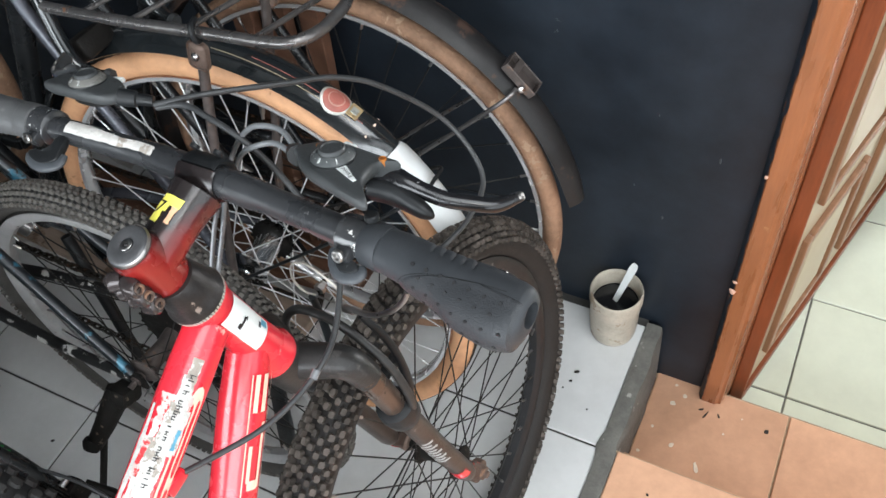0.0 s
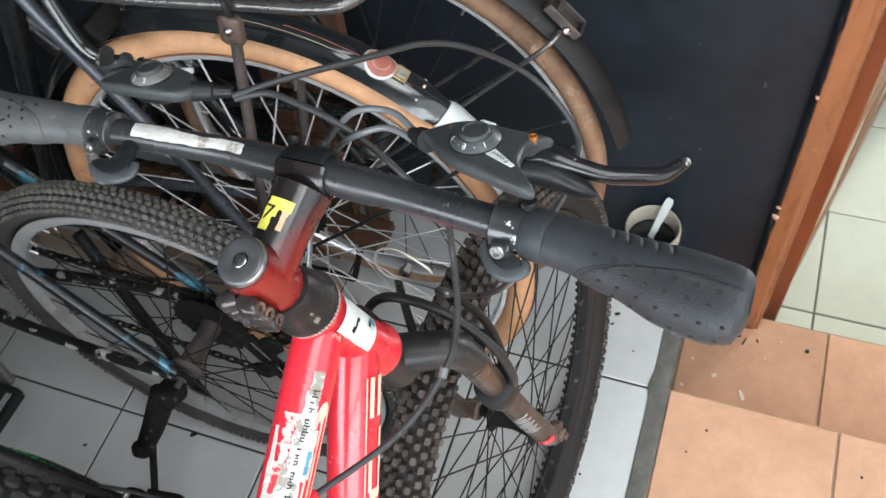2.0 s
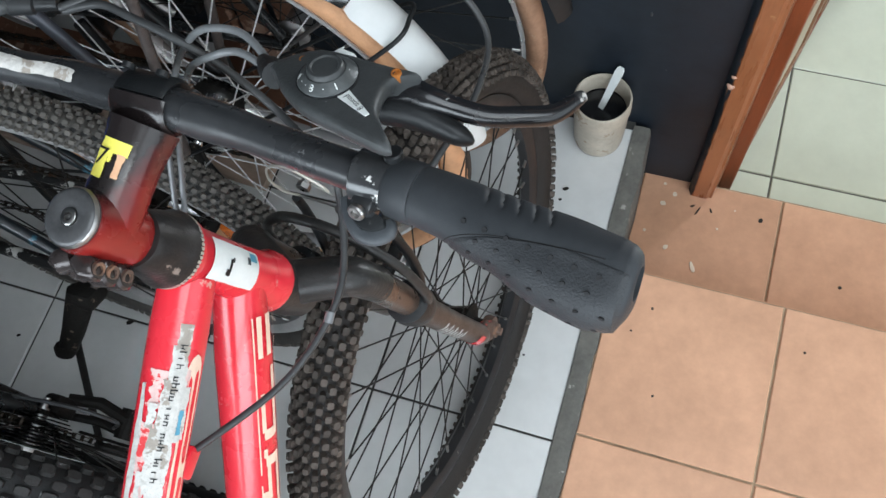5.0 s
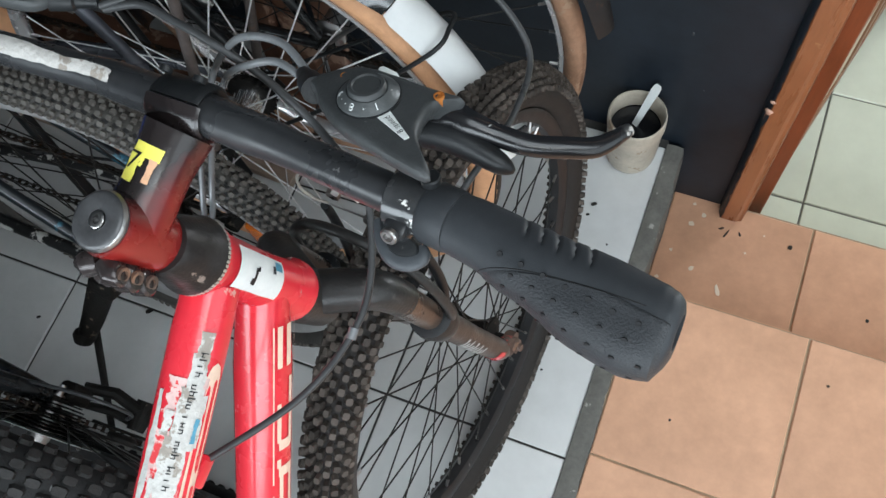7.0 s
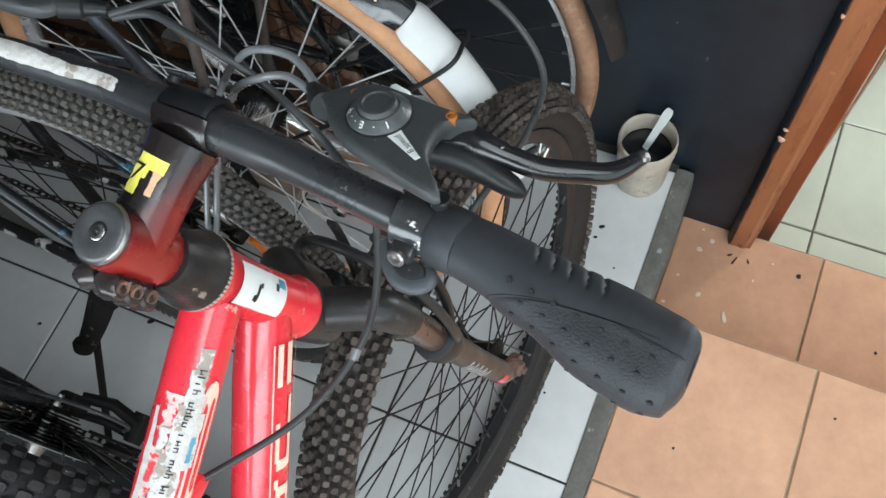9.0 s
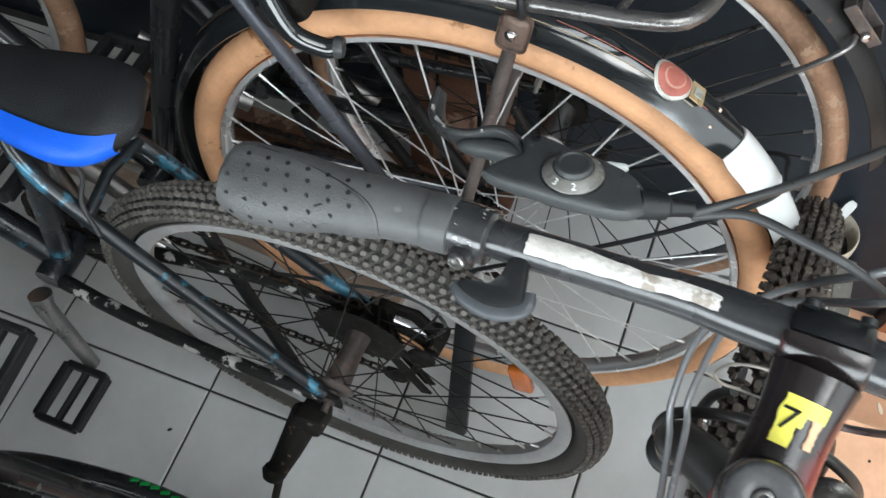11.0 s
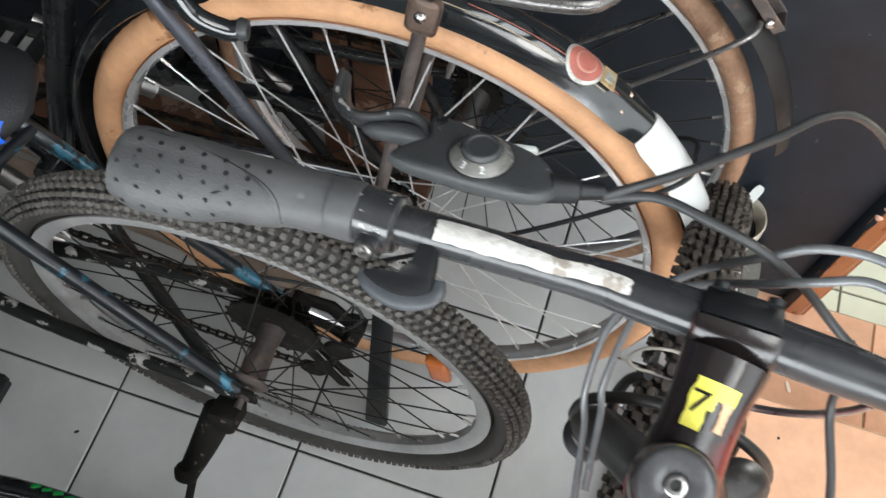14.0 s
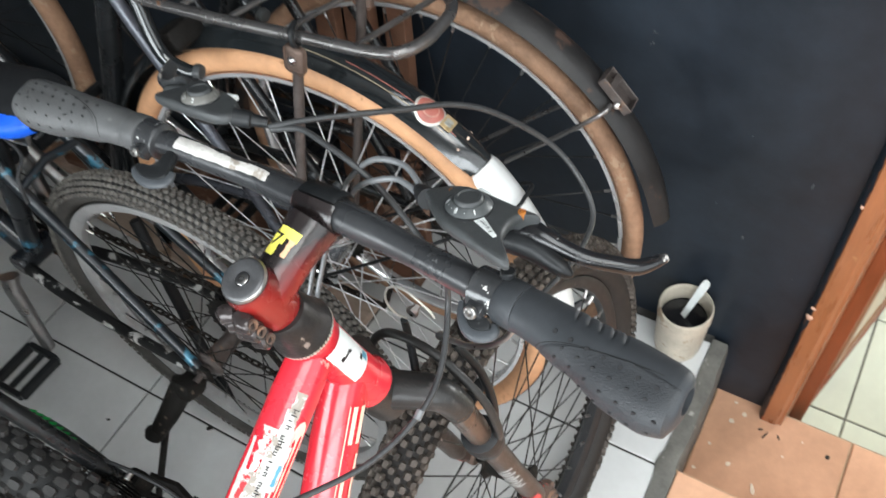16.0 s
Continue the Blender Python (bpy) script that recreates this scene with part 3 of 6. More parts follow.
def make_wheel(name, parent, m, R, w, rim, tyre_m, rim_m, spoke_m, rows=None, pitches=84, knob_m=None, tread_m=None, hub_w=0.10, flange=0.024, nspoke=36, rim_deep=0.018, hub_m=None, drum=0.016, serrated=False, single=None):
    """Wheel at a hub pose: the rim is the part; tyre, tread, hub, nipples and each spoke are its sub-parts."""
    rc = R - w / 2
    hw = 0.0115
    bm = ring(bmesh.new(), [(rim, hw), (rim, hw - 0.002), (rim - .005, hw - .003), (rim - .005, -hw + .003), (rim, -hw + .002), (rim, -hw), (rim - rim_deep * .6, -hw), (rim - rim_deep, -hw * .55), (rim - rim_deep, hw * .55), (rim - rim_deep * .6, hw)], 120)
    wh = part(name, bm, rim_m, parent, "", m=m)
    prof = []
    a0 = math.acos(max(-1, min(1, (rim - .003 - rc) / (w / 2))))
    for i in range(15):
        a = -a0 + 2 * a0 * i / 14
        prof.append((rc + (w / 2 - (.003 if rows else 0)) * math.cos(a), (w / 2 - (.002 if rows else 0)) * math.sin(a)))
    prof = prof + [(rim - .003, hw - .004), (rim - .003, -hw + .004)]
    part("tyre", ring(bmesh.new(), prof, 120), tyre_m, wh, "" if not tread_m else "tan rubber tyre sidewalls")
    if rows:
        bm = bmesh.new()
        mid = 0 if single is None else round(single[0] / 360 * pitches)
        apart = set() if single is None else {(mid + k) % pitches for k in range(-15, 15)}
        knobs(bm, R, w, pitches, rows, 3, apart)
        part("tread", bm, knob_m, wh, "worn knobbly rubber tread", "stuff", smooth=False)
        # the knobs nearest to the path, each a piece of its own
        if single is not None:
            shapes = []
            for k, row in enumerate(rows):
                for v in range(2):
                    one = bmesh.new()
                    knobs(one, R, w, pitches, [row], 20 + 2 * k + v, set(range(1, pitches)))
                    bmesh.ops.recalc_face_normals(one, faces=one.faces)
                    me = bpy.data.meshes.new("tread_knob")
                    one.to_mesh(me)
                    one.free()
                    shapes.append(me)
            for i in sorted(apart):
                for k in range(len(rows)):
                    placed("tread_knob", shapes[2 * k + i % 2], single[1], wh, m=Matrix.Rotation(2 * math.pi * i / pitches, 4, 'Y'), smooth=False)
        if rows is DOT_ROWS:
            # shade between the dotted knobs, painted as black discs
            bm = bmesh.new()
            pit_shade(bm, R, w, pitches, [(s * a, p) for s in (1, -1) for a, p in ((23.5, .25), (46.5, .75), (68, .25))])
            part("tread_shade", bm, M_RUBBER_D, wh, "dark discs painted as shade between the knobs", "stuff")
    if tread_m:
        bm = bmesh.new()
        na = 9
        lim = radians(27)
        n = 240 if serrated else 120
        rws = []
        for i in range(n):
            a = 2 * math.pi * i / n
            k = lim * (1.0 if i % 2 else 0.84)
            rws.append([bm.verts.new(((rc + (w / 2 + .0008) * math.cos(-k + 2 * k * j / (na - 1))) * math.sin(a), (w / 2 + .0008) * math.sin(-k + 2 * k * j / (na - 1)), (rc + (w / 2 + .0008) * math.cos(-k + 2 * k * j / (na - 1))) * math.cos(a))) for j in range(na)])
        for i in range(n):
            for j in range(na - 1):
                bm.faces.new((rws[i][j], rws[i][j + 1], rws[(i + 1) % n][j + 1], rws[(i + 1) % n][j]))
        part("tread", bm, tread_m, wh, "dark tread band of the tyre")
    hm = hub_m or M_STEEL
    f = hub_w / 2 - 0.022
    bm = lathe(bmesh.new(), [(0, -hub_w / 2 - .012), (.0046, -hub_w / 2 - .012), (.0046, -hub_w / 2), (.0085, -hub_w / 2), (.0085, -f - .008), (drum, -f - .006), (flange, -f - .002), (flange, -f + .001), (drum, -f + .003), (drum * .8, 0), (drum, f - .003), (flange, f - .001), (flange, f + .002), (drum, f + .006), (.0085, f + .008), (.0085, hub_w / 2), (.0046, hub_w / 2), (.0046, hub_w / 2 + .012), (0, hub_w / 2 + .012)], d=(0, 1, 0), n=24)
    part("hub", bm, hm, wh)
    me = spoke_mesh(spoke_m)
    r1 = rim - rim_deep + .001
    nip = bmesh.new()
    for i in range(nspoke):
        side = 1 if i % 2 else -1
        j = i // 2
        lead = 1 if j % 2 else -1
        a_rim = 2 * math.pi * i / nspoke
        a_hub = a_rim + lead * radians(66)
        p = Vector((flange * .9 * math.sin(a_hub), side * f, flange * .9 * math.cos(a_hub)))
        q = Vector((r1 * math.sin(a_rim), side * .002, r1 * math.cos(a_rim)))
        x, y, d = basis(q - p, (0, 1, 0))
        mm = frame_m(p, x * .00105, y * .00105, q - p)
        sp = new("spoke", me)
        sp.parent = wh
        sp.matrix_basis = mm
        sweep(nip, [q - d * .013, q], .0021, 6)
    part("nipple_ring", nip, M_STEEL, wh, kind="stuff")
    return wh


def mudguard(name, parent, m, R, w, a0, a1, material, label="", depth=0.012, th=0.0012, n=60, ends=True):
    """A curved strip over a wheel; angles in degrees from the top towards the rear (local -x)."""
    bm = bmesh.new()
    rows = []
    na = 10
    for i in range(n + 1):
        a = radians(a0 + (a1 - a0) * i / n)
        k = min(1.0, (min(i, n - i) + 0.6) / 3.0) if ends else 1.0
        row = []
        for j in range(na + 1):
            t = -1 + 2 * j / na
            row.append((R - depth * t * t, w / 2 * t * (0.75 + 0.25 * k)))
        for j in range(na, -1, -1):
            t = -1 + 2 * j / na
            row.append((R - depth * t * t - th, (w / 2 - th) * t * (0.75 + 0.25 * k)))
        rows.append([bm.verts.new((-r * math.sin(a), y, r * math.cos(a))) for r, y in row])
    k = len(rows[0])
    for i in range(n):
        for j in range(k):
            bm.faces.new((rows[i][j], rows[i][(j + 1) % k], rows[i + 1][(j + 1) % k], rows[i + 1][j]))
    bm.faces.new(rows[0])
    bm.faces.new(rows[-1][::-1])
    return part(name, bm, material, parent, label, m=m)


def arc_strip(name, parent, m, R, w0, w1, a0, a1, material, lift=0.0008, depth=0.012, w=0.05, label=""):
    """A painted line along a mudguard between two widths."""
    bm = bmesh.new()
    rows = []
    for i in range(25):
        a = radians(a0 + (a1 - a0) * i / 24)
        row = []
        for y in (w0, (w0 + w1) / 2, w1):
            t = y / (w / 2)
            r = R - depth * t * t + lift
            row.append(bm.verts.new((-r * math.sin(a), y, r * math.cos(a))))
        rows.append(row)
    for i in range(24):
        for j in range(2):
            bm.faces.new((rows[i][j], rows[i][j + 1], rows[i + 1][j + 1], rows[i + 1][j]))
    return part(name, bm, material, parent, label, m=m)


# ---- the setting ----
WALL_Y = 0.035


def tile_mesh(name, w, d, material, th=0.012):
    """A tile with chamfered rim, top at z 0, corner at the origin."""
    c = 0.0016
    bm = bmesh.new()
    lo = [bm.verts.new(p) for p in ((0, 0, -th), (w, 0, -th), (w, d, -th), (0, d, -th))]
    mi = [bm.verts.new(p) for p in ((0, 0, -c), (w, 0, -c), (w, d, -c), (0, d, -c))]
    hi = [bm.verts.new(p) for p in ((c, c, 0), (w - c, c, 0), (w - c, d - c, 0), (c, d - c, 0))]
    bm.faces.new(hi)
    for a, b in ((lo, mi), (mi, hi)):
        for i in range(4):
            bm.faces.new((a[i], a[(i + 1) % 4], b[(i + 1) % 4], b[i]))
    me = bpy.data.meshes.new(name)
    bm.to_mesh(me)
    bm.free()
    me.materials.append(material)
    return me


def box_obj(name, x0, x1, y0, y1, z0, z1, material, label="", kind="structure", parent=None, bevel=0.0, category=""):
    bm = bmesh.new()
    block(bm, Matrix.Translation(((x0 + x1) / 2, (y0 + y1) / 2, (z0 + z1) / 2)), (x1 - x0, y1 - y0, z1 - z0), bevel)
    ob = part(name, bm, material, parent, label, kind, smooth=False)
    return tagged(ob, category=category) if category else ob


def lay_tiles(parent, xs, ys, z, material, joint=0.004, rnd=random.Random(5)):
    """Tiles between the joint lines xs and ys, one object each."""
    cache = {}
    for i in range(len(xs) - 1):
        for j in range(len(ys) - 1):
            w, d = round(xs[i + 1] - xs[i] - joint, 4), round(ys[j + 1] - ys[j] - joint, 4)
            if (w, d) not in cache:
                cache[(w, d)] = tile_mesh("tile", w, d, material)
            ob = new("tile", cache[(w, d)])
            ob.parent = parent
            ob.matrix_basis = pose(xs[i] + joint / 2, ys[j] + joint / 2, z + rnd.uniform(-.0004, .0004), rnd.uniform(-.1, .1), rnd.uniform(-.1, .1), 0)


ground = box_obj("ground", -400, 400, -400, 400, -0.9, -0.46, M_GROUND, "worn concrete ground outside the porch")
platform = box_obj("floor", -2.5, 0.0, -2.7, WALL_Y + 0.02, -0.46, -0.004, M_GROUT, "white ceramic tiles with dark joints on a raised floor")
strip = bmesh.new()
rows = []
for i in range(161):
    y = -2.7 + (WALL_Y + 2.7) * i / 160
    wob = 0.006 * noise.noise((y * 13, 2.0, 0)) + 0.004 * noise.noise((y * 47, 1.0, 0))
    hgt = 0.003 + 0.004 * noise.noise((y * 25, 7.0, 0))
    wide = max(0.0, 1 - abs(y + 0.235) / 0.03)
    low = y > -0.232
    x1 = 0.031 + wob + (0.0 if not low else 0.006 * noise.noise((y * 20, 3.3, 0)))
    rows.append([strip.verts.new(p) for p in ((-0.001, y, -0.2), (-0.001 - 0.008 * wide, y, hgt * .3 + .001), (0.012, y, hgt + 0.003 * wide), (0.021, y, hgt * .7), (x1 - .003, y, hgt * .6 - 0.001), (x1, y, -0.006 - (0.012 if low else 0)), (x1 + (0.004 if low else 0), y, -0.2))])
for a, b in zip(rows, rows[1:]):
    for j in range(6):
        strip.faces.new((a[j], a[j + 1], b[j + 1], b[j]))
cement = part("floor_edge", strip, M_CEMENT, None, "rough grey cement strip along the tile edge", "structure")

landing = box_obj("landing", 0.027, 2.2, -2.7, -0.232, -0.46, -0.004, M_TERRAG, "terracotta tiled landing beside the raised floor")
step = box_obj("step", 0.027, 2.2, -0.2322, 0.05, -0.46, -0.184, M_TERRAG, "terracotta tiled step below the landing")
room_floor = box_obj("room_floor", -1.0, 2.5, 0.05, 3.0, -0.6, -0.364, M_GROUT_G, "pale green ceramic tiles in the inner room")
box_obj("riser", 0.04, 2.2, -0.2318, -0.2266, -0.178, -0.012, M_TERRA, "terracotta riser of the step")

wall = box_obj("wall_north", -2.5, 0.13, WALL_Y + 0.010, WALL_Y + 0.13, -0.46, 2.7, M_WALL, "slate blue painted wall with faint scuffs")
box_obj("wall_north_beyond", 1.07, 2.3, WALL_Y, WALL_Y + 0.13, -0.46, 2.7, M_WALL, "slate blue painted wall past the doorway")
box_obj("lintel", 0.13, 1.07, WALL_Y, WALL_Y + 0.13, 1.78, 2.7, M_WALL, "slate blue wall above the doorway")
box_obj("wall_west", -2.63, -2.5, -2.83, WALL_Y + 0.13, -0.46, 2.7, M_WALL, "slate blue side wall")
box_obj("wall_south", -2.5, 2.3, -2.83, -2.7, -0.46, 0.72, M_PLASTER_D, "low grey plaster wall of the open porch")
# added out of view: blocks the front light from the left floor
box_obj("light_block_wall", -2.5, -0.42, -1.52, -1.40, -0.004, 0.90, M_PLASTER_D, "unseen low grey plaster wall, added to shade the floor")
# porch ceiling round an open roof light
bm = bmesh.new()
for x0, x1, y0, y1 in ((-2.63, -0.02, -2.83, WALL_Y + 0.13), (1.52, 2.3, -2.83, WALL_Y + 0.13), (-0.02, 1.52, -2.83, -1.82), (-0.02, 1.52, -0.28, WALL_Y + 0.13)):
    block(bm, Matrix.Translation(((x0 + x1) / 2, (y0 + y1) / 2, 2.76)), (x1 - x0, y1 - y0, 0.12))
part("ceiling", bm, M_PLASTER_D, None, "grey plaster porch ceiling round an open roof light", "structure", smooth=False)
box_obj("room_wall_west", -1.1, -1.0, 0.165, 3.0, -0.6, 2.4, M_PLASTER, "pale plaster wall of the inner room")
box_obj("room_wall_east", 2.5, 2.6, 0.165, 3.0, -0.6, 2.4, M_PLASTER, "pale plaster wall of the inner room")
box_obj("room_wall_far_low", -1.1, 2.6, 3.0, 3.1, -0.6, 0.3, M_PLASTER, "pale plaster wall under the window")
box_obj("room_wall_far_high", -1.1, 2.6, 3.0, 3.1, 1.75, 2.4, M_PLASTER, "pale plaster wall over the window")
box_obj("room_wall_far_side", -1.1, 1.0, 3.0, 3.1, 0.3, 1.75, M_PLASTER, "pale plaster wall beside the window")
box_obj("room_wall_far_end", 2.3, 2.6, 3.0, 3.1, 0.3, 1.75, M_PLASTER, "pale plaster wall beside the window")
box_obj("room_ceiling", -1.1, 2.6, 0.165, 3.1, 2.4, 2.5, M_PLASTER, "pale plaster ceiling of the inner room")

for x, z, r, st in ((-.008, .30, .0020, 2.6), (.062, .46, .0016, 4.0), (-.035, .52, .0014, 1.0), (.03, .17, .0012, 1.0), (-.06, .36, .0014, 1.5), (.085, .24, .0011, 1.2)):
    bm = lathe(bmesh.new(), [(0, .0012), (r * .8, .001), (r, 0)], at=(0, 0, 0), d=(0, -1, 0), n=9)
    for v in bm.verts:
        v.co = Vector((v.co.x * (1 + .4 * noise.noise(v.co * 300)), v.co.y, v.co.z * st)) + Vector((x, WALL_Y + .010, z))
    part("paint_chip", bm, M_CHIPW, wall, "pale chip in the wall paint")

# door frame and open door
door_frame = thing("door_1", (0.155, 0.08, -0.36), "orange varnished wooden door frame with an open olive-brown panelled door", "door")
tagged(door_frame, kind="structure")


def jamb(x0, x1):
    bm = bmesh.new()
    prof = [(x0, -.012), (x0 + .006, -.018), (x0 + .03, -.018), (x0 + .036, -.014), (x0 + .041, -.014), (x1, .03), (x1, .128), (x0, .128)]
    lo = [bm.verts.new((x, WALL_Y + y, -0.182)) for x, y in prof]
    hi = [bm.verts.new((x, WALL_Y + y, 1.78)) for x, y in prof]
    bm.faces.new(lo[::-1])
    bm.faces.new(hi)
    for i in range(len(prof)):
        j = (i + 1) % len(prof)
        bm.faces.new((lo[i], lo[j], hi[j], hi[i]))
    return bm


part("jamb", jamb(0.127, 0.178), M_WOOD, door_frame, smooth=False)
bm = bmesh.new()
edge = []
for i in range(181):
    z = -0.18 + 1.94 * i / 180
    wv = .0022 * noise.noise((z * 30, 4.0, 0)) + .0016 * noise.noise((z * 90, 8.0, 0))
    edge.append([bm.verts.new((x, y, z)) for x, y in ((.1235 - wv * .5, WALL_Y + .0110), (.1240, WALL_Y - .0065), (.1262, WALL_Y - .0100), (.1285 + wv, WALL_Y - .0165), (.1310 + wv * 1.6, WALL_Y - .0188), (.1310 + wv * 1.6, WALL_Y - .016))])
for a, b in zip(edge, edge[1:]):
    for j in range(5):
        bm.faces.new((a[j], a[j + 1], b[j + 1], b[j]))
part("paint_edge", bm, M_WALL, door_frame, "wavy line of wall paint on the frame")
for z, r in ((.20, .007), (.225, .004), (.48, .003)):
    bm = lathe(bmesh.new(), [(0, .004), (r * .5, .0035), (r * .9, .0015), (r, 0)], at=(.1300, WALL_Y - .0170, z), d=(-.25, -1, 0), n=10)
    for v in bm.verts:
        v.co += Vector(noise.noise_vector(v.co * 120)) * .0025
    part("plaster_blob", bm, M_FILLER, door_frame, "pale filler blob on the frame edge")
bm = bmesh.new()
block(bm, Matrix.Translation((1.045, WALL_Y + .055, 0.8)), (0.05, .146, 1.96), .004)
part("jamb", bm, M_WOOD, door_frame, smooth=False)
bm = bmesh.new()
block(bm, Matrix.Translation((0.6, WALL_Y + .055, 1.755)), (0.84, .146, 0.05), .004)
part("head", bm, M_WOOD, door_frame, smooth=False)
bm = bmesh.new()
block(bm, Matrix.Translation((0.192, WALL_Y + .072, 0.70)), (0.026, .05, 2.1), .003)
part("door_stop", bm, M_WOOD_D, door_frame, "dark inner edge of the frame", smooth=False)
leaf_dir = Vector((0.25, 0.968, 0)).normalized()
leaf_out = Vector((leaf_dir.y, -leaf_dir.x, 0))
leaf_o = Vector((0.190, 0.105, -0.345))
LM = frame_m(leaf_o, leaf_dir, leaf_out, (0, 0, 1))
bm = bmesh.new()
block(bm, LM @ Matrix.Translation((0.40, -.018, 1.0)), (0.80, .036, 2.0), .002)
leaf = part("door_leaf", bm, M_DOOR, door_frame, "open olive-brown door leaf", smooth=False)
for x0, x1, z0, z1 in ((0.0, 0.035, 0, 2.0), (0.765, 0.80, 0, 2.0), (0.035, 0.765, 0, 0.03)):
    bm = bmesh.new()
    block(bm, LM @ Matrix.Translation(((x0 + x1) / 2, .004, (z0 + z1) / 2)), (x1 - x0, .010, z1 - z0), .002)
    part("stile", bm, M_WOOD_D, leaf, "brown wooden edge", smooth=False)
for px0, px1 in ((.10, .36), (.44, .70)):
    for pz0, pz1 in ((.12, .50), (.60, 1.20), (1.30, 1.88)):
        for x0, x1, z0, z1 in ((px0, px0 + .022, pz0, pz1), (px1 - .022, px1, pz0, pz1), (px0 + .022, px1 - .022, pz0, pz0 + .022), (px0 + .022, px1 - .022, pz1 - .022, pz1)):
            bm = bmesh.new()
            block(bm, LM @ Matrix.Translation(((x0 + x1) / 2, .005, (z0 + z1) / 2)), (x1 - x0, .014, z1 - z0), .003)
            part("moulding", bm, M_MOULD, leaf, "brown wooden moulding", smooth=False)
        bm = bmesh.new()
        block(bm, LM @ Matrix.Translation(((px0 + px1) / 2, .002, (pz0 + pz1) / 2)), (px1 - px0 - .09, .012, pz1 - pz0 - .09), .005)
        part("panel", bm, M_DOOR, leaf, smooth=False)

box_obj("storage_box", 0.30, 0.52, 0.895, 1.25, -0.357, 0.02, M_PAPER, "plain white box standing on the green tiles", "", bevel=.004, category="box")

# paint spots and specks on the floors
rnd = random.Random(11)


def spot(x, y, z, r, material, label, category, stretch=1.0, turn=0.0):
    bm = bmesh.new()
    n = 14
    top = []
    for k in range(n):
        a = 2 * math.pi * k / n
        rr = r * (1 + 0.35 * noise.noise((math.cos(a) * 1.4, math.sin(a) * 1.4, x * 50)))
        top.append(bm.verts.new((rr * math.cos(a) * stretch, rr * math.sin(a), 0.0007)))
    low = [bm.verts.new((v.co.x * 1.1, v.co.y * 1.1, 0)) for v in top]
    bm.faces.new(top)
    for k in range(n):
        bm.faces.new((low[k], low[(k + 1) % n], top[(k + 1) % n], top[k]))
    ob = part("paint_spot" if material is M_SPLAT else "dirt_speck", bm, material, None, label, m=pose(x, y, z, 0, 0, turn))
    return tagged(ob, category=category, group="spots on the floor")


for x, y, r, st, tu in ((0.082, -0.012, .007, 1, 0), (0.10, 0.012, .006, 1, 0), (0.160, -0.128, .005, 3.2, 115), (0.105, -0.10, .005, 1.6, 60), (0.06, -0.075, .004, 1, 0), (0.078, 0.03, .004, 1, 0), (0.215, 0.005, .0025, 1, 0), (0.05, -0.135, .004, 1.2, 0), (0.19, -0.04, .003, 1, 0)):
    spot(x, y, -0.1795, r * .7, M_SPLAT, "dried cream paint spot on the terracotta step", "paint spot", st, tu)
for x, y, r in ((0.264, -0.003, .0042), (0.42, -0.10, .003)):
    spot(x, y, -0.1795, r, M_SPECK, "small dark pit in the terracotta step", "speck")
for x, y, r, st, tu in ((0.148, -0.012, .0018, 5.0, 70), (0.137, -0.004, .002, 2.5, 30), (0.172, -0.006, .0016, 3.0, 120)):
    spot(x, y, -0.1795, r, M_SPECK, "dark crumb of dirt by the door frame", "speck", st, tu)
for x, y, r in ((0.10, -0.29, .0022), (0.075, -0.335, .0018), (0.13, -0.43, .002), (0.34, -0.30, .002)):
    spot(x, y, 0.0005, r, M_SPECK, "tiny dark speck on the terracotta landing", "speck")
for x, y, r, st in ((-0.088, -0.115, .003, 1.6), (-0.092, -0.137, .0022, 1.4), (-0.10, -0.155, .0018, 1), (-0.105, -0.32, .0016, 1), (-0.08, -0.42, .0018, 1), (-0.045, -0.18, .0016, 1), (-0.93, -0.62, .0025, 1.5), (-0.745, -0.545, .004, 1.6)):
    spot(x, y, 0.0005, r, M_SPECK, "tiny dark speck on the white tiles", "speck", st, 30)

# paint pot with a stirring stick
POT_X, POT_Y = -0.057, -0.0035
pot = thing("paint_pot", (POT_X, POT_Y, 0.0), "small white plastic pot of black paint, spattered, by the wall", "paint pot")
bm = lathe(bmesh.new(), [(0, .0), (.034, .0), (.0385, .002), (.0412, .007), (.0425, .016), (.0445, .070), (.0450, .102), (.0452, .106), (.0474, .108), (.0478, .112), (.0478, .128), (.0470, .132), (.0450, .1335), (.0432, .131), (.0425, .122), (.0418, .09), (.0405, .070), (0, .070)], at=(POT_X, POT_Y, 0.0), n=48)
for v in bm.verts:
    # slightly squeezed by use
    v.co += Vector((.0012, -.0008, 0)) * noise.noise(v.co * 22)
part("tub", bm, M_CAN, pot)
bm = lathe(bmesh.new(), [(0, .0905), (.032, .0900), (.0405, .0915), (.0417, .0945)], at=(POT_X, POT_Y, 0.0), n=40)
part("paint", bm, M_PAINT, pot, "glossy black paint")
bm = bmesh.new()
st0, st1 = Vector((POT_X - .002, POT_Y + .006, 0.090)), Vector((-.0370, .0350, .171))
xs_, ys_, ds_ = basis(st1 - st0, (1, -0.4, 0))
sl = (st1 - st0).length
outline_solid(bm, [(.0050, 0), (.0062, sl * .5), (.0074, sl * .86), (.0066, sl * .95), (.0040, sl), (-.0040, sl), (-.0066, sl * .95), (-.0074, sl * .86), (-.0062, sl * .5), (-.0050, 0)], .0022, frame_m(st0 - ys_ * .0011, xs_, ds_, -ys_), .0006)
stick = part("stick", bm, M_PAPER, pot, "white plastic stirring stick with a hole", smooth=False)
bm = lathe(bmesh.new(), [(0, -.0028), (.0026, -.0028), (.0026, .0028), (0, .0028)], at=st0 + ds_ * (sl - .012), d=ys_, n=12)
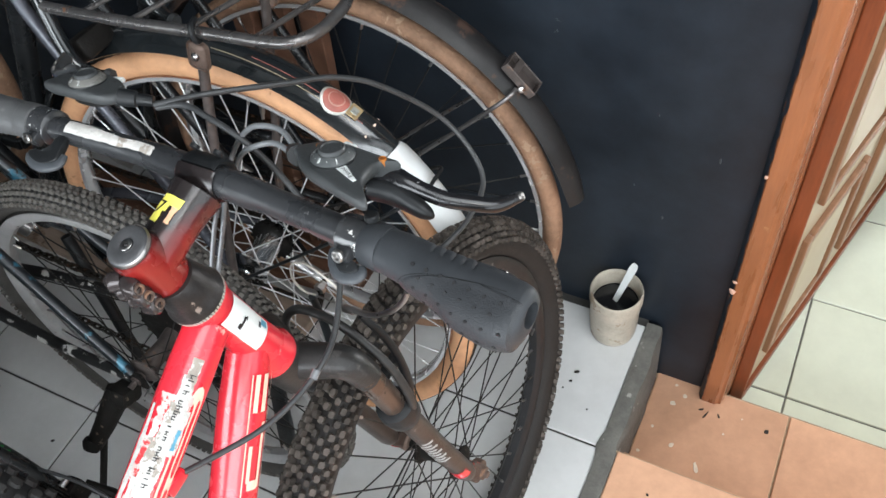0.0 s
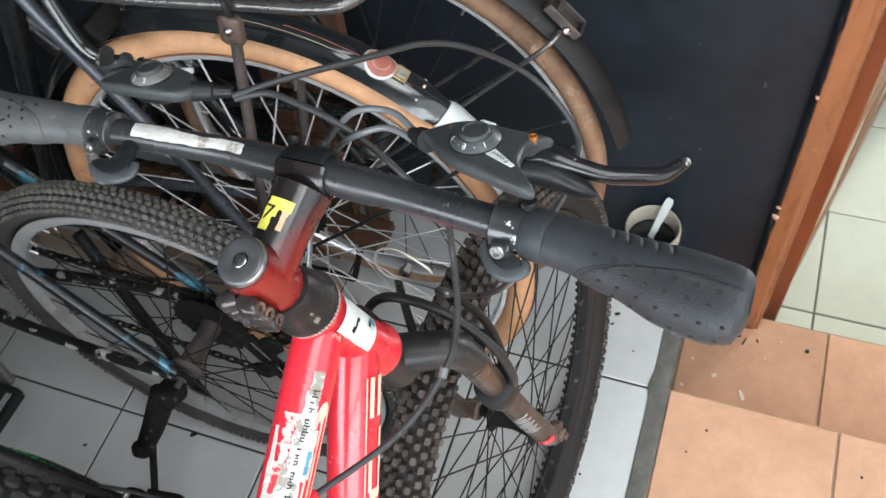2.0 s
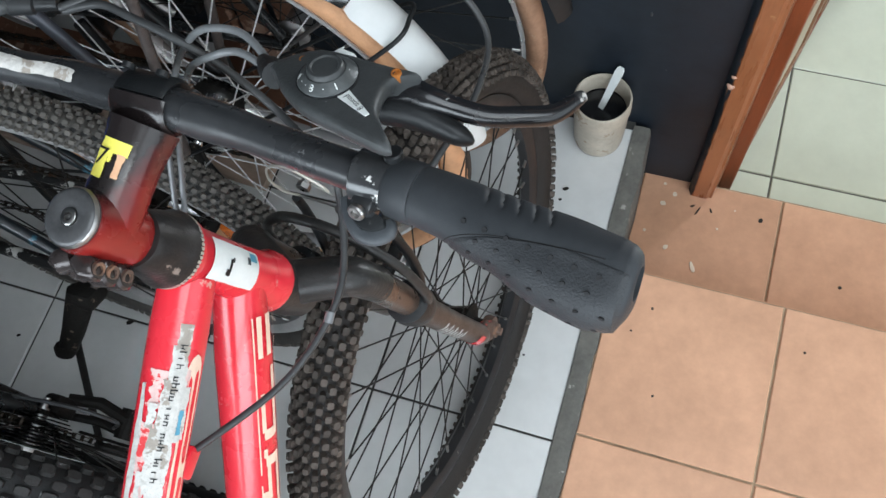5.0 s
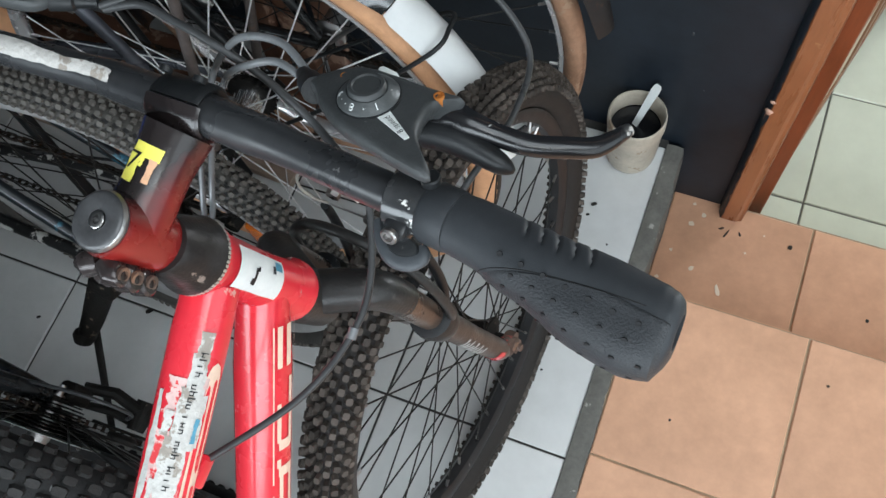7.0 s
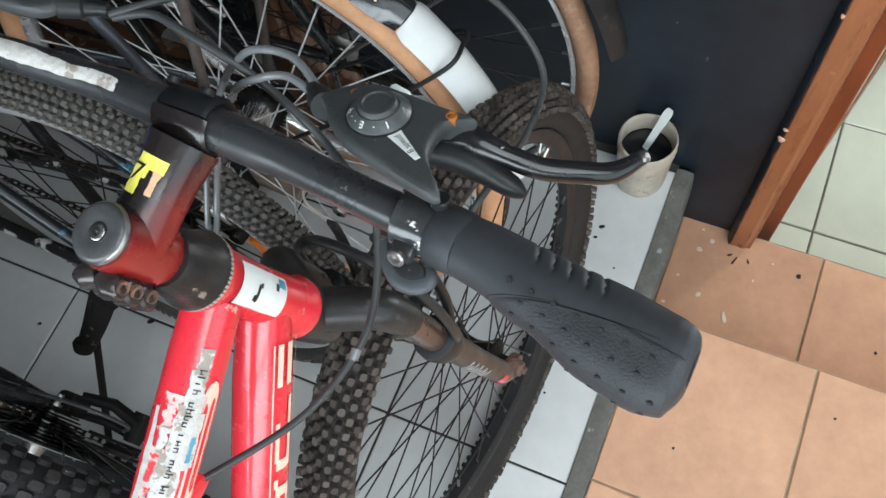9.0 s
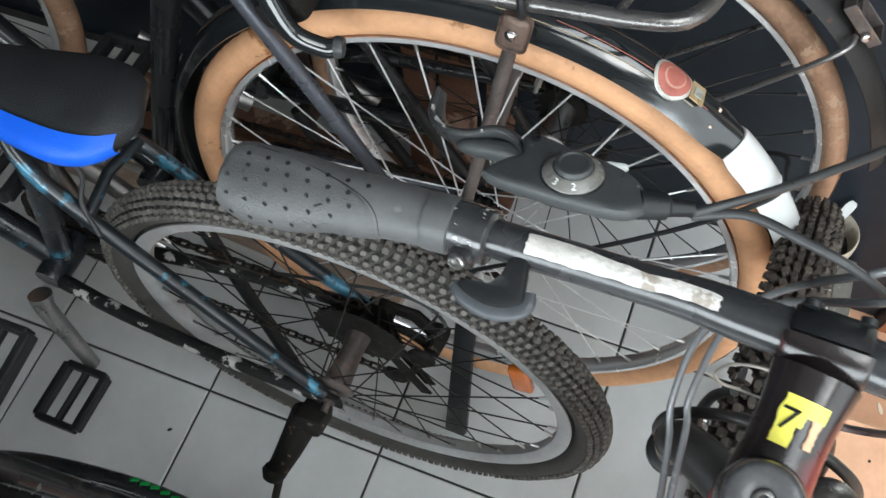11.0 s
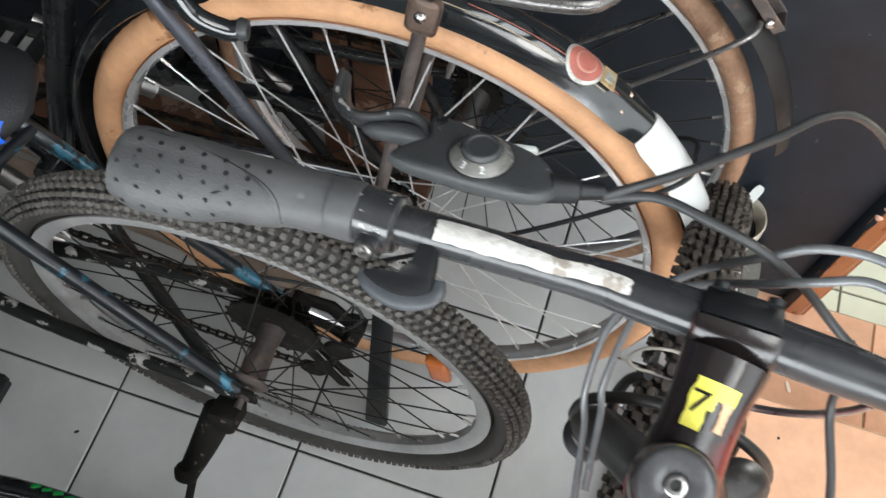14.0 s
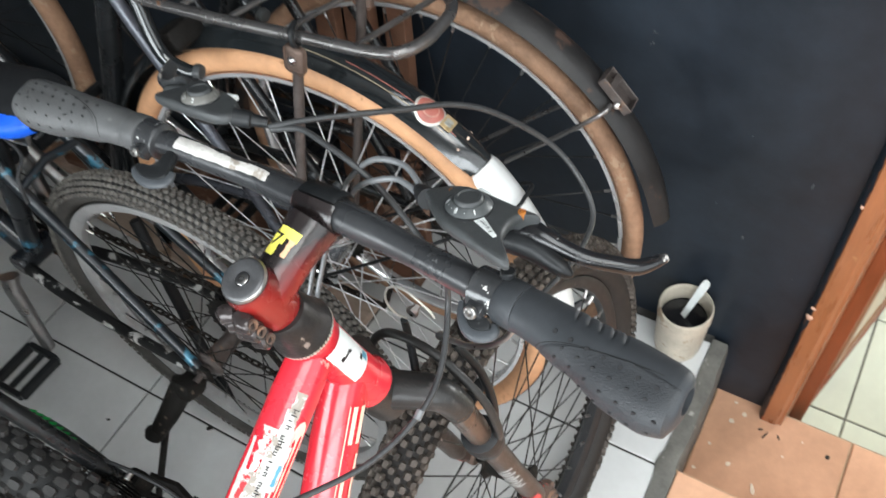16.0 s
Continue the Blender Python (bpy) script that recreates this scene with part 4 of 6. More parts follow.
part("hole", bm, M_INK, stick)

# ---- bicycles ----
def loop(m, pts):
    return [m @ Vector(p) for p in pts]


def saddle_parts(e, m, x, z, material, side_m=None):
    """Saddle whose middle is at x, z in the bike's frame."""
    bm = bmesh.new()
    rows = []
    n = 16
    for i in range(19):
        t = i / 18
        px = x - 0.13 + 0.27 * t
        hw = 0.050 * (1 - t) ** 0.75 + 0.017
        back = math.sqrt(max(0.0, 1 - max(0.0, (.30 - t) / .30) ** 2.4))
        hw *= .10 + .90 * back
        top = z + 0.018 * (1 - t) ** 2 + .006 * t
        row = []
        for k in range(n):
            a = 2 * math.pi * k / n
            y = hw * math.cos(a)
            zz = top - .006 * (1 - back) + (.25 + .75 * back) * (0.020 * math.sin(a) if math.sin(a) > 0 else 0.034 * math.sin(a) * (0.6 + .4 * abs(math.cos(a))))
            row.append(bm.verts.new(m @ Vector((px, y, zz))))
        rows.append(row)
    for a, b in zip(rows, rows[1:]):
        for k in range(n):
            bm.faces.new((a[k], a[(k + 1) % n], b[(k + 1) % n], b[k]))
    bm.faces.new(rows[0][::-1])
    bm.faces.new(rows[-1])
    s = part("saddle", bm, material, e, "padded vinyl saddle")
    if side_m:
        bm = bmesh.new()
        grid = []
        for i in range(13):
            t = 0.02 + 0.54 * i / 12
            px = x - 0.13 + 0.27 * t
            back = math.sqrt(max(0.0, 1 - max(0.0, (.30 - t) / .30) ** 2.4))
            hw = (0.050 * (1 - t) ** 0.75 + 0.017) * (.10 + .90 * back) + .0012
            top = z + 0.018 * (1 - t) ** 2 + .006 * t - .006 * (1 - back)
            grid.append([bm.verts.new(m @ Vector((px, hw * math.cos(a), top - (.25 + .75 * back) * math.sin(a) * (.0215 if a < 0 else .036 * (0.6 + .4 * math.cos(a)))))) for a in (radians(-50), radians(-34), radians(-16), radians(2), radians(20), radians(38))])
        for a, b in zip(grid, grid[1:]):
            for j in range(5):
                bm.faces.new((a[j], a[j + 1], b[j + 1], b[j]))
        part("side_panel", bm, side_m, s, "bright blue saddle side")
    for sg in (.022, -.022):
        part("saddle_rail", tubes((curve_pts(loop(m, [(x - .10, sg * 1.2, z - .012), (x - .07, sg, z - .040), (x + .04, sg, z - .042), (x + .11, sg * .4, z - .012)])), .0035), n=8), M_STEEL, e)
    return s


def drivetrain(e, m, bb, ring_r=0.085, crank_a=-95, gear=True, cog=0.05, chain_m=None, ratchet=9):
    """Chainring, cranks, pedals, chain and sprockets on the right-hand side (local -y)."""
    q = Vector(bb)
    yc = -0.045
    bm = lathe(bmesh.new(), [(ring_r - .022, -.0015), (ring_r, -.0015), (ring_r + .004, 0), (ring_r, .0015), (ring_r - .022, .0015), (ring_r - .022, -.0015)], at=q + Vector((0, yc, 0)), d=(0, 1, 0), n=44)
    for k in range(5):
        a = 2 * math.pi * k / 5
        sweep(bm, [q + Vector((0, yc, 0)), q + Vector(((ring_r - .015) * math.cos(a), yc, (ring_r - .015) * math.sin(a)))], .006, 8)
    bmesh.ops.transform(bm, matrix=m, verts=bm.verts)
    part("chainring", bm, M_GREASE, e)
    for sg in (1, -1):
        a = radians(crank_a + (180 if sg < 0 else 0))
        tip = q + Vector((.168 * math.cos(a), sg * .082, .168 * math.sin(a)))
        bm = tubes(([m @ (q + Vector((0, sg * .058, 0))), m @ (q + Vector((.02 * math.cos(a), sg * .066, .02 * math.sin(a)))), m @ tip], [.016, .0135, .0105]), n=12)
        crank = part("crank", bm, M_STEEL, e, "dull alloy crank arm")
        c = tip + Vector((0, sg * .055, 0))
        bm = bmesh.new()
        sweep(bm, [m @ tip, m @ (c + Vector((0, sg * .045, 0)))], .006, 8)
        for dx in (-.032, .032):
            block(bm, m @ Matrix.Translation(c + Vector((dx, 0, 0))), (.012, .085, .020), .003)
        for dy in (-.042, .042):
            block(bm, m @ Matrix.Translation(c + Vector((0, dy, 0))), (.064, .010, .020), .003)
        part("pedal", bm, M_BLACK, crank, "black cage pedal", smooth=False)
    # sprockets
    bm = bmesh.new()
    for i in range(ratchet):
        r = cog * (1 - 0.52 * i / max(1, ratchet - 1))
        y = -.026 - .0042 * i
        n = 36
        lathe(bm, [(.012, y - .0009), (r - .003, y - .0009), (r, y), (r - .003, y + .0009), (.012, y + .0009)], d=(0, 1, 0), n=n)
        for k in range(0, n, 2):
            a = 2 * math.pi * k / n
            block(bm, Matrix.Translation((r * math.cos(a), y, r * math.sin(a))) @ Matrix.Rotation(-a, 4, 'Y'), (.006, .0016, .004), 0)
    bmesh.ops.transform(bm, matrix=m, verts=bm.verts)
    part("cassette", bm, M_GREASE, e, "oily black sprockets")
    # chain: plates as real links
    cm = chain_m or M_CHAIN
    bm = bmesh.new()
    rr = cog * .72
    top = [Vector((-rr * .2, yc, rr)), Vector((q.x, yc, q.z + ring_r)), Vector((q.x + ring_r * .7, yc, q.z + ring_r * .7)), Vector((q.x + ring_r, yc, q.z)), Vector((q.x + ring_r * .7, yc, q.z - ring_r * .7)), Vector((q.x, yc, q.z - ring_r)), Vector((-.015, yc, -.155)), Vector((-.045, yc, -.160)), Vector((-.070, yc, -.075))]
    for run in (top,):
        for a, b in zip(run, run[1:]):
            n = max(1, int((b - a).length / .0127))
            d = (b - a).normalized()
            x, y, d = basis(d, (0, 1, 0))
            for i in range(n):
                o = a + (b - a) * (i + .5) / n
                off = .0036 if i % 2 else .0024
                for s in (-off, off):
                    block(bm, frame_m(o + x * s, x, y, d), (.0011, .0085, .0150), 0)
                sweep(bm, [o - d * .0063 - x * .0042, o - d * .0063 + x * .0042], .0026, 6)
    bmesh.ops.transform(bm, matrix=m, verts=bm.verts)
    part("chain", bm, cm, e, "oily roller chain", smooth=False)
    if gear:
        bm = bmesh.new()
        block(bm, Matrix.Translation((-.006, -.074, -.022)) @ Matrix.Rotation(radians(20), 4, 'Y'), (.030, .026, .034), .006)
        sweep(bm, [(-.010, -.086, -.028), (-.045, -.092, -.044), (-.078, -.082, -.058)], [.010, .0115, .012], 10, squash=.7)
        sweep(bm, [(-.010, -.066, -.034), (-.045, -.070, -.052), (-.078, -.066, -.066)], [.007, .008, .009], 10, squash=.7)
        lathe(bm, [(0, -.026), (.013, -.026), (.014, -.010), (.011, .012), (0, .012)], at=(-.080, -.070, -.062), d=(0, 1, 0), n=16)
        block(bm, Matrix.Translation((-.052, -.052, -.112)) @ Matrix.Rotation(radians(24), 4, 'Y'), (.018, .004, .120), .002)
        block(bm, Matrix.Translation((-.052, -.038, -.112)) @ Matrix.Rotation(radians(24), 4, 'Y'), (.018, .004, .120), .002)
        for z in (-.055, -.155):
            lathe(bm, [(0, -.004), (.017, -.004), (.020, 0), (.017, .004), (0, .004)], at=((-.028 if z < -.1 else -.072), -.044, z), d=(0, 1, 0), n=20)
        bmesh.ops.transform(bm, matrix=m, verts=bm.verts)
        part("rear_derailleur", bm, M_GREASE, e, "black rear derailleur", smooth=False)
        part("derailleur_cable", tubes((curve_pts(loop(m, [(.20, -.045, .02), (.06, -.065, .035), (-.05, -.075, .045), (-.095, -.075, .0), (-.07, -.068, -.05)])), .0024), n=8), M_CABLE, e)


def rear_bike(name, label, m, frame_m_, stay_m, tall=0.42, base=1.05, group="parked bicycles", saddle=None, crank_a=-95, gear=True, cs_m=None, front=None, cog=.05, saddle_x=.20, post=.10, wide=.062, cluster=.24, drop=.03, stay_r=.0085, far_m=None, bow=0.0, rise=.045):
    """A whole bicycle from its rear hub: frame, stays, saddle, drivetrain, fork, bars and front wheel."""
    hub = m @ Vector((0, 0, 0))
    e = thing(name, (hub.x, hub.y, 0.0), label, "bicycle", group)
    bb = Vector((.43, 0, -drop))
    cl = Vector((cluster, 0, tall))
    h1, h2 = Vector((.80, 0, tall + .10)), Vector((.845, 0, tall - .03))
    fr = tubes((loop(m, [bb, cl + (cl - bb) * .08]), .0155), (loop(m, [cl - Vector((0, 0, .02)), h1 - Vector((-.006, 0, .03))]), .0160), (loop(m, [bb, h2 + Vector((-.008, 0, .025))]), .0185), (loop(m, [h1, h2]), .020), n=14)
    lathe(fr, [(0, -.036), (.020, -.036), (.021, -.03), (.021, .03), (.020, .036), (0, .036)], at=m @ bb, d=m.to_3x3() @ Vector((0, 1, 0)), n=18)
    part("frame", fr, frame_m_, e, "main frame tubes")
    for sg in (1, -1):
        part("seat_stay", tubes((curve_pts(loop(m, [(.006, sg * wide, .012), (cluster * .45, sg * wide * .86, tall * .45), (cluster * .86, sg * .045, tall * .86), (cluster, sg * .020, tall * .985)]), 6), [stay_r * .9, stay_r, stay_r]), n=12), (far_m or stay_m) if sg < 0 else stay_m, e)
        part("chain_stay", tubes((curve_pts(loop(m, [(.008, sg * wide, -.002), (.15, sg * (wide * .93 + bow), -.008 + bow * .6), (.30, sg * (.046 + bow * .8), -.018 + bow * .6), (.41, sg * .03, -drop)]), 6), [stay_r * .95, stay_r * 1.1, stay_r * 1.25]), n=12), cs_m or stay_m, e)
        bm = bmesh.new()
        block(bm, m @ Matrix.Translation((.002, sg * wide, 0)), (.034, .006, .034), .002)
        part("dropout", bm, M_GREASE, e, smooth=False)
    sp = cl + (cl - bb).normalized() * post
    part("seatpost", tubes((loop(m, [cl, sp]), .0135), n=14), M_BLACK, e)
    saddle_parts(e, m, saddle_x, sp.z + rise, saddle[0] if saddle else M_SADDLE, saddle[1] if saddle else None)
    drivetrain(e, m, bb, crank_a=crank_a, gear=gear, cog=cog)
    fx = base
    for sg in (1, -1):
        part("fork_blade", tubes((curve_pts(loop(m, [(.865, sg * .05, tall - .07), (fx - .08, sg * .056, .16), (fx, sg * .05, 0)]), 6), [.013, .012, .010]), n=12), frame_m_, e)
    part("fork_crown", tubes((loop(m, [(.865, -.055, tall - .06), (.865, .055, tall - .06)]), .016), (loop(m, [(.86, 0, tall - .055), (.845, 0, tall - .02)]), .016), n=12), frame_m_, e)
    if front:
        front(e, m @ Matrix.Translation((fx, 0, 0)))
    part("stem", tubes((loop(m, [h1, h1 + Vector((-.012, 0, .05)), h1 + Vector((.06, 0, .075))]), .014), n=12), M_BLACK, e)
    hb = h1 + Vector((.06, 0, .075))
    part("handlebar", tubes((curve_pts(loop(m, [hb + Vector((-.05, .30, .01)), hb + Vector((-.02, .15, .0)), hb, hb + Vector((-.02, -.15, .0)), hb + Vector((-.05, -.30, .01))])), .0112), n=12), M_BLACK, e)
    for sg in (1, -1):
        part("grip", tubes((loop(m, [hb + Vector((-.028, sg * .185, .004)), hb + Vector((-.052, sg * .305, .011))]), .016), n=14), M_RUBBER_D, e)
    return e


WHEELB = wheel_pose((-0.611, -0.4955, 0.3455), 180.05, -3.2)
WHEELC = wheel_pose((-0.5215, -0.3255, 0.4145), 182.0, -6.4)
WHEELD = wheel_pose((-0.471, -0.126, 0.391), 181.5, -5.3)
WHEELE = wheel_pose(E_HUB, E_HEAD, E_LEAN)

# ---- the red bicycle ----
HUBA = Vector((-0.144, -0.470, 0.331))
MA = wheel_pose(HUBA, 85.0, 7.2)
MW = wheel_pose(HUBA + Vector((-.0105, -.0112, -.0015)), 85.3, 7.37)
FW, LF = (MA.to_3x3() @ Vector(v) for v in ((1, 0, 0), (0, 1, 0)))


def A(f, l, u):
    """A place by the red bicycle's front wheel: ahead, left, up from its hub."""
    return MA @ Vector((f, l, u))


def S(u, l=0.0, off=0.0):
    """A place on the steering axis at height u; off ahead of it."""
    return A(-0.045 - 0.2425 * u, l, u) + AH * off


def F(u, l=0.0, off=0.0):
    """A place on a fork leg, which runs down to the wheel's axle."""
    return S(u, l, off) + FORK_OUT * max(0.0, 1 - u / .40)


FORK_OUT = Vector((-.0105, -.0112, -.0015))


def SC(u, l=0.0, off=0.0):
    """A place on the stem's clamp, which sits a little to the left of the steering axis."""
    return S(u, l, off) + LF * .0055


ST = (A(-0.2475, 0, 0.969) - A(0, 0, 0)).normalized()
AH = (A(0.969, 0, 0.2475) - A(0, 0, 0)).normalized()
BAR0 = A(-0.135, 0, 0.631)


def bar(a, l, s=0.0):
    """A place in the handlebar's plane: ahead, left, and up the steering axis."""
    return BAR0 + AH * a + LF * l + ST * s


def bar_mid(l):
    """The middle of the handlebar tube at l."""
    end = max(0.0, abs(l) - .188)
    return bar(.0148 - .010 * abs(l) + .035 * l - (.075 if l > 0 else .040) * max(0.0, abs(l) - .06) - .0466 * end, l, 0.06 * max(0.0, abs(l) - .04) + .0911 * end)


red = thing("mountain_bike", (HUBA.x, HUBA.y - 0.5, 0), "worn red mountain bike with black handlebar and torn stickers", "bicycle", "parked bicycles")

# front wheel, fork
make_wheel("front_wheel", red, MW, 0.329, 0.052, 0.281, M_TYRE_A, M_RIM_BLACK, M_SPOKE_D, MTB_ROWS, 142, M_KNOB_A, hub_w=.10, nspoke=36, hub_m=M_GREASE, single=(-58, M_KNOB_AP))
fork = bmesh.new()
sweep(fork, [S(.39), S(.425), S(.445)], [.020, .0225, .019], 18)
for sg in (1, -1):
    sweep(fork, curve_pts([S(.416, sg * .004, .004), S(.411, sg * .028, .016), S(.402, sg * .049, .025), S(.372, sg * .058, .026)], 5), [.0185, .0172, .0160, .0145], 16)
fork = part("fork_crown", fork, M_FORK, red, "scuffed black fork crown")
for sg in (1, -1):
    part("stanchion", tubes(([F(.380, sg * .058, .026), F(.272, sg * .058, .026)], [.0138, .0125]), n=18), M_STANCH, fork, "dull bronze fork stanchion")
    bm = bmesh.new()
    sweep(bm, [F(s_, sg * .058, .026) for s_ in (.300, .297, .286, .268, .262)], [.0145, .0198, .0210, .0192, .0138], 22)
    part("fork_seal", bm, M_BLACK, fork, "bulging black fork seal")
    bm = tubes(([F(.268, sg * .058, .026), F(.15, sg * .059, .027), F(.045, sg * .060, .030), F(.030, sg * .060, .031)], [.0136, .0134, .0132, .0110]), n=18)
    low = part("fork_lower", bm, M_FORKLO, fork, "dusty fork lower with worn lettering")
    bm = lathe(bmesh.new(), [(0, 0), (.014, 0), (.016, .003), (.016, .012), (.0095, .014), (.0090, .019), (.0052, .020), (.0048, .024), (0, .024)], at=MW @ Vector((0, sg * .048, 0)), d=LF * sg, n=20)
    part("axle_nut", bm, M_RUSTY, fork, "rusty axle nut")
    bm = bmesh.new()
    block(bm, MW @ Matrix.Translation((-.008, sg * .058, .014)) @ Matrix.Rotation(radians(-25), 4, 'Y'), (.026, .012, .046), .005)
    part("fork_dropout", bm, M_DROP, fork, "scraped dropout with red paint traces", smooth=False)
part("lower_decal", patch(bmesh.new(), F(.20, -.0595, .0275), F(.05, -.060, .030), .0135, 0, 130, .125, .146, LF * -1, .0007, .2, 8, 6, 3), M_RED, fork, "red band on the fork lower")
# worn letters on the fork lower, as plain bars
wl = bmesh.new()
for i in range(9):
    patch(wl, F(.235, -.0585, .0262), F(.08, -.0597, .029), .0136, 14 + (i % 2) * 16, 66 + (i % 3) * 16, .030 + .0085 * i, .0345 + .0085 * i, LF * -1, .0008, .12, 3, 6, i)
part("fork_letters", wl, M_INK_G, fork, "worn white lettering as plain bars")

# V-brake with noodle and cable
for sg in (1, -1):
    bm = bmesh.new()
    sweep(bm, curve_pts([A(-.075, sg * .045, .245), A(-.062, sg * .050, .30), A(-.060, sg * .044, .36), A(-.068, sg * .030, .408)], 5), [.0068, .0050, .0042, .0038], 10)
    lathe(bm, [(0, 0), (.0095, 0), (.0095, .010), (.006, .013), (0, .013)], at=A(-.075, sg * .045, .245), d=FW, n=14)
    br = part("brake_arm", bm, M_BLACK, red, "black linear-pull brake arm")
    bm = bmesh.new()
    block(bm, MA @ Matrix.Translation((-.066, sg * .024, .300)), (.050, .014, .011), .004)
    part("brake_pad", bm, M_RUBBER_D, br)
    bm = lathe(bmesh.new(), [(0, 0), (.006, 0), (.006, .004), (.004, .006), (.004, .012), (0, .012)], at=A(-.058, sg * .036, .300), d=LF * sg, n=12)
    part("pad_bolt", bm, M_STEEL, br)
part("brake_noodle", tubes((curve_pts([A(-.068, -.016, .411), A(-.068, -.046, .417), A(-.068, -.074, .437), A(-.066, -.092, .458), A(-.064, -.101, .475)], 6), .0028), n=12), M_STEEL, red, "bent silver brake noodle")
bm = lathe(bmesh.new(), [(0, 0), (.0030, 0), (.0042, .002), (.0042, .012), (.0034, .014), (0, .014)], at=A(-.068, -.010, .4105), d=A(0, -1, .05) - A(0, 0, 0), n=14)
part("noodle_collar", bm, M_STEEL, red)
bm = lathe(bmesh.new(), [(0, 0), (.0062, 0), (.0062, .005), (.0042, .006), (.0042, .010), (0, .010)], at=A(-.060, .027, .410), d=FW, n=6)
part("wire_anchor", bm, M_STEEL, red, "silver wire anchor bolt")
part("wire_loop", tubes((curve_pts([A(-.066, .027, .410), A(-.067, .041, .412), A(-.068, .046, .430), A(-.068, .036, .455), A(-.068, .014, .465), A(-.068, -.008, .450), A(-.068, -.014, .440)], 6), .0012), (curve_pts([A(-.066, .027, .410), A(-.064, .040, .404), A(-.062, .052, .408)], 4), .0012), n=6), M_WIRE, red, "loose loop of bare brake wire")
part("brake_wire", tubes((curve_pts([A(-.066, .028, .409), A(-.067, .0, .411), A(-.068, -.018, .411)], 6), .0009), n=6), M_STEEL, red, "bare brake wire")
part("fork_bridge", tubes((curve_pts([A(-.086, .066, .285), A(-.088, .076, .320), A(-.088, .066, .370), A(-.090, .034, .412), A(-.090, 0, .422), A(-.090, -.034, .412), A(-.088, -.066, .370), A(-.088, -.076, .320), A(-.086, -.066, .285)], 6), [.0052, .0044, .0044, .0046, .0046, .0046, .0044, .0044, .0052]), n=12), M_FORK, red, "black arch across the fork")

# head tube and frame
FH = pose(0, 0, 0, 0, 0, 91.5) @ pose(0, 0, 0, -7.2, 0, 0)
BX, BY, BZ = (FH.to_3x3() @ Vector(v) for v in ((1, 0, 0), (0, 1, 0), (0, 0, 1)))


def from_head(u, back, down):
    return S(u) - BX * back - BZ * down


TT0, TT1 = from_head(TT_U, .012, .0), from_head(TT_U, .52, TT_DROP)
DT0, DT1 = from_head(DT_U, .006, .0), from_head(DT_U, .50, DT_DROP)
bm = bmesh.new()
sweep(bm, [S(.440), S(.446), S(.452), S(.50), S(.548), S(.553), S(.560)], [.0235, .0240, .0205, .0195, .0205, .0235, .0230], 28)
sweep(bm, [TT0, TT0.lerp(TT1, .06), TT0.lerp(TT1, .5), TT1], [.0180, .0190, .0180, .0165], 24)
sweep(bm, [DT0, DT0.lerp(DT1, .08), DT0.lerp(DT1, .6), DT1], [.0186, .0215, .0205, .0200], 24)
# seat tube and bottom bracket
sweep(bm, [DT1, TT1, TT1 + (TT1 - DT1).normalized() * .06], .0155, 16)
lathe(bm, [(0, -.036), (.021, -.036), (.022, .0), (.021, .036), (0, .036)], at=DT1, d=BY, n=20)
frame_red = part("frame", bm, M_RED, red, "glossy red frame with scratches")
RH = DT1 - BX * .43 + BZ * .03
MR = frame_m(RH, BX, BY, BZ)
for sg in (1, -1):
    part("seat_stay", tubes((curve_pts([RH + BY * sg * .062, RH.lerp(TT1, .5) + BY * sg * .054, TT1 + BY * sg * .022], 6), .0085), n=12), M_RED, red)
    part("chain_stay", tubes((curve_pts([RH + BY * sg * .062, RH.lerp(DT1, .5) + BY * sg * .055, DT1 + BY * sg * .03], 6), .0095), n=12), M_RED, red)
make_wheel("rear_wheel", red, MR, 0.333, 0.050, 0.284, M_TYRE_B, M_RIM_BLACK, M_SPOKE_D, MTB_ROWS, 138, M_KNOB_A, hub_w=.135)
drivetrain(red, MR, (.43, 0, -.03))
SPT = TT1 + (TT1 - DT1).normalized() * .16
part("seatpost", tubes(([TT1, SPT], .0135), n=16), M_BLACK, red)
saddle_parts(red, frame_m(SPT - BX * .02, BX, BY, BZ), 0.0, .04, M_SADDLE)
part("kickstand", tubes(([DT1 + BY * .03 - BX * .05, Vector((DT1.x - .20, DT1.y - .10, .008))], .007), n=10), M_BLACK, red)

# headset and stem
bm = bmesh.new()
sweep(bm, [S(.559), S(.563), S(.566), S(.577), S(.590), S(.593)], [.0245, .0252, .0235, .0215, .0190, .0175], 30)
part("headset", bm, M_HEADSET, red, "dusty grey headset cone")
bm = bmesh.new()
for k in range(54):
    a = 2 * math.pi * k / 54
    x, y, d = basis(ST, FW)
    block(bm, frame_m(S(.5605) + (x * math.cos(a) + y * math.sin(a)) * .0243, x * math.cos(a) + y * math.sin(a), y * math.cos(a) - x * math.sin(a), d), (.0012, .0019, .0034), 0)
part("headset_ring", bm, M_SILVERST, red, "notched silver headset ring", smooth=False)
STEM0, STEM1 = SC(.612), BAR0
bm = bmesh.new()
sweep(bm, [SC(.592), SC(.596), SC(.631), SC(.635)], [.0190, .0196, .0190, .0176], 26)
sd_ = (STEM1 - STEM0).normalized()
sweep(bm, [STEM0, STEM0 + sd_ * .012, STEM0 + sd_ * .026, STEM1 - sd_ * .022, STEM1 - sd_ * .012, STEM1 + sd_ * .001], [.0196, .0186, .0176, .0176, .0186, .0204], 28)
stem = part("stem", bm, M_STEM, red, "black stem worn back to red paint")
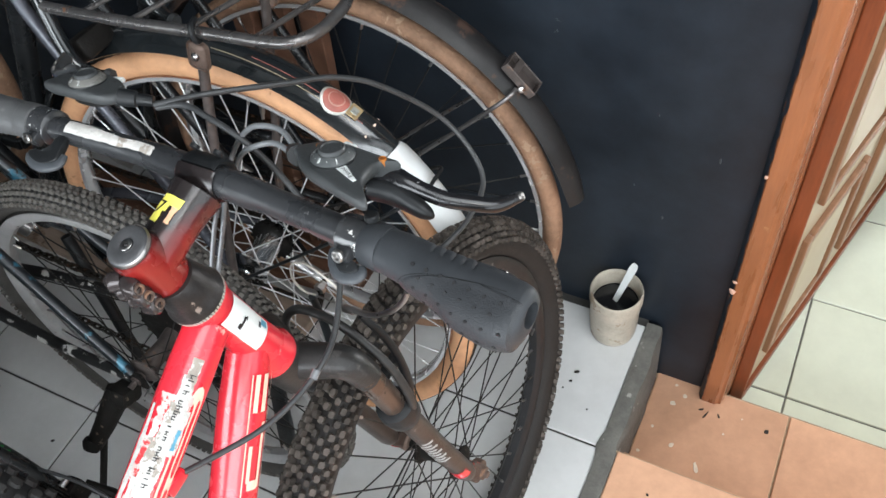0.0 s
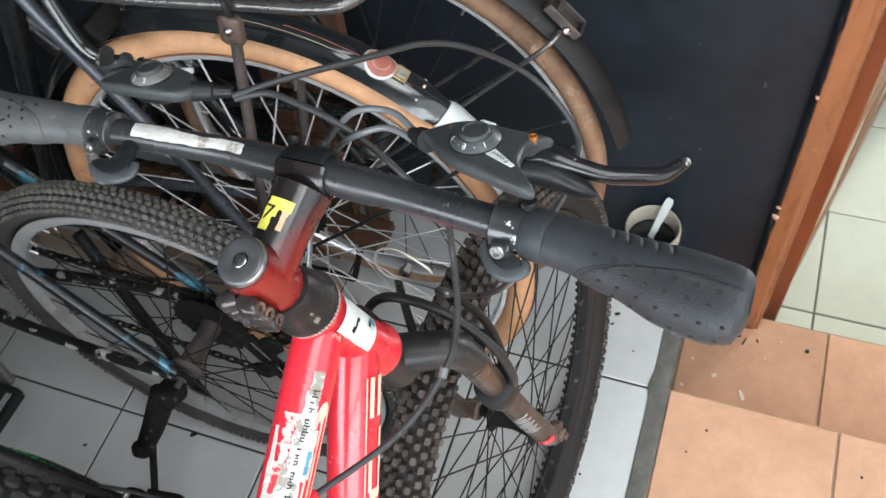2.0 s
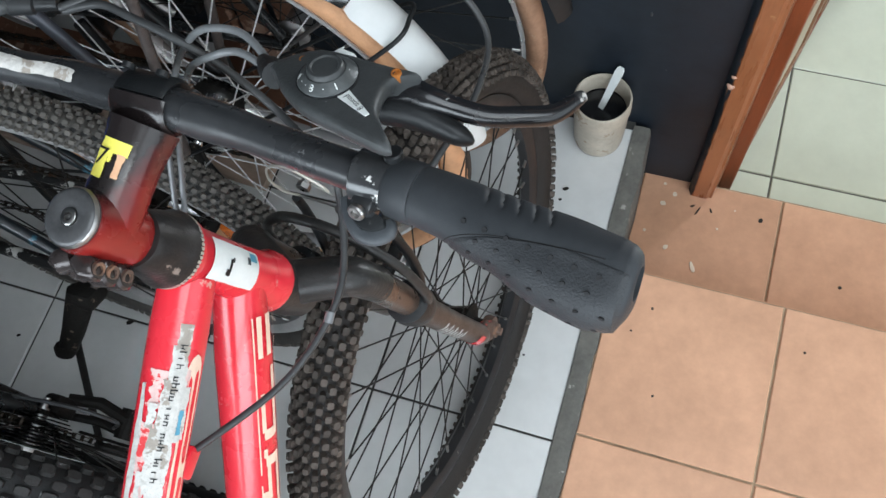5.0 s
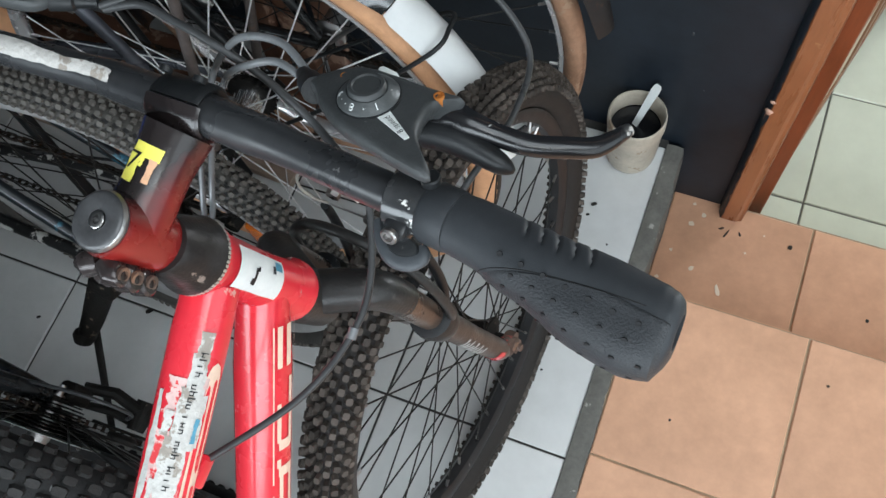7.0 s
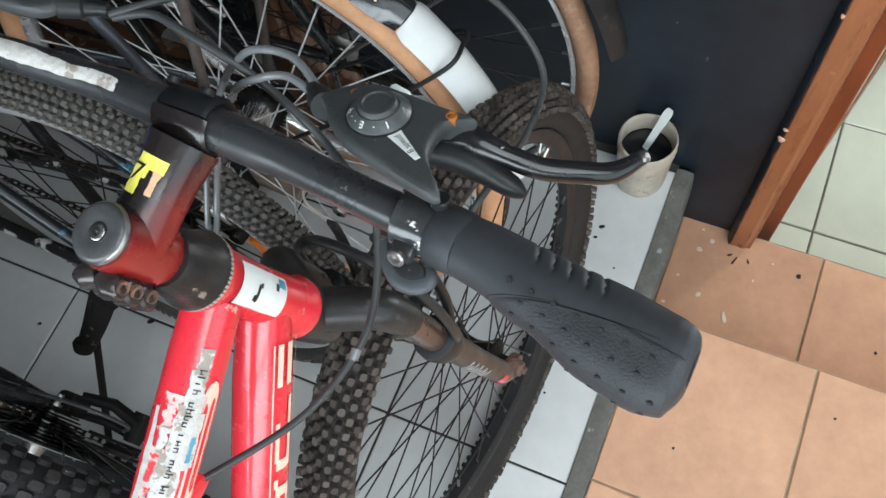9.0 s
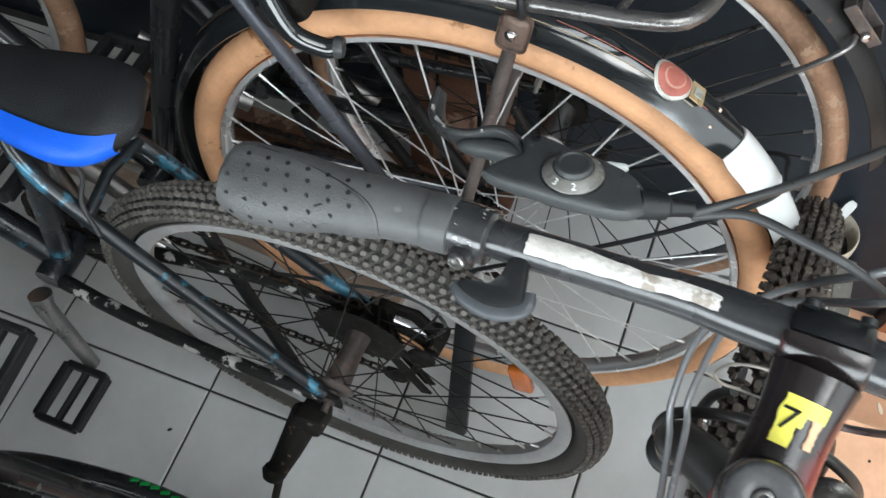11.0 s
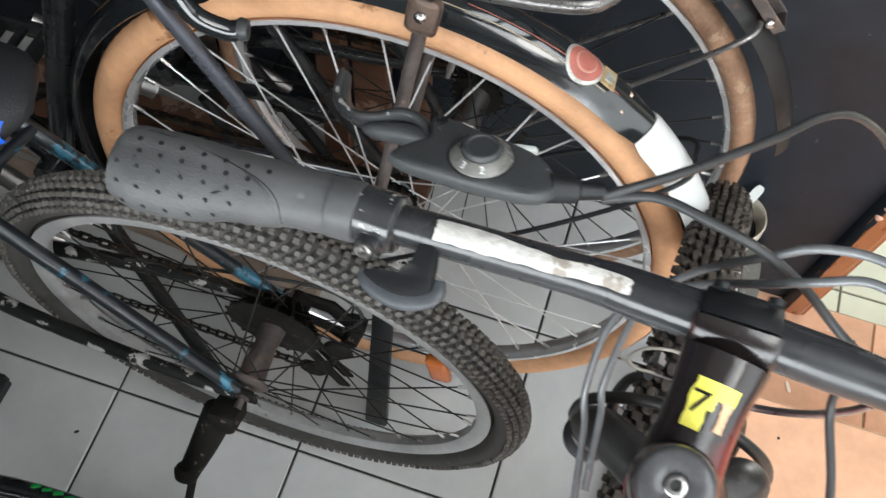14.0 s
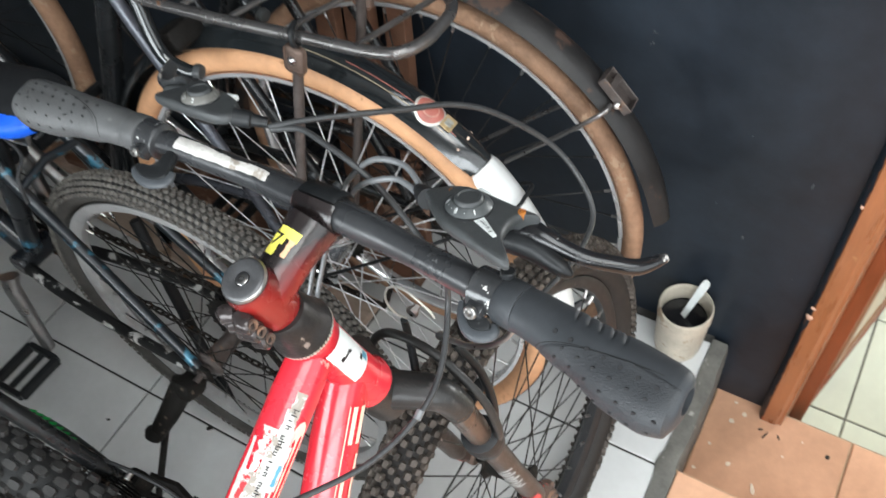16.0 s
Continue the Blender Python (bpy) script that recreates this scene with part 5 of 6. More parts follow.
for s_, r_ in ((.5985, .0088), (.6110, .0088), (.6225, .0076)):
    for sg in (1, -1):
        bm = sweep(bmesh.new(), [SC(s_, sg * .0018, -.020), SC(s_, sg * .009, -.0245), SC(s_, sg * .013, -.0228), SC(s_, sg * .0142, -.0222)], [r_ * .95, r_, r_ * .92, r_ * .75], 16)
        part("pinch_lug", bm, M_LUG, stem, "worn grey-brown clamp lug")
    bm = lathe(bmesh.new(), [(.0046, .0), (.0046, .0022), (.0028, .0024), (.0026, -.002), (0, -.002)], at=SC(s_, -.0135, -.0225), d=-LF, n=14)
    part("pinch_bolt", bm, M_RUSTY, stem, "rusty pinch bolt")
bm = lathe(bmesh.new(), [(.0166, -.001), (.0170, .003), (.0160, .0052), (.0140, .0062), (.0075, .0056), (.0055, .0050), (.0055, .0035), (0, .0035)], at=SC(.635), d=ST, n=40)
part("steerer_cap", bm, M_CAP, stem, "scratched black steerer cap")
bm = lathe(bmesh.new(), [(.0164, .0046), (.0172, .0034), (.0174, .0020), (.0168, .0012), (.0164, .0046)], at=SC(.635), d=ST, n=40)
part("cap_ring", bm, M_STEEL, stem, "worn bare edge of the cap")
bm = lathe(bmesh.new(), [(.0050, .0030), (.0050, .0058), (.0042, .0064), (.0026, .0064), (.0024, .003), (0, .003)], at=SC(.635), d=ST, n=18)
part("cap_bolt", bm, M_STEEL, stem, "worn steel cap bolt")
# bar clamp: two halves with four bolts
x_, y_, d_ = basis(LF, ST)
BC = bar_mid(0)
for k0, k1, rr, hw, mt, nm, lb in ((-95, 88, .0168, .0175, M_BLACK, "bar_clamp", "black handlebar clamp half"), (93, 260, .0166, .0195, M_STEM, "stem_head", "")):
    bm = bmesh.new()
    ring_ = []
    for k in range(13):
        a = radians(k0 + (k1 - k0) * k / 12)
        ring_.append([BC + LF * l + (AH * math.cos(a) + ST * math.sin(a)) * r for l, r in ((-hw + .002, .0118), (-hw, rr - .002), (-hw + .0025, rr), (hw - .0025, rr), (hw, rr - .002), (hw - .002, .0118))])
    vr = [[bm.verts.new(p) for p in row] for row in ring_]
    for p, q in zip(vr, vr[1:]):
        for j in range(6):
            bm.faces.new((p[j], p[(j + 1) % 6], q[(j + 1) % 6], q[j]))
    bm.faces.new(vr[0])
    bm.faces.new(vr[-1][::-1])
    part(nm, bm, mt, stem, lb)
for l in (-.016, .016):
    for sg in (1, -1):
        bm = lathe(bmesh.new(), [(0, 0), (.0038, 0), (.0038, .003), (.002, .0035), (0, .002)], at=BC + LF * l * .75 + ST * sg * .0150 + AH * .0125, d=AH, n=12)
        part("clamp_bolt", bm, M_BLACK, stem)

# handlebar, grips
L0, L1 = -.276, .298
pts = [bar_mid(L0 + (L1 - L0) * i / 60) for i in range(61)]
rs = [.0122 if abs(L0 + (L1 - L0) * i / 60) < .045 else (.0122 - .0018 * min(1, (abs(L0 + (L1 - L0) * i / 60) - .045) / .03)) for i in range(61)]
hb = part("handlebar", sweep(bmesh.new(), pts, rs, 24), M_BARBLACK, red, "scuffed black handlebar")


def grip(l0, l1, name_label, skin, palm, twist=0.0):
    """A flared, dimpled rubber grip from l0 (inner) to l1 (outer)."""
    sg = 1 if l1 > l0 else -1
    bm = bmesh.new()
    rows = []
    n, mm = 44, 110
    prof = [(0, .0146), (.03, .0150), (.10, .0150), (.25, .01565), (.50, .0158), (.75, .0169), (.92, .01615), (.96, .0153), (.985, .0136), (.997, .0112), (1.0, .0092)]
    flare = [(0, 0), (.22, .0005), (.42, .0041), (.68, .0100), (.86, .0111), (.95, .0087), (1, .0033)]
    turn = .2185

    def lerp_tab(tab, t):
        for (t0, v0), (t1, v1) in zip(tab, tab[1:]):
            if t <= t1:
                k = (t - t0) / (t1 - t0)
                k = k * k * (3 - 2 * k)
                return v0 + (v1 - v0) * k
        return tab[-1][1]

    for i in range(mm + 1):
        t = i / mm
        l = l0 + (l1 - l0) * t
        c = bar_mid(l)
        r, fl = lerp_tab(prof, t), lerp_tab(flare, t)
        row = []
        for k in range(n):
            a = 2 * math.pi * k / n
            back = max(0.0, -math.cos(a - turn - twist * .5))
            rr = r + fl * back ** 1.5
            ridge = 0.0
            tt = t - .05 * math.sin(a - twist)
            if math.cos(a - twist) > .35 and .36 < tt < .68:
                ridge = -.0015 * max(0.0, math.sin((tt - .36) * 2 * math.pi / .064)) ** 4 * min(1.0, (math.cos(a - twist) - .35) * 4)
            flat = 1 - .12 * abs(math.sin(a))
            row.append(bm.verts.new(c + (AH * math.cos(a) + ST * math.sin(a) * flat) * (rr + ridge)))
        rows.append(row)
    for p, q in zip(rows, rows[1:]):
        for k in range(n):
            bm.faces.new((p[k], p[(k + 1) % n], q[(k + 1) % n], q[k]))
    # open end with the hollow of the bar in it
    e0, e1 = bar_mid(l1), bar_mid(l1 - sg * .014)
    for c, r in ((e0, .0080), (e1, .0078)):
        rows.append([bm.verts.new(c + (AH * math.cos(2 * math.pi * k / n) + ST * math.sin(2 * math.pi * k / n)) * r) for k in range(n)])
    for p, q in zip(rows[-3:], rows[-2:]):
        for k in range(n):
            bm.faces.new((p[k], p[(k + 1) % n], q[(k + 1) % n], q[k]))
    bm.faces.new(rows[0])
    bm.faces.new(rows[-1][::-1])
    g = part("grip", bm, skin, red, name_label)
    # collar near the lever
    bm = bmesh.new()
    sweep(bm, [bar_mid(l0 + sg * d) for d in (.0, .002, .014, .016)], [.0145, .0158, .0158, .0152], 32)
    part("grip_collar", bm, skin, g)
    def on_grip(t, a, lift=0.0):
        a += twist
        r, fl = lerp_tab(prof, t), lerp_tab(flare, t)
        dv = AH * math.cos(a) + ST * math.sin(a) * (1 - .12 * abs(math.sin(a)))
        return bar_mid(l0 + (l1 - l0) * t) + dv * (r + fl * max(0.0, -math.cos(a - turn - twist * .5)) ** 1.5 + lift), dv

    # leathery palm panel inside the moulded line
    bm = bmesh.new()
    grid = []
    for j in range(29):
        deg = 84 + 156 * j / 28
        k = (max(0.0, 205 - deg) / 125) ** (1 / .62)
        t0 = .275 + .62 * k ** 2.2
        row = []
        for i in range(31):
            t = t0 + (.985 - t0) * i / 30
            edge = min(i, 30 - i, j, 28 - j)
            row.append(bm.verts.new(on_grip(t, radians(deg), .0006 if edge > 0 else -.0006)[0]))
        grid.append(row)
    for p, q in zip(grid, grid[1:]):
        for i in range(30):
            bm.faces.new((p[i], p[i + 1], q[i + 1], q[i]))
    part("palm_panel", bm, palm, g, "pebbled palm panel of the grip")
    # dimples: near-black discs, their colour stands in for shade in the hollows
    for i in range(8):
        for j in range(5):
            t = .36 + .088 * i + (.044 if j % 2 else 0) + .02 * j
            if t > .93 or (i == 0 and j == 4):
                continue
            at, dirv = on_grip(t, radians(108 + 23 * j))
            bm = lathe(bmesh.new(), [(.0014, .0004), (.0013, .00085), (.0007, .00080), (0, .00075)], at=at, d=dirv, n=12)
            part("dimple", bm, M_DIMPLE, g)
    # moulded panel line
    pl = []
    for i in range(33):
        k = i / 32
        t = .27 + .62 * k ** 2.2
        pl.append(on_grip(t, radians(205 - 125 * k ** .62), -.0001)[0])
    part("panel_line", tubes((pl, .00030), n=6), M_RUBBER_D, g)
    return g


grip(-0.1620, -0.2915, "grey-black flared rubber grip with dimples", M_RUBBER, M_PALM)
gl = grip(.186, .3135, "worn grey-black rubber grip, paled as if lit, split near its end", M_RUBBER_WLIT, M_PALM_WLIT, radians(-38))
# cracks in the left grip
for l, a, ln, tu in ((.2985, 118, .012, 1.2), (.2925, 132, .008, 1.9), (.3045, 150, .007, .6), (.256, 128, .014, .35)):
    dirv = AH * math.cos(radians(a)) + ST * math.sin(radians(a)) * .9
    o = bar_mid(l) + dirv * (.0182 if l > .29 else .0192)
    tl = (LF * math.cos(tu) + dirv.cross(LF) * math.sin(tu)).normalized()
    part("crack", tubes((curve_pts([o - tl * ln / 2, o + dirv.cross(tl) * .001, o + tl * ln / 2], 3), [.0002, .0012, .0002]), n=5), M_INK, gl)


def lever_set(sg, l_clamp, dial, pod, screw, text, speed, blade, paddle, pz):
    """Brake lever, twin shifter pod and clamp on one side; sg +1 left."""
    def Q(a, dl, s=0.0):
        return bar(a + .0035 * (1 if sg > 0 else 0), l_clamp + sg * dl, s)
    unit = bmesh.new()
    c = bar_mid(l_clamp - (.001 if sg < 0 else 0.0))
    sweep(unit, [c - LF * sg * .011, c - LF * sg * .010, c + LF * sg * .010, c + LF * sg * .011], [.0138, .0150, .0150, .0138], 28)
    unit = part("lever_clamp", unit, M_CLAMP, red, "chipped black lever clamp")
    bm = bmesh.new()
    block(bm, frame_m(c - AH * .0150 + ST * .004 - LF * sg * .001, LF, AH, ST), (.013, .010, .013), .003)
    part("clamp_lug", bm, M_BARBLACK, unit)
    bm = lathe(bmesh.new(), [(0, 0), (.0046, 0), (.0046, .0022), (.0038, .003), (.0024, .003), (.0022, .0008), (0, .0008)], at=c - AH * .0185 + ST * .0100 - LF * sg * .001, d=(ST * .75 - AH).normalized(), n=18)
    part("clamp_bolt", bm, M_STEEL, unit, "bright hex bolt")
    # shifter pod: a flat three-cornered body, tipped forward, with a dial on it
    m_ = frame_m(BAR0 + LF * l_clamp, AH, LF * sg, ST)
    ka, kl = (.0065, -.008) if sg > 0 else (0.0, 0.0)
    th = radians(28)
    nv, av = ST * math.cos(th) + AH * math.sin(th), AH * math.cos(th) - ST * math.sin(th)
    do = bar(*dial)
    P = frame_m(do, av, LF, nv)
    fine = [(p.x, p.y) for p in curve_pts([(a, b, 0) for a, b in pod], 4, True)]
    cx, cy = sum(a for a, b in fine) / len(fine), sum(b for a, b in fine) / len(fine)
    bm = bmesh.new()
    rows = []
    for s_, k_ in ((-.0135, .74), (-.0125, .86), (-.0100, .96), (-.0075, 1.0), (-.0055, 1.0), (-.0032, .965), (-.0022, .90), (-.0018, .80)):
        rows.append([bm.verts.new(P @ Vector((cx + (a - cx) * k_, cy + (b - cy) * k_, s_ - .10 * max(0.0, abs(b) - .018)))) for a, b in fine])
    for p, q in zip(rows, rows[1:]):
        for k in range(len(fine)):
            bm.faces.new((p[k], p[(k + 1) % len(fine)], q[(k + 1) % len(fine)], q[k]))
    bm.faces.new(rows[0][::-1])
    bmesh.ops.triangulate(bm, faces=[bm.faces.new(rows[-1])])
    part("shifter_body", bm, M_GREYPL, unit, "grey shifter body")
    bm = bmesh.new()
    outline_solid(bm, [(cx + (a - cx) * .46, cy + (b - cy) * .40) for a, b in fine], .010, P @ Matrix.Translation((.001, 0, -.022)), 0)
    part("shifter_underside", bm, M_GREASE, unit)
    bm = lathe(bmesh.new(), [(.0150, -.006), (.0150, -.0010), (.0146, -.0004), (.0104, .0030), (.0100, .0032), (.0097, .0024), (.0088, .0022)], at=do, d=nv, n=48)
    part("gear_dial", bm, M_DIAL if sg < 0 else M_DIAL_P, unit, "worn round gear indicator")
    bm = lathe(bmesh.new(), [(.0096, .0015), (.0092, .0046), (.0084, .0056), (.0070, .0058), (.0064, .0050), (0, .0050)], at=do, d=nv, n=40)
    knob = part("dial_knob", bm, M_GREYPL, unit, "round plastic dial knob")
    bm = bmesh.new()
    for k in range(6):
        a0 = radians(60 * k + 8)
        sweep(bm, [do + nv * .0050 + (av * math.cos(a0 + radians(q)) + LF * math.sin(a0 + radians(q))) * .0074 for q in (0, 11, 22, 33, 44)], .0007, 6)
    part("knob_rim", bm, M_BLACK, knob)
    bm = lathe(bmesh.new(), [(.0158, -.004), (.0156, -.0012), (.0150, -.0010), (.0150, -.004)], at=do, d=nv, n=48)
    part("dial_ring", bm, M_BLACK, unit)
    for ch, deg in text:
        a = radians(deg)
        u = LF * math.cos(a) + av * math.sin(a)
        nrm = (nv * .778 + u * .628).normalized()
        yv = (nv * .628 - u * .778).normalized()
        flat_text("digit", ch, .0050, frame_m(do + u * .0125 + nv * .0013 + nrm * .0004, yv.cross(nrm), yv, nrm), M_PAPER, unit)
    if speed:
        X_ = (av * .47 + LF * .883).normalized()
        lm = frame_m(P @ Vector((-.0125, -.0215, -.0021)), X_, nv.cross(X_), nv)
        bm = bmesh.new()
        outline_solid(bm, [(-.0105, -.0012), (.0100, -.0034), (.0100, .0034), (-.0105, .0012)], .0005, lm)
        part("speed_label", bm, M_PAPER, unit, "small white label reading 8 speed", smooth=False)
        flat_text("label_text", "8 speed", .0043, lm @ Matrix.Translation((.0006, 0, .0008)), M_INK, unit)
    bm = lathe(bmesh.new(), [(.0026, -.004), (.0026, .0012), (.0021, .0013), (.0018, .0002), (0, .0002)], at=P @ Vector((screw[0], screw[1], -.0024 - .10 * max(0.0, abs(screw[1]) - .018))), d=nv, n=14)
    part("screw", bm, M_RUSTSCREW if sg < 0 else M_INK, unit, "recessed screw")
    bm = lathe(bmesh.new(), [(.0024, -.004), (.0024, -.0002), (.0019, -.0001), (.0016, -.0012), (0, -.0012)], at=P @ Vector((.0095, -sg * .0195, -.0026)), d=nv, n=14)
    part("screw", bm, M_RUSTSCREW if sg < 0 else M_INK, unit)
    if sg < 0:
        bm = lathe(bmesh.new(), [(0, -.016), (.0050, -.016), (.0050, -.0125), (.0042, -.0118), (0, -.0122)], at=bar(.0226, -.1624, .0330), d=nv, n=20)
        part("screw_plug", bm, M_BLACK, unit)
    bm = bmesh.new()
    block(bm, P @ Matrix.Translation((.0205 if sg < 0 else .0165, .002 if sg < 0 else -.016, -.0055)) @ Matrix.Rotation(radians(12 * sg), 4, 'Z'), (.0045, .012, .0045), .002)
    part("adjuster_tab", bm, M_PAPER, unit, "small white plastic tab")
    # cable stop
    bm = bmesh.new()
    e0 = P @ Vector((.001, -sg * .033, -.010))
    e1 = m_ @ Vector((.048 + ka, (-.080 if sg < 0 else -.092) + kl, .016))
    sweep(bm, [e0, e0.lerp(e1, .5), e0.lerp(e1, .55), e1], [.0072, .0066, .0050, .0042], 14)
    part("cable_adjuster", bm, M_BLACK, unit, "black barrel adjuster")
    # lever blade
    lv = [m_ @ Vector((a, b, s_)) for a, b, s_ in blade]
    if sg < 0:
        bm = sweep(bmesh.new(), curve_pts(lv, 6), [r_ for r_ in (.0058, .0068, .0064, .0054, .0052, .0052, .0050, .0034)], 18, squash=1.05, ref=ST)
        part("brake_lever", bm, M_LEVER, unit, "glossy black brake lever with a chipped tip")
    else:
        # flat pressed blade standing on edge, hooked at the end
        path = curve_pts(lv, 6)
        bm = sweep(bmesh.new(), path, (.0060, .0072, .0080, .0086, .0090, .0088, .0074, .0050), 20, squash=.46, ref=ST)
        blade_ob = part("brake_lever", bm, M_BLADE, unit, "flat grey brake lever blade, chipped along its edge")
        for up in (1, -1):
            hs = [.0060, .0072, .0080, .0086, .0090, .0088, .0074, .0050]
            run = []
            for i, p in enumerate(path):
                f = i * 7 / (len(path) - 1)
                k = min(int(f), 6)
                run.append(p + ST * up * (hs[k] + (hs[k + 1] - hs[k]) * (f - k)) * .94)
            part("blade_edge", sweep(bmesh.new(), run[5:], .0013, 8), M_CHIPEDGE, blade_ob, "bare chipped edge")
    if sg < 0:
        bm = lathe(bmesh.new(), [(0, -.0040), (.0030, -.0034), (.0039, 0), (.0030, .0034), (0, .0040)], at=lv[-1], d=lv[-1] - lv[-2], n=14)
        part("lever_tip", bm, M_CHIPEDGE, unit, "scraped bare lever tip")
    bm = bmesh.new()
    p0, p1, p2 = (m_ @ Vector((a + ka, b + kl, s_)) for a, b, s_ in (((.040, -.006, .010), (.040, .012, .010), (.036, .034, .006)) if sg < 0 else ((.049, -.010, .011), (.049, .008, .011), (.047, .029, .008))))
    sweep(bm, curve_pts([p0, p1, p2, p2 + (p2 - p1) * .35], 5), [.0105, .0098, .0068, .0015] if sg < 0 else [.0080, .0074, .0056, .0015], 16, squash=.8, ref=ST)
    part("lever_bracket", bm, M_BLACK if sg < 0 else M_GREYPL, unit, "rounded lever pivot housing")
    # thumb trigger: a moulded paddle behind the bar
    bm = bmesh.new()
    rows = []
    loop_ = [(p.x, p.y) for p in curve_pts([(a, l, 0) for a, l in paddle], 4, True)]
    ca, cl = sum(a for a, l in loop_) / len(loop_), sum(l for a, l in loop_) / len(loop_)
    for s_, k_ in ((-.0005, .50), (.0005, .78), (.0030, .90), (.0060, .92), (.0078, .86), (.0084, .70), (.0080, .45)):
        rows.append([bm.verts.new(bar(ca + (a - ca) * k_, cl + (l - cl) * k_, pz + s_)) for a, l in loop_])
    for p, q in zip(rows, rows[1:]):
        for k in range(len(loop_)):
            bm.faces.new((p[k], p[(k + 1) % len(loop_)], q[(k + 1) % len(loop_)], q[k]))
    bm.faces.new(rows[0][::-1])
    bm.faces.new(rows[-1])
    trig = part("shift_trigger", bm, M_BLACK, unit, "black plastic thumb trigger")
    # paler strip on the black paddle: light on its front face, put into colour
    rim_ = curve_pts([bar(a, l, pz + .0035) for a, l in paddle[1:7]], 5)
    bm = sweep(bmesh.new(), rim_, [.0036, .0048, .0052, .0054, .0052, .0046, .0030], 16, squash=.62, ref=AH)
    part("trigger_face_lit", bm, M_TRIGGER_LIT, trig, "thumb face of the trigger, coloured grey-blue as if lit")


POD_R = [(.005, .037), (.019, .015), (.018, -.020), (.019, -.040), (.009, -.030), (-.011, -.032), (-.029, -.048), (-.029, -.030), (-.022, .002), (-.013, .019), (-.002, .031)]
POD_L = [(-.012, .043), (-.001, .037), (.007, .030), (.022, .033), (.0175, .004), (.0165, -.010), (.011, -.030), (-.002, -.038), (-.012, -.030), (-.0165, -.006), (-.0165, .026)]
lever_set(-1, -.152, (.042, -.125, .040), POD_R, (.0135, -.030), (("6", -31), ("·", -50), ("·", -67), ("3", -86), ("·", -113), ("1", -141)), True,
          [(.044, -.010, .014), (.0490, .006, .016), (.0480, .016, .015), (.0480, .028, .010), (.0490, .043, .004), (.0545, .058, -.003), (.0612, .071, -.010), (.0735, .0795, -.016)],
          [(.006, -.137), (-.008, -.139), (-.016, -.144), (-.0225, -.152), (-.0230, -.160), (-.0190, -.1665), (-.0140, -.164), (-.0130, -.156), (-.004, -.1495), (.006, -.1475)], .003)
lever_set(1, .176, (.049, .132, .036), POD_L, (.0175, .027), (("3", -70), ("2", -112)), False,
          [(.050, -.016, .012), (.061, -.006, .013), (.064, .006, .012), (.060, .020, .006), (.059, .032, .002), (.062, .043, -.002), (.070, .052, -.005), (.084, .056, -.006)],
          [(.006, .141), (-.010, .1365), (-.0175, .136), (-.0230, .145), (-.0245, .156), (-.0220, .168), (-.0180, .1745), (-.0145, .168), (-.0130, .158), (-.003, .151), (.006, .150)], .006)

# torn tape on the bar, stickers on stem and tubes
bm = patch(bmesh.new(), bar_mid(.049), bar_mid(.147), .0121, 62, 118, .001, .097, AH * -1, .0007, .16, 10, 60, 4.0, shape=lambda v: (.24 - .22 * v, .70 + .34 * v ** .5), rend=.0106)
part("torn_tape", bm, M_WHITE, hb, "torn white tape left on the bar")
bm = bmesh.new()
patch(bm, STEM0, STEM1, .0180, -90, -118, .0265, .0495, LF * -1, .0006, .10, 10, 26, 2.0, rend=.0180)
patch(bm, STEM0, STEM1, .0180, -56, -91, .0420, .0495, LF * -1, .0006, .04, 14, 10, 3.0, rend=.0180)
patch(bm, STEM0, STEM1, .0180, -83, -91, .0365, .0425, LF * -1, .0006, .30, 8, 10, 5.0, rend=.0180)
part("number_sticker", bm, M_YELLOW, stem, "torn yellow number sticker")
bm = patch(bmesh.new(), STEM0, STEM1, .0180, -60, -73, .0290, .0425, LF * -1, .0007, .22, 8, 12, 8.0, rend=.0180)
part("sticker_rest", bm, M_PEACH, stem, "peach torn sticker remnant")
text_on_tube("sticker_digit", "7", .0150, STEM0, STEM1, .0181, .0380, -103, LF * -1, M_INK, stem, along=False, wide=1.15, lift=.0012)
RT = -BY
bm = patch(bmesh.new(), S(.552), S(.446), .0208, -46, 34, .011, .068, RT, .0006, .02, 12, 16, 5.0, rend=.0190)
hsk = part("head_sticker", bm, M_PAPER, frame_red, "white dealer sticker on the head tube")
for i, (s0, s1, a0, a1) in enumerate(((.030, .0328, -14, 18), (.0328, .0350, -17, -8), (.0275, .030, 6, 17), (.052, .056, -28, -14), (.056, .065, -39, -22))):
    bm = patch(bmesh.new(), S(.552), S(.446), .0208, a0, a1, s0, s1, RT, .0011, .05, 3, 5, i + 1.0, rend=.0190)
    part("sticker_print", bm, (M_INK, M_INK, M_INK, M_GREYTUBE, M_BLUEST)[i], hsk, "printed bars")
# torn sticker: several ragged leftovers with printed bars
bm = bmesh.new()
for k, (a0, a1, s0, s1, rg) in enumerate(((42, 66, .036, .056, .14), (40, 72, .050, .080, .18), (40, 82, .072, .112, .17), (46, 90, .104, .146, .16), (52, 84, .138, .166, .22), (28, 42, .076, .110, .28), (84, 100, .088, .104, .3), (90, 102, .132, .150, .3), (40, 50, .158, .170, .3), (66, 76, .168, .180, .3))):
    patch(bm, TT0, TT1, .0192, a0 - 12, a1 - 12, s0 - .007, s1 - .007, RT, .0009 + .00006 * k, rg, 10, 30, 6.0 + k * 1.7, rend=.0165)
tsk = part("torn_sticker", bm, M_WHITE, frame_red, "torn white sticker leftovers with print on the top tube")
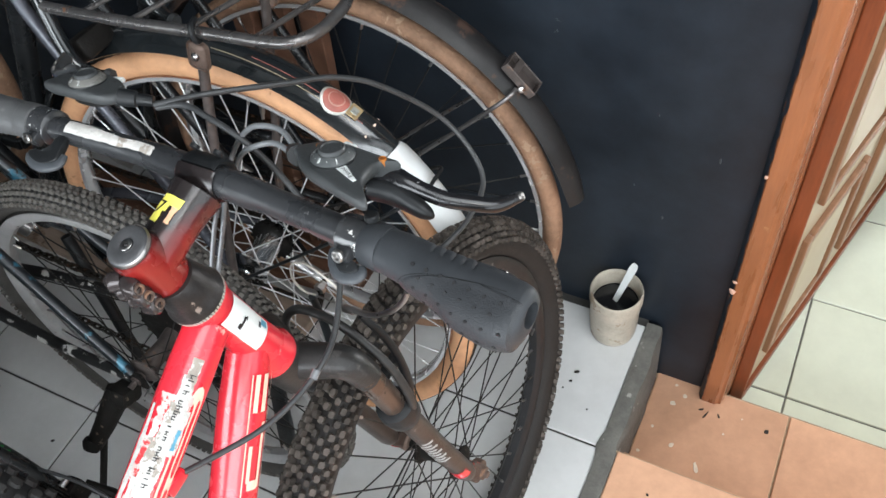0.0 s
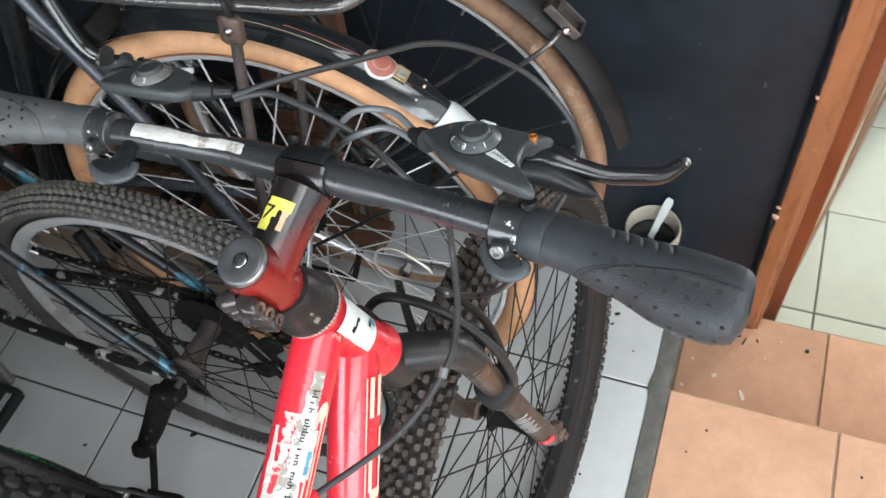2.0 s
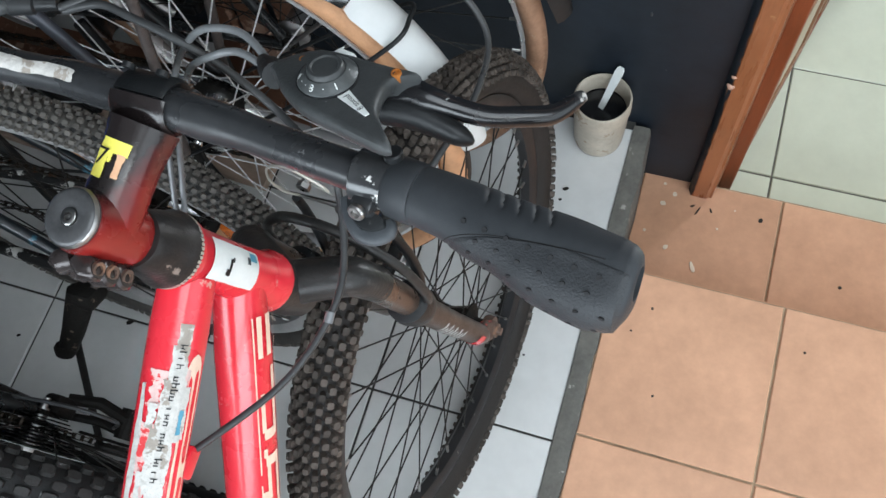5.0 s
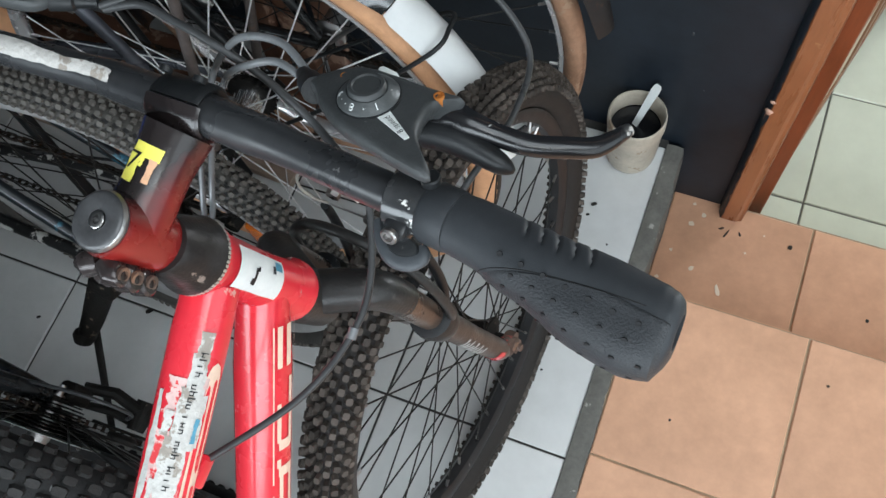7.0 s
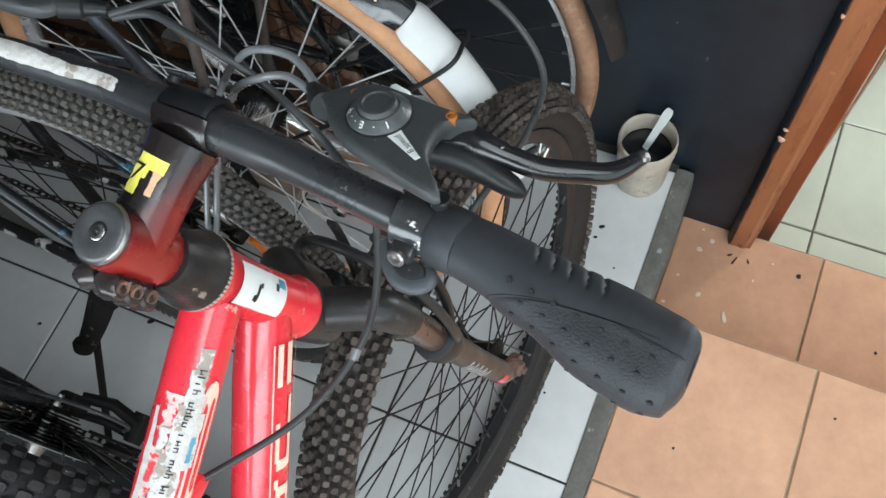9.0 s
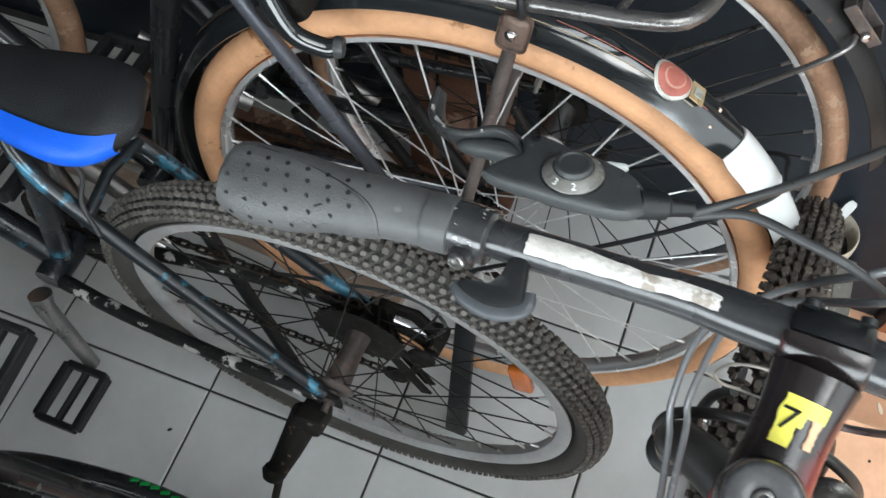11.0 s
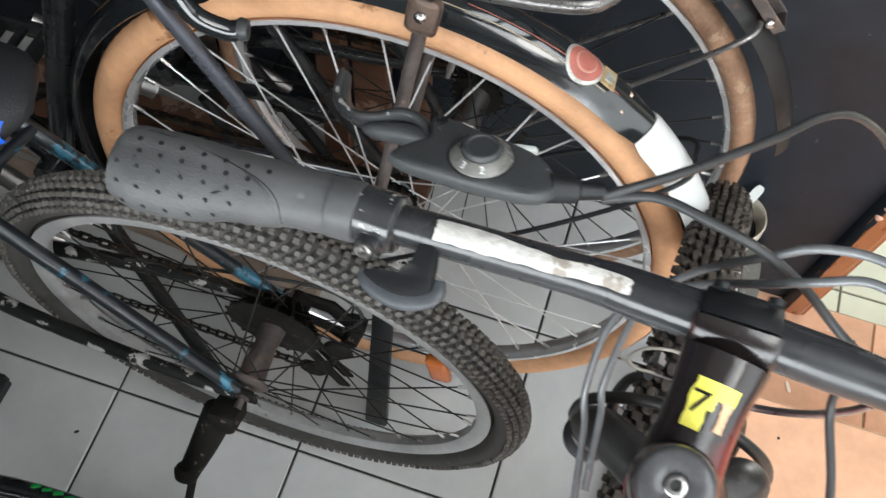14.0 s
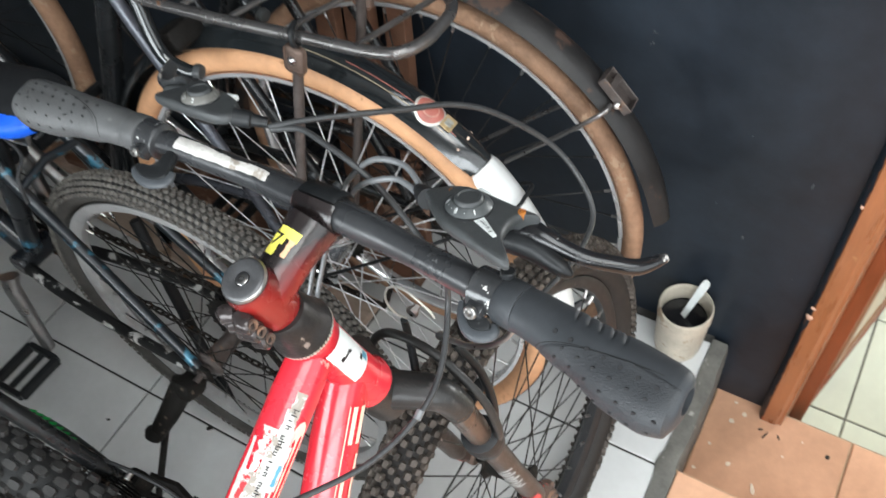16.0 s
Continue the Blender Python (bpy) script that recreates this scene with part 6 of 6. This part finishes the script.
bm = patch(bmesh.new(), TT0, TT1, .0192, 100, 114, .07, .175, RT, .0006, .45, 5, 60, 7.0, rend=.0165)
part("sticker_edge", bm, M_WHITE, frame_red, "thin torn white sticker edge")
rnd = random.Random(21)
s_ = .042
for word in (4, 4, 3, 3, 4):
    for i in range(word):
        w_ = rnd.uniform(.0007, .0010)
        a_ = 40 + 170 * (s_ - .042)
        tall_ = rnd.choice((0, 0, 0, 5))
        bm = bmesh.new()
        # a stem, and for most marks a second stem with a short bar between
        patch(bm, TT0, TT1, .0192, a_ - tall_, a_ + 8.5, s_, s_ + w_, RT, .0016, .08, 4, 3, s_ * 900, rend=.0165)
        if rnd.random() < .75:
            patch(bm, TT0, TT1, .0192, a_ + .3, a_ + 8.2, s_ + .0024, s_ + .0024 + w_ * .8, RT, .0016, .08, 4, 3, s_ * 700, rend=.0165)
            k_ = rnd.choice((.3, 3.6, 6.6))
            patch(bm, TT0, TT1, .0192, a_ + k_, a_ + k_ + 2.0, s_ + w_ * .9, s_ + .0025, RT, .0016, .05, 3, 3, s_ * 500, rend=.0165)
        part("sticker_print", bm, M_INK, tsk, "black print as plain bars")
        s_ += .0042
    s_ += .0036
bm = patch(bmesh.new(), TT0, TT1, .0192, 24, 32, .084, .100, RT, .0016, .4, 5, 14, 9.0, rend=.0165)
part("blue_print", bm, M_BLUEST, tsk, "blue printed patch")
for i, (a0, a1, s0, s1) in enumerate(((62, 92, .060, .084), (70, 104, .094, .128), (78, 96, .118, .150), (56, 74, .150, .176), (84, 108, .170, .190), (20, 34, .058, .072), (74, 86, .190, .206))):
    bm = patch(bmesh.new(), TT0, TT1, .0192, a0, a1, s0, s1, RT, .0004 + .00005 * i, .42, 8, 24, i * 2.3 + 40, rend=.0165)
    part("paint_scrape", bm, M_SCRAPE, frame_red, "pale pink scrape in the red paint")
# outlined decals on top and down tube, as plain shapes
def rounded(v):
    """Half-round ends for a long decal."""
    k = math.sqrt(max(0.0, 1 - (max(0.0, .10 - v, v - .90) / .10) ** 2))
    return .5 - .5 * k, .5 + .5 * k


bm = bmesh.new()
for a0, a1, s0, s1 in ((-10, 27, .048, .196), (-10, 27, .202, .30)):
    patch(bm, TT0, TT1, .0192, a0, a1, s0, s1, RT, .0005, .05, 10, 60, a0 + s0, rend=.0165, shape=rounded)
decal = part("tube_decal", bm, M_CREAM, frame_red, "worn cream outline decal on the top tube")
bm = bmesh.new()
for a0, a1, s0, s1 in ((-3, 7, .058, .120), (12, 21, .062, .150), (-3, 21, .158, .166), (-4, 6, .128, .152), (-2, 8, .172, .188), (13, 21, .172, .188), (2, 18, .214, .244), (0, 20, .256, .288)):
    bm = patch(bmesh.new(), TT0, TT1, .0192, a0, a1, s0, s1, RT, .0008, .10, 8, 30, a0 + s0, rend=.0165, shape=rounded)
    part("decal_cutout", bm, M_RED, decal, "red showing inside the decal")
bm = bmesh.new()
for a0, a1, s0, s1 in ((35, 38, .020, .155), (-25, -22, .020, .40), (18, 29, .020, .054), (-5, 8, .020, .054), (35, 38, .165, .40),
                       (20, 29, .084, .118), (-10, 0, .064, .124), (-4, 25, .116, .125), (20, 29, .133, .141), (-10, 25, .140, .149), (-10, -1, .149, .190), (14, 23, .149, .172), (14, 38, .172, .180),
                       (20, 29, .200, .245), (-10, 0, .200, .245), (-4, 25, .218, .226), (20, 29, .258, .31), (-10, 29, .258, .266), (-10, 0, .31, .35), (-10, 29, .302, .31)):
    patch(bm, DT0, DT1, .0217, a0, a1, s0, s1, RT, .0008, .02, 4, 20, a0, rend=.0200)
part("tube_decal", bm, M_CREAM, frame_red, "cream block decal on the down tube")
# cable stop under the top tube
cs = TT0.lerp(TT1, .215) - BZ * .014 - BY * .014
bm = bmesh.new()
block(bm, frame_m(cs, BX, BY, BZ), (.022, .010, .012), .003)
part("cable_stop", bm, M_RED, frame_red)

# cables
CABLE_TOP, CABLE_TURN, CABLE_FERRULE = Vector((-.152, -.562, .868)), Vector((-.1365, -.605, .840)), Vector((-.135, -.645, .8297))


def cable(pts, r=.0026, material=None, label="black cable housing"):
    return part("cable", tubes((curve_pts(pts, 8), r), n=10), material or M_CABLE, red, label)


sr = bar(.050, -.152 + .080, .013)
cl0 = bar(.0525, .176 - .100, .014)
cable([cl0, bar(.078, .045, .004), bar(.119, .009, -.025), bar(.150, -.014, -.050), bar(.171, -.036, -.085), bar(.188, -.066, -.150), bar(.165, -.102, -.190), bar(.115, -.112, -.185), A(-.045, -.110, .492), A(-.064, -.101, .475)], .0025, None, "long looping brake cable housing")
# the gear cable crosses before the stem, dives under the bar and swings back to the top tube
cable([cl0 + ST * -.004, bar(.0610, .052, .010), bar(.0573, .026, .010), bar(.0530, .000, .004), bar(.0480, -.024, -.016), bar(.0370, -.050, -.040), bar(.0200, -.080, -.050), CABLE_TOP, CABLE_TURN, CABLE_FERRULE, A(-.225, -.068, .478), cs + BX * .006], .0025)
bm = sweep(bmesh.new(), [CABLE_FERRULE.lerp(CABLE_TURN, k) for k in (-.10, -.09, .09, .10)], [.0022, .0034, .0034, .0022], 12)
part("ferrule", bm, M_CABLE_G, red, "ribbed grey cable ferrule")
cable([sr, bar(.0612, -.050, .013), bar(.0600, -.024, .010), bar(.0530, -.004, -.004), bar(.0450, .022, -.034), bar(.0330, .040, -.062), bar(.0164, .0483, -.0874), bar(-.0175, .053, -.1187), bar(-.0355, .049, -.126), bar(-.080, .044, -.138)], .0023, M_CABLE_G, "grey cable housing")
cable([sr + ST * -.005 - AH * .004, bar(.0520, -.048, .008), bar(.0460, -.026, .003), bar(.0420, -.006, -.012), bar(.0400, .020, -.044), bar(.0300, .048, -.072), bar(.0100, .0600, -.0950), bar(-.0240, .062, -.124), bar(-.0460, .056, -.134), bar(-.090, .048, -.146)], .0023, M_CABLE_G, "grey cable housing")

# ---- the blue and black mountain bike ----
def mtb_front(e, m):
    make_wheel("front_wheel", e, m, 0.333, 0.048, 0.284, M_TYRE, M_RIM_DULL, M_SPOKE_D, DOT_ROWS, 180, M_KNOB, hub_w=.10)


blue = rear_bike("mountain_bike", "black and blue mountain bike with dusty knobbly tyre and peg stand", WHEELB, M_BLUEFRAME, M_BLUE, tall=.359, cluster=.301, post=.022, saddle=(M_SADDLE, M_SADBLUE), crank_a=-98, cs_m=M_CHIPPED, front=mtb_front, rise=-.002, saddle_x=.278, cog=.06)
make_wheel("rear_wheel", blue, WHEELB, 0.324, 0.043, 0.2820, M_TYRE, M_RIM_DULL, M_SPOKE_D, DOT_ROWS, 180, M_KNOB, hub_w=.135, drum=.017, hub_m=M_STRUT, single=(0, M_KNOB_P))
bm = bmesh.new()
block(bm, Matrix.Translation((-.214, .0025, .118)) @ Matrix.Rotation(radians(10), 4, 'Y'), (.024, .012, .050), .005, 3)
part("spoke_reflector", bm, M_AMBER, blue, "amber spoke reflector", m=WHEELB)
bm = bmesh.new()
block(bm, WHEELB @ Matrix.Translation((.012, .085, -.012)) @ Matrix.Rotation(radians(25), 4, 'X'), (.036, .042, .030), .008)
sweep(bm, loop(WHEELB, [(.02, .085, -.01), (.035, .125, -.055), (.045, .150, -.080)]), [.020, .016, .013], 12)
lathe(bm, [(0, 0), (.014, .0), (.016, .006), (.012, .016), (0, .018)], at=WHEELB @ Vector((.046, .146, -.074)), d=WHEELB.to_3x3() @ Vector((.1, .75, -.6)), n=16)
part("stand_bracket", bm, M_GREASE, blue, "chunky black stand bracket at the axle")
part("stand_leg", tubes(([WHEELB @ Vector((.036, .11, -.03)), Vector((-.700, -.750, .006))], .0055), n=10), M_GREASE, blue, "thin black stand leg")
part("stay_bridge", tubes((loop(WHEELB, [(.222, .048, .272), (.226, .0, .280), (.222, -.048, .272)]), .0062), n=10), M_BLUE, blue, "blue bridge between the seat stays")
part("brake_cable", tubes((curve_pts(loop(WHEELB, [(.300, .022, .345), (.262, .016, .318), (.236, .020, .300), (.226, .044, .285), (.205, .060, .262)]), 6), .0026), n=8), M_CABLE, blue, "black rear brake cable")

# ---- the tan-walled city bike on its centre stand ----
def city_front(e, m):
    make_wheel("front_wheel", e, m, 0.352, 0.036, 0.317, M_TAN, M_RIM_AL, M_SPOKE, None, 0, None, M_TREAD, hub_w=.10)


city = rear_bike("city_bicycle", "black city bicycle with tan-walled tyres, steel rack and white mudguard tail", WHEELC, M_BLACKFRAME, M_GREYTUBE, tall=.46, base=1.10, crank_a=60, gear=False, front=city_front, cog=.034, saddle_x=.30, drop=.05, wide=.058, cluster=.26, far_m=M_BLACKFRAME)
make_wheel("rear_wheel", city, WHEELC, 0.3525, 0.038, 0.315, M_TAN, M_RIM_AL, M_SPOKE, None, 0, None, M_TREAD, rim_deep=.009, hub_w=.12, serrated=True, drum=.024, flange=.034, hub_m=M_CHROME)
GC = .380
mudguard("mudguard", city, WHEELC, GC, .054, -112, 42, M_GUARD, "glossy black mudguard", n=90, depth=.019)
mudguard("mudguard_tail", city, WHEELC, GC + .001, .055, 42.2, 80, M_GUARDW, "white mudguard tail", depth=.019)
arc_strip("pinstripe", city, WHEELC, GC, .0140, .0147, 4, 33, M_PINSTRIPE, w=.054, depth=.019)
arc_strip("pinstripe", city, WHEELC, GC, .0088, .0095, 12, 35, M_REDREF, w=.054, depth=.019)
arc_strip("pinstripe", city, WHEELC, GC, -.018, .018, 36.6, 37.0, M_CREAM, w=.054, depth=.019)
arc_strip("pinstripe", city, WHEELC, GC, -.0147, -.0140, 4, 33, M_PINSTRIPE, w=.054, depth=.019)


def on_guard(ang, y, lift):
    a = radians(ang)
    r = GC - .019 * (y / .027) ** 2 + lift
    return WHEELC @ Vector((-r * math.sin(a), y, r * math.cos(a))), WHEELC.to_3x3() @ Vector((-math.sin(a), 0, math.cos(a))), WHEELC.to_3x3() @ Vector((-math.cos(a), 0, -math.sin(a))), WHEELC.to_3x3() @ Vector((0, 1, 0))


o, nr, tg, sd = on_guard(28.8, .004, .0010)
for rr, lf, mt, lb in ((.0200, 0, M_SILVERST, "silver rim of the crest"), (.0170, .0006, M_REDREF, "red field of the crest"), (.0108, .0011, M_FADED, "faded ring of the crest"), (.0092, .0015, M_REDREF, "red middle of the crest")):
    bm = lathe(bmesh.new(), [(0, .0004), (rr * .98, .0002), (rr, -.0006)], at=(0, 0, 0), n=28)
    for v in bm.verts:
        # follow the curve of the mudguard
        v.co = Vector((v.co.x * .82, v.co.y, v.co.z - 26.06 * ((v.co.x * .82 + .004) ** 2 - .004 ** 2) - .5 * v.co.y ** 2 / .38))
    bmesh.ops.transform(bm, matrix=frame_m(o + nr * lf, sd, tg, nr), verts=bm.verts)
    part("crest", bm, mt, city, lb)
o, nr, tg, sd = on_guard(32.6, .004, .0022)
bm = bmesh.new()
block(bm, frame_m(o - nr * .0012, sd, tg, nr), (.020, .015, .0016), .0006)
part("crest_plate", bm, M_GOLD, city, "gold plate under the crest", smooth=False)
bm = bmesh.new()
block(bm, frame_m(o, sd, tg, nr), (.010, .009, .0012), .0004)
part("crest_plate_mark", bm, M_SILVERST, city, "pale mark", smooth=False)
# wire stay round the tail
part("mudguard_stay", tubes((curve_pts(loop(WHEELC, [(0, .062, 0), (-.19, .048, .150), (-.288, .0295, .233), (-.3015, .0, .2445), (-.288, -.0295, .233), (-.19, -.048, .150), (0, -.062, 0)]), 8), .0026), n=8), M_BLACK, city, "thin wire mudguard stay")
# rack
rk = bmesh.new()
sweep(rk, curve_pts(loop(WHEELC, [(.17, .062, .418), (.05, .064, .424), (-.08, .064, .434), (-.145, .064, .439), (-.178, .056, .441), (-.194, .030, .442), (-.196, 0, .442), (-.194, -.030, .442), (-.178, -.056, .441), (-.145, -.064, .439), (-.08, -.064, .434), (.05, -.064, .424), (.17, -.062, .418)]), 8), .0068, 12)
rack = part("rack", rk, M_RACK, city, "dull bent-tube carrier rack")
for x in (.10, .03, -.045, -.13):
    part("rack_rod", tubes((loop(WHEELC, [(x, .060, .430 - x * .05), (x - .035, -.060, .432 - x * .05)]), .0034), n=8), M_RACK, rack)
for sg in (1, -1):
    part("rack_strut", tubes((loop(WHEELC, [(.004, sg * .066, .008), (-.030, sg * .068, .22), (-.058, sg * .066, .405)]), [.0066, .0062, .0062]), n=12), M_STRUT, rack, "rust-brown rack strut")
    bm = bmesh.new()
    block(bm, WHEELC @ Matrix.Translation((-.058, sg * .070, .406)) @ Matrix.Rotation(radians(-8), 4, 'Y'), (.026, .008, .036), .007, 3)
    pl = part("rack_plate", bm, M_RUSTY, rack, "rounded rusty clamp plate")
    bm = lathe(bmesh.new(), [(0, .004), (.003, .0035), (.0052, .001), (.0052, -.002)], at=WHEELC @ Vector((-.057, sg * .0745, .407)), d=WHEELC.to_3x3() @ Vector((0, sg, 0)), n=14)
    part("rivet", bm, M_STEEL, rack, "pale rivet head")
    part("rack_clip", tubes((curve_pts(loop(WHEELC, [(-.062, sg * .058, .424), (-.064, sg * .074, .428), (-.062, sg * .074, .444), (-.058, sg * .060, .446)]), 5), .0035), n=8), M_BLACK, rack)
# curved bracket at the front of the rack
for sg in (1, -1):
    bm = tubes((curve_pts(loop(WHEELC, [(.205, sg * .03, .47), (.175, sg * .055, .430), (.155, sg * .068, .385), (.135, sg * .074, .352), (.110, sg * .070, .338), (.098, sg * .066, .338)]), 6), [.0095, .0095, .0095, .0090, .0090, .0085]), n=14)
    part("stay_hook", bm, M_GUARD, city, "black curved stay hook")
    bm = lathe(bmesh.new(), [(0, 0), (.0095, 0), (.0100, .003), (.0085, .008), (0, .009)], at=WHEELC @ Vector((.100, sg * .066, .338)), d=WHEELC.to_3x3() @ Vector((-1, -.2 * sg, 0)), n=16)
    part("end_cap", bm, M_GREYPL, city, "grey plastic end cap")
bm = bmesh.new()
block(bm, WHEELC @ Matrix.Translation((.155, .030, .350)) @ Matrix.Rotation(radians(30), 4, 'Y'), (.05, .055, .030), .007)
part("brake_caliper", bm, M_GREASE, city, "dark rear brake body")
# valve
part("valve", tubes((loop(WHEELC, [(-.070, .0, .300), (-.0665, .0, .279)]), .0034), (loop(WHEELC, [(-.0665, 0, .279), (-.065, 0, .270)]), .0022), n=10), M_STEEL, city)
# centre stand
for sg in (1, -1):
    a = WHEELC @ Vector((.36, sg * .05, -.05))
    b = WHEELC @ Vector((.22, sg * .11, -.40))
    part("centre_stand_leg", tubes(([a, Vector((b.x, b.y, .012))], .010), n=12), M_BLACK, city, "black centre stand leg")
bm = bmesh.new()
sa, sb = Vector((-0.497, -0.398, 0.33)), Vector((-0.500, -0.462, 0.004))
x, y, d = basis(sa - sb, (1, 0, 0))
block(bm, frame_m((sa + sb) / 2, x, y, d), (.036, .012, (sa - sb).length), .005, 2, .78)
part("prop_stand", bm, M_BLACK, city, "flat black prop stand")

# ---- the far bicycle by the wall ----
def old_front(e, m):
    make_wheel("front_wheel", e, m, 0.352, 0.040, 0.317, M_TAN_OLD, M_RIM_DULL, M_SPOKE_D, None, 0, None, M_TAN_OLD, hub_w=.10)


old = rear_bike("old_bicycle", "old black bicycle with worn tan tyres and dusty mudguard", WHEELD, M_BLACKFRAME, M_BLACKFRAME, tall=.46, base=1.10, crank_a=40, gear=False, front=old_front, cog=.034, saddle_x=.30, drop=.05, wide=.058, cluster=.26)
make_wheel("rear_wheel", old, WHEELD, 0.3485, 0.029, 0.3225, M_TAN_OLD, M_RIM_AL, M_SPOKE_D, None, 0, None, M_TAN_OLD, rim_deep=.009, hub_w=.12, serrated=True, drum=.020)
GD = .388
mudguard("mudguard", old, WHEELD, GD, .054, -110, 77, M_GUARD_D, "dusty dark mudguard", n=90, depth=.014)
part("mudguard_stay", tubes((curve_pts(loop(WHEELD, [(0, .064, 0), (-.13, .055, .125), (-.262, .040, .250), (-.282, .020, .268)]), 6), .0032), n=8), M_RACK, old, "rusty mudguard stay")
part("mudguard_stay", tubes((curve_pts(loop(WHEELD, [(0, -.064, 0), (-.13, -.055, .125), (-.262, -.040, .250), (-.282, -.020, .268)]), 6), .0032), n=8), M_RACK, old)
bm = bmesh.new()
for (c0, sz) in (((0, 0, -.001), (.052, .026, .002)), ((.0265, 0, .004), (.0022, .028, .013)), ((-.0265, 0, .004), (.0022, .028, .013)), ((0, .0130, .004), (.053, .0022, .013)), ((0, -.0130, .004), (.053, .0022, .013)), ((.012, 0, .0095), (.010, .026, .0016))):
    a = radians(45.5)
    block(bm, WHEELD @ Matrix.Rotation(-a, 4, 'Y') @ Matrix.Translation(Vector((0, .004, GD + .006)) + Vector(c0)), sz, .001)
part("reflector_bracket", bm, M_STRUT, old, "empty grey-brown reflector bracket", smooth=False)
bm = lathe(bmesh.new(), [(0, .003), (.004, .002), (.005, 0)], at=WHEELD @ (Matrix.Rotation(-radians(47), 4, 'Y') @ Vector((0, .022, GD + .009))), d=WHEELD.to_3x3() @ (Matrix.Rotation(-radians(47), 3, 'Y') @ Vector((0, .9, .4))), n=12)
part("rivet", bm, M_STEEL, old)
for sg in (1, -1):
    a = WHEELD @ Vector((.36, sg * .05, -.05))
    b = WHEELD @ Vector((.22, sg * .09, -.40))
    part("centre_stand_leg", tubes(([a, Vector((b.x, b.y, .012))], .010), n=12), M_BLACK, old)

# ---- the black and green mountain bike in front ----
def big_front(e, m):
    make_wheel("front_wheel", e, m, 0.366, 0.054, 0.311, M_TYRE_B, M_RIM_BLACK, M_SPOKE_D, BIG_ROWS, 105, M_KNOB_B, hub_w=.10)


green = rear_bike("mountain_bike", "black mountain bike with green marks and knobbly tyre", WHEELE, M_BLACKFRAME, M_BLACKFRAME, tall=.42, front=big_front, crank_a=-60, cog=.062, stay_r=.0120, bow=.016)
make_wheel("rear_wheel", green, WHEELE, 0.366, 0.054, 0.311, M_TYRE_B, M_RIM_BLACK, M_SPOKE_D, BIG_ROWS, 105, M_KNOB_B, hub_w=.135)
bm = lathe(bmesh.new(), [(.020, -.0215), (.072, -.0195), (.074, -.0205), (.072, -.0210), (.020, -.0230)], d=(0, 1, 0), n=40)
part("spoke_guard", bm, M_CLOUDY, green, "cloudy plastic spoke guard", m=WHEELE)
for i in range(7):
    bm = bmesh.new()
    x = .098 + .013 * i
    block(bm, WHEELE @ Matrix.Translation((x, -.0660 - .016 * min(1, x / .15), .0068 + .010 * min(1, x / .15))) @ Matrix.Rotation(radians(35), 4, 'X') @ Matrix.Rotation(radians(25), 4, 'Z'), (.010, .0045, .0015), .0004)
    part("green_mark", bm, M_GREEN, green, "green chevron on the stay", smooth=False)

# ---- planks on the floor behind the wheels ----
def plank(x0, y0, z0, x1, y1, z1, w, th, material, label, tip=0.0):
    a, b = Vector((x0, y0, z0)), Vector((x1, y1, z1))
    d = (b - a).normalized()
    x, y, d = basis(d, (0, math.sin(radians(tip)), math.cos(radians(tip))))
    bm = bmesh.new()
    block(bm, frame_m((a + b) / 2, x, y, d), (th, w, (b - a).length), .002)
    c = a.lerp(b, .5)
    ob = part("plank", bm, material, None, label, smooth=False)
    return tagged(ob, category="plank", group="planks under the bicycles")


plank(-1.5, -.150, .011, -.60, -.215, .011, .075, .020, M_PLANK_P, "pale raw plank lying on the white tiles")
plank(-1.5, -.060, .013, -.55, -.085, .013, .090, .024, M_PLANK, "dusty brown plank lying on the white tiles")
plank(-1.45, -.150, .035, -.62, -.120, .035, .060, .022, M_PLANK, "dusty brown plank lying on other planks")
plank(-1.4, -.235, .011, -.66, -.285, .011, .045, .020, M_PLANK_P, "narrow pale plank lying on the white tiles")
for x, w in ((-.72, .050), (-.655, .060), (-.585, .045)):
    ob = plank(x, -.035, .012, x + .01, .018, .98, w, .018, M_PLANK, "brown board leaning upright on the wall", 0)

# tiles, last
X_W = [-2.5 + .1, -2.1, -1.8, -1.5, -1.2, -.9, -.6, -.3, 0.0]
Y_W = [-2.64, -2.34, -2.04, -1.74, -1.44, -1.14, -.84, -.54, -.24, WALL_Y - .006]
lay_tiles(platform, X_W, Y_W, 0.0, M_TILE)
lay_tiles(landing, [.029, .300, .600, .900, 1.2, 1.5, 1.8, 2.1], [-2.62, -2.32, -2.02, -1.72, -1.42, -1.12, -.819, -.519, -.232], 0.0, M_TERRA)
lay_tiles(step, [.034, .298, .598, .898, 1.198, 1.498, 1.798, 2.098], [-.226, .048], -0.18, M_TERRA)
lay_tiles(room_floor, [-.905, -.605, -.305, -.005, .295, .595, .895, 1.195, 1.495, 1.795, 2.095, 2.395], [.052, .195, .478, .765, 1.06, 1.35, 1.65, 1.95, 2.25, 2.55, 2.85], -0.36, M_GREENT)
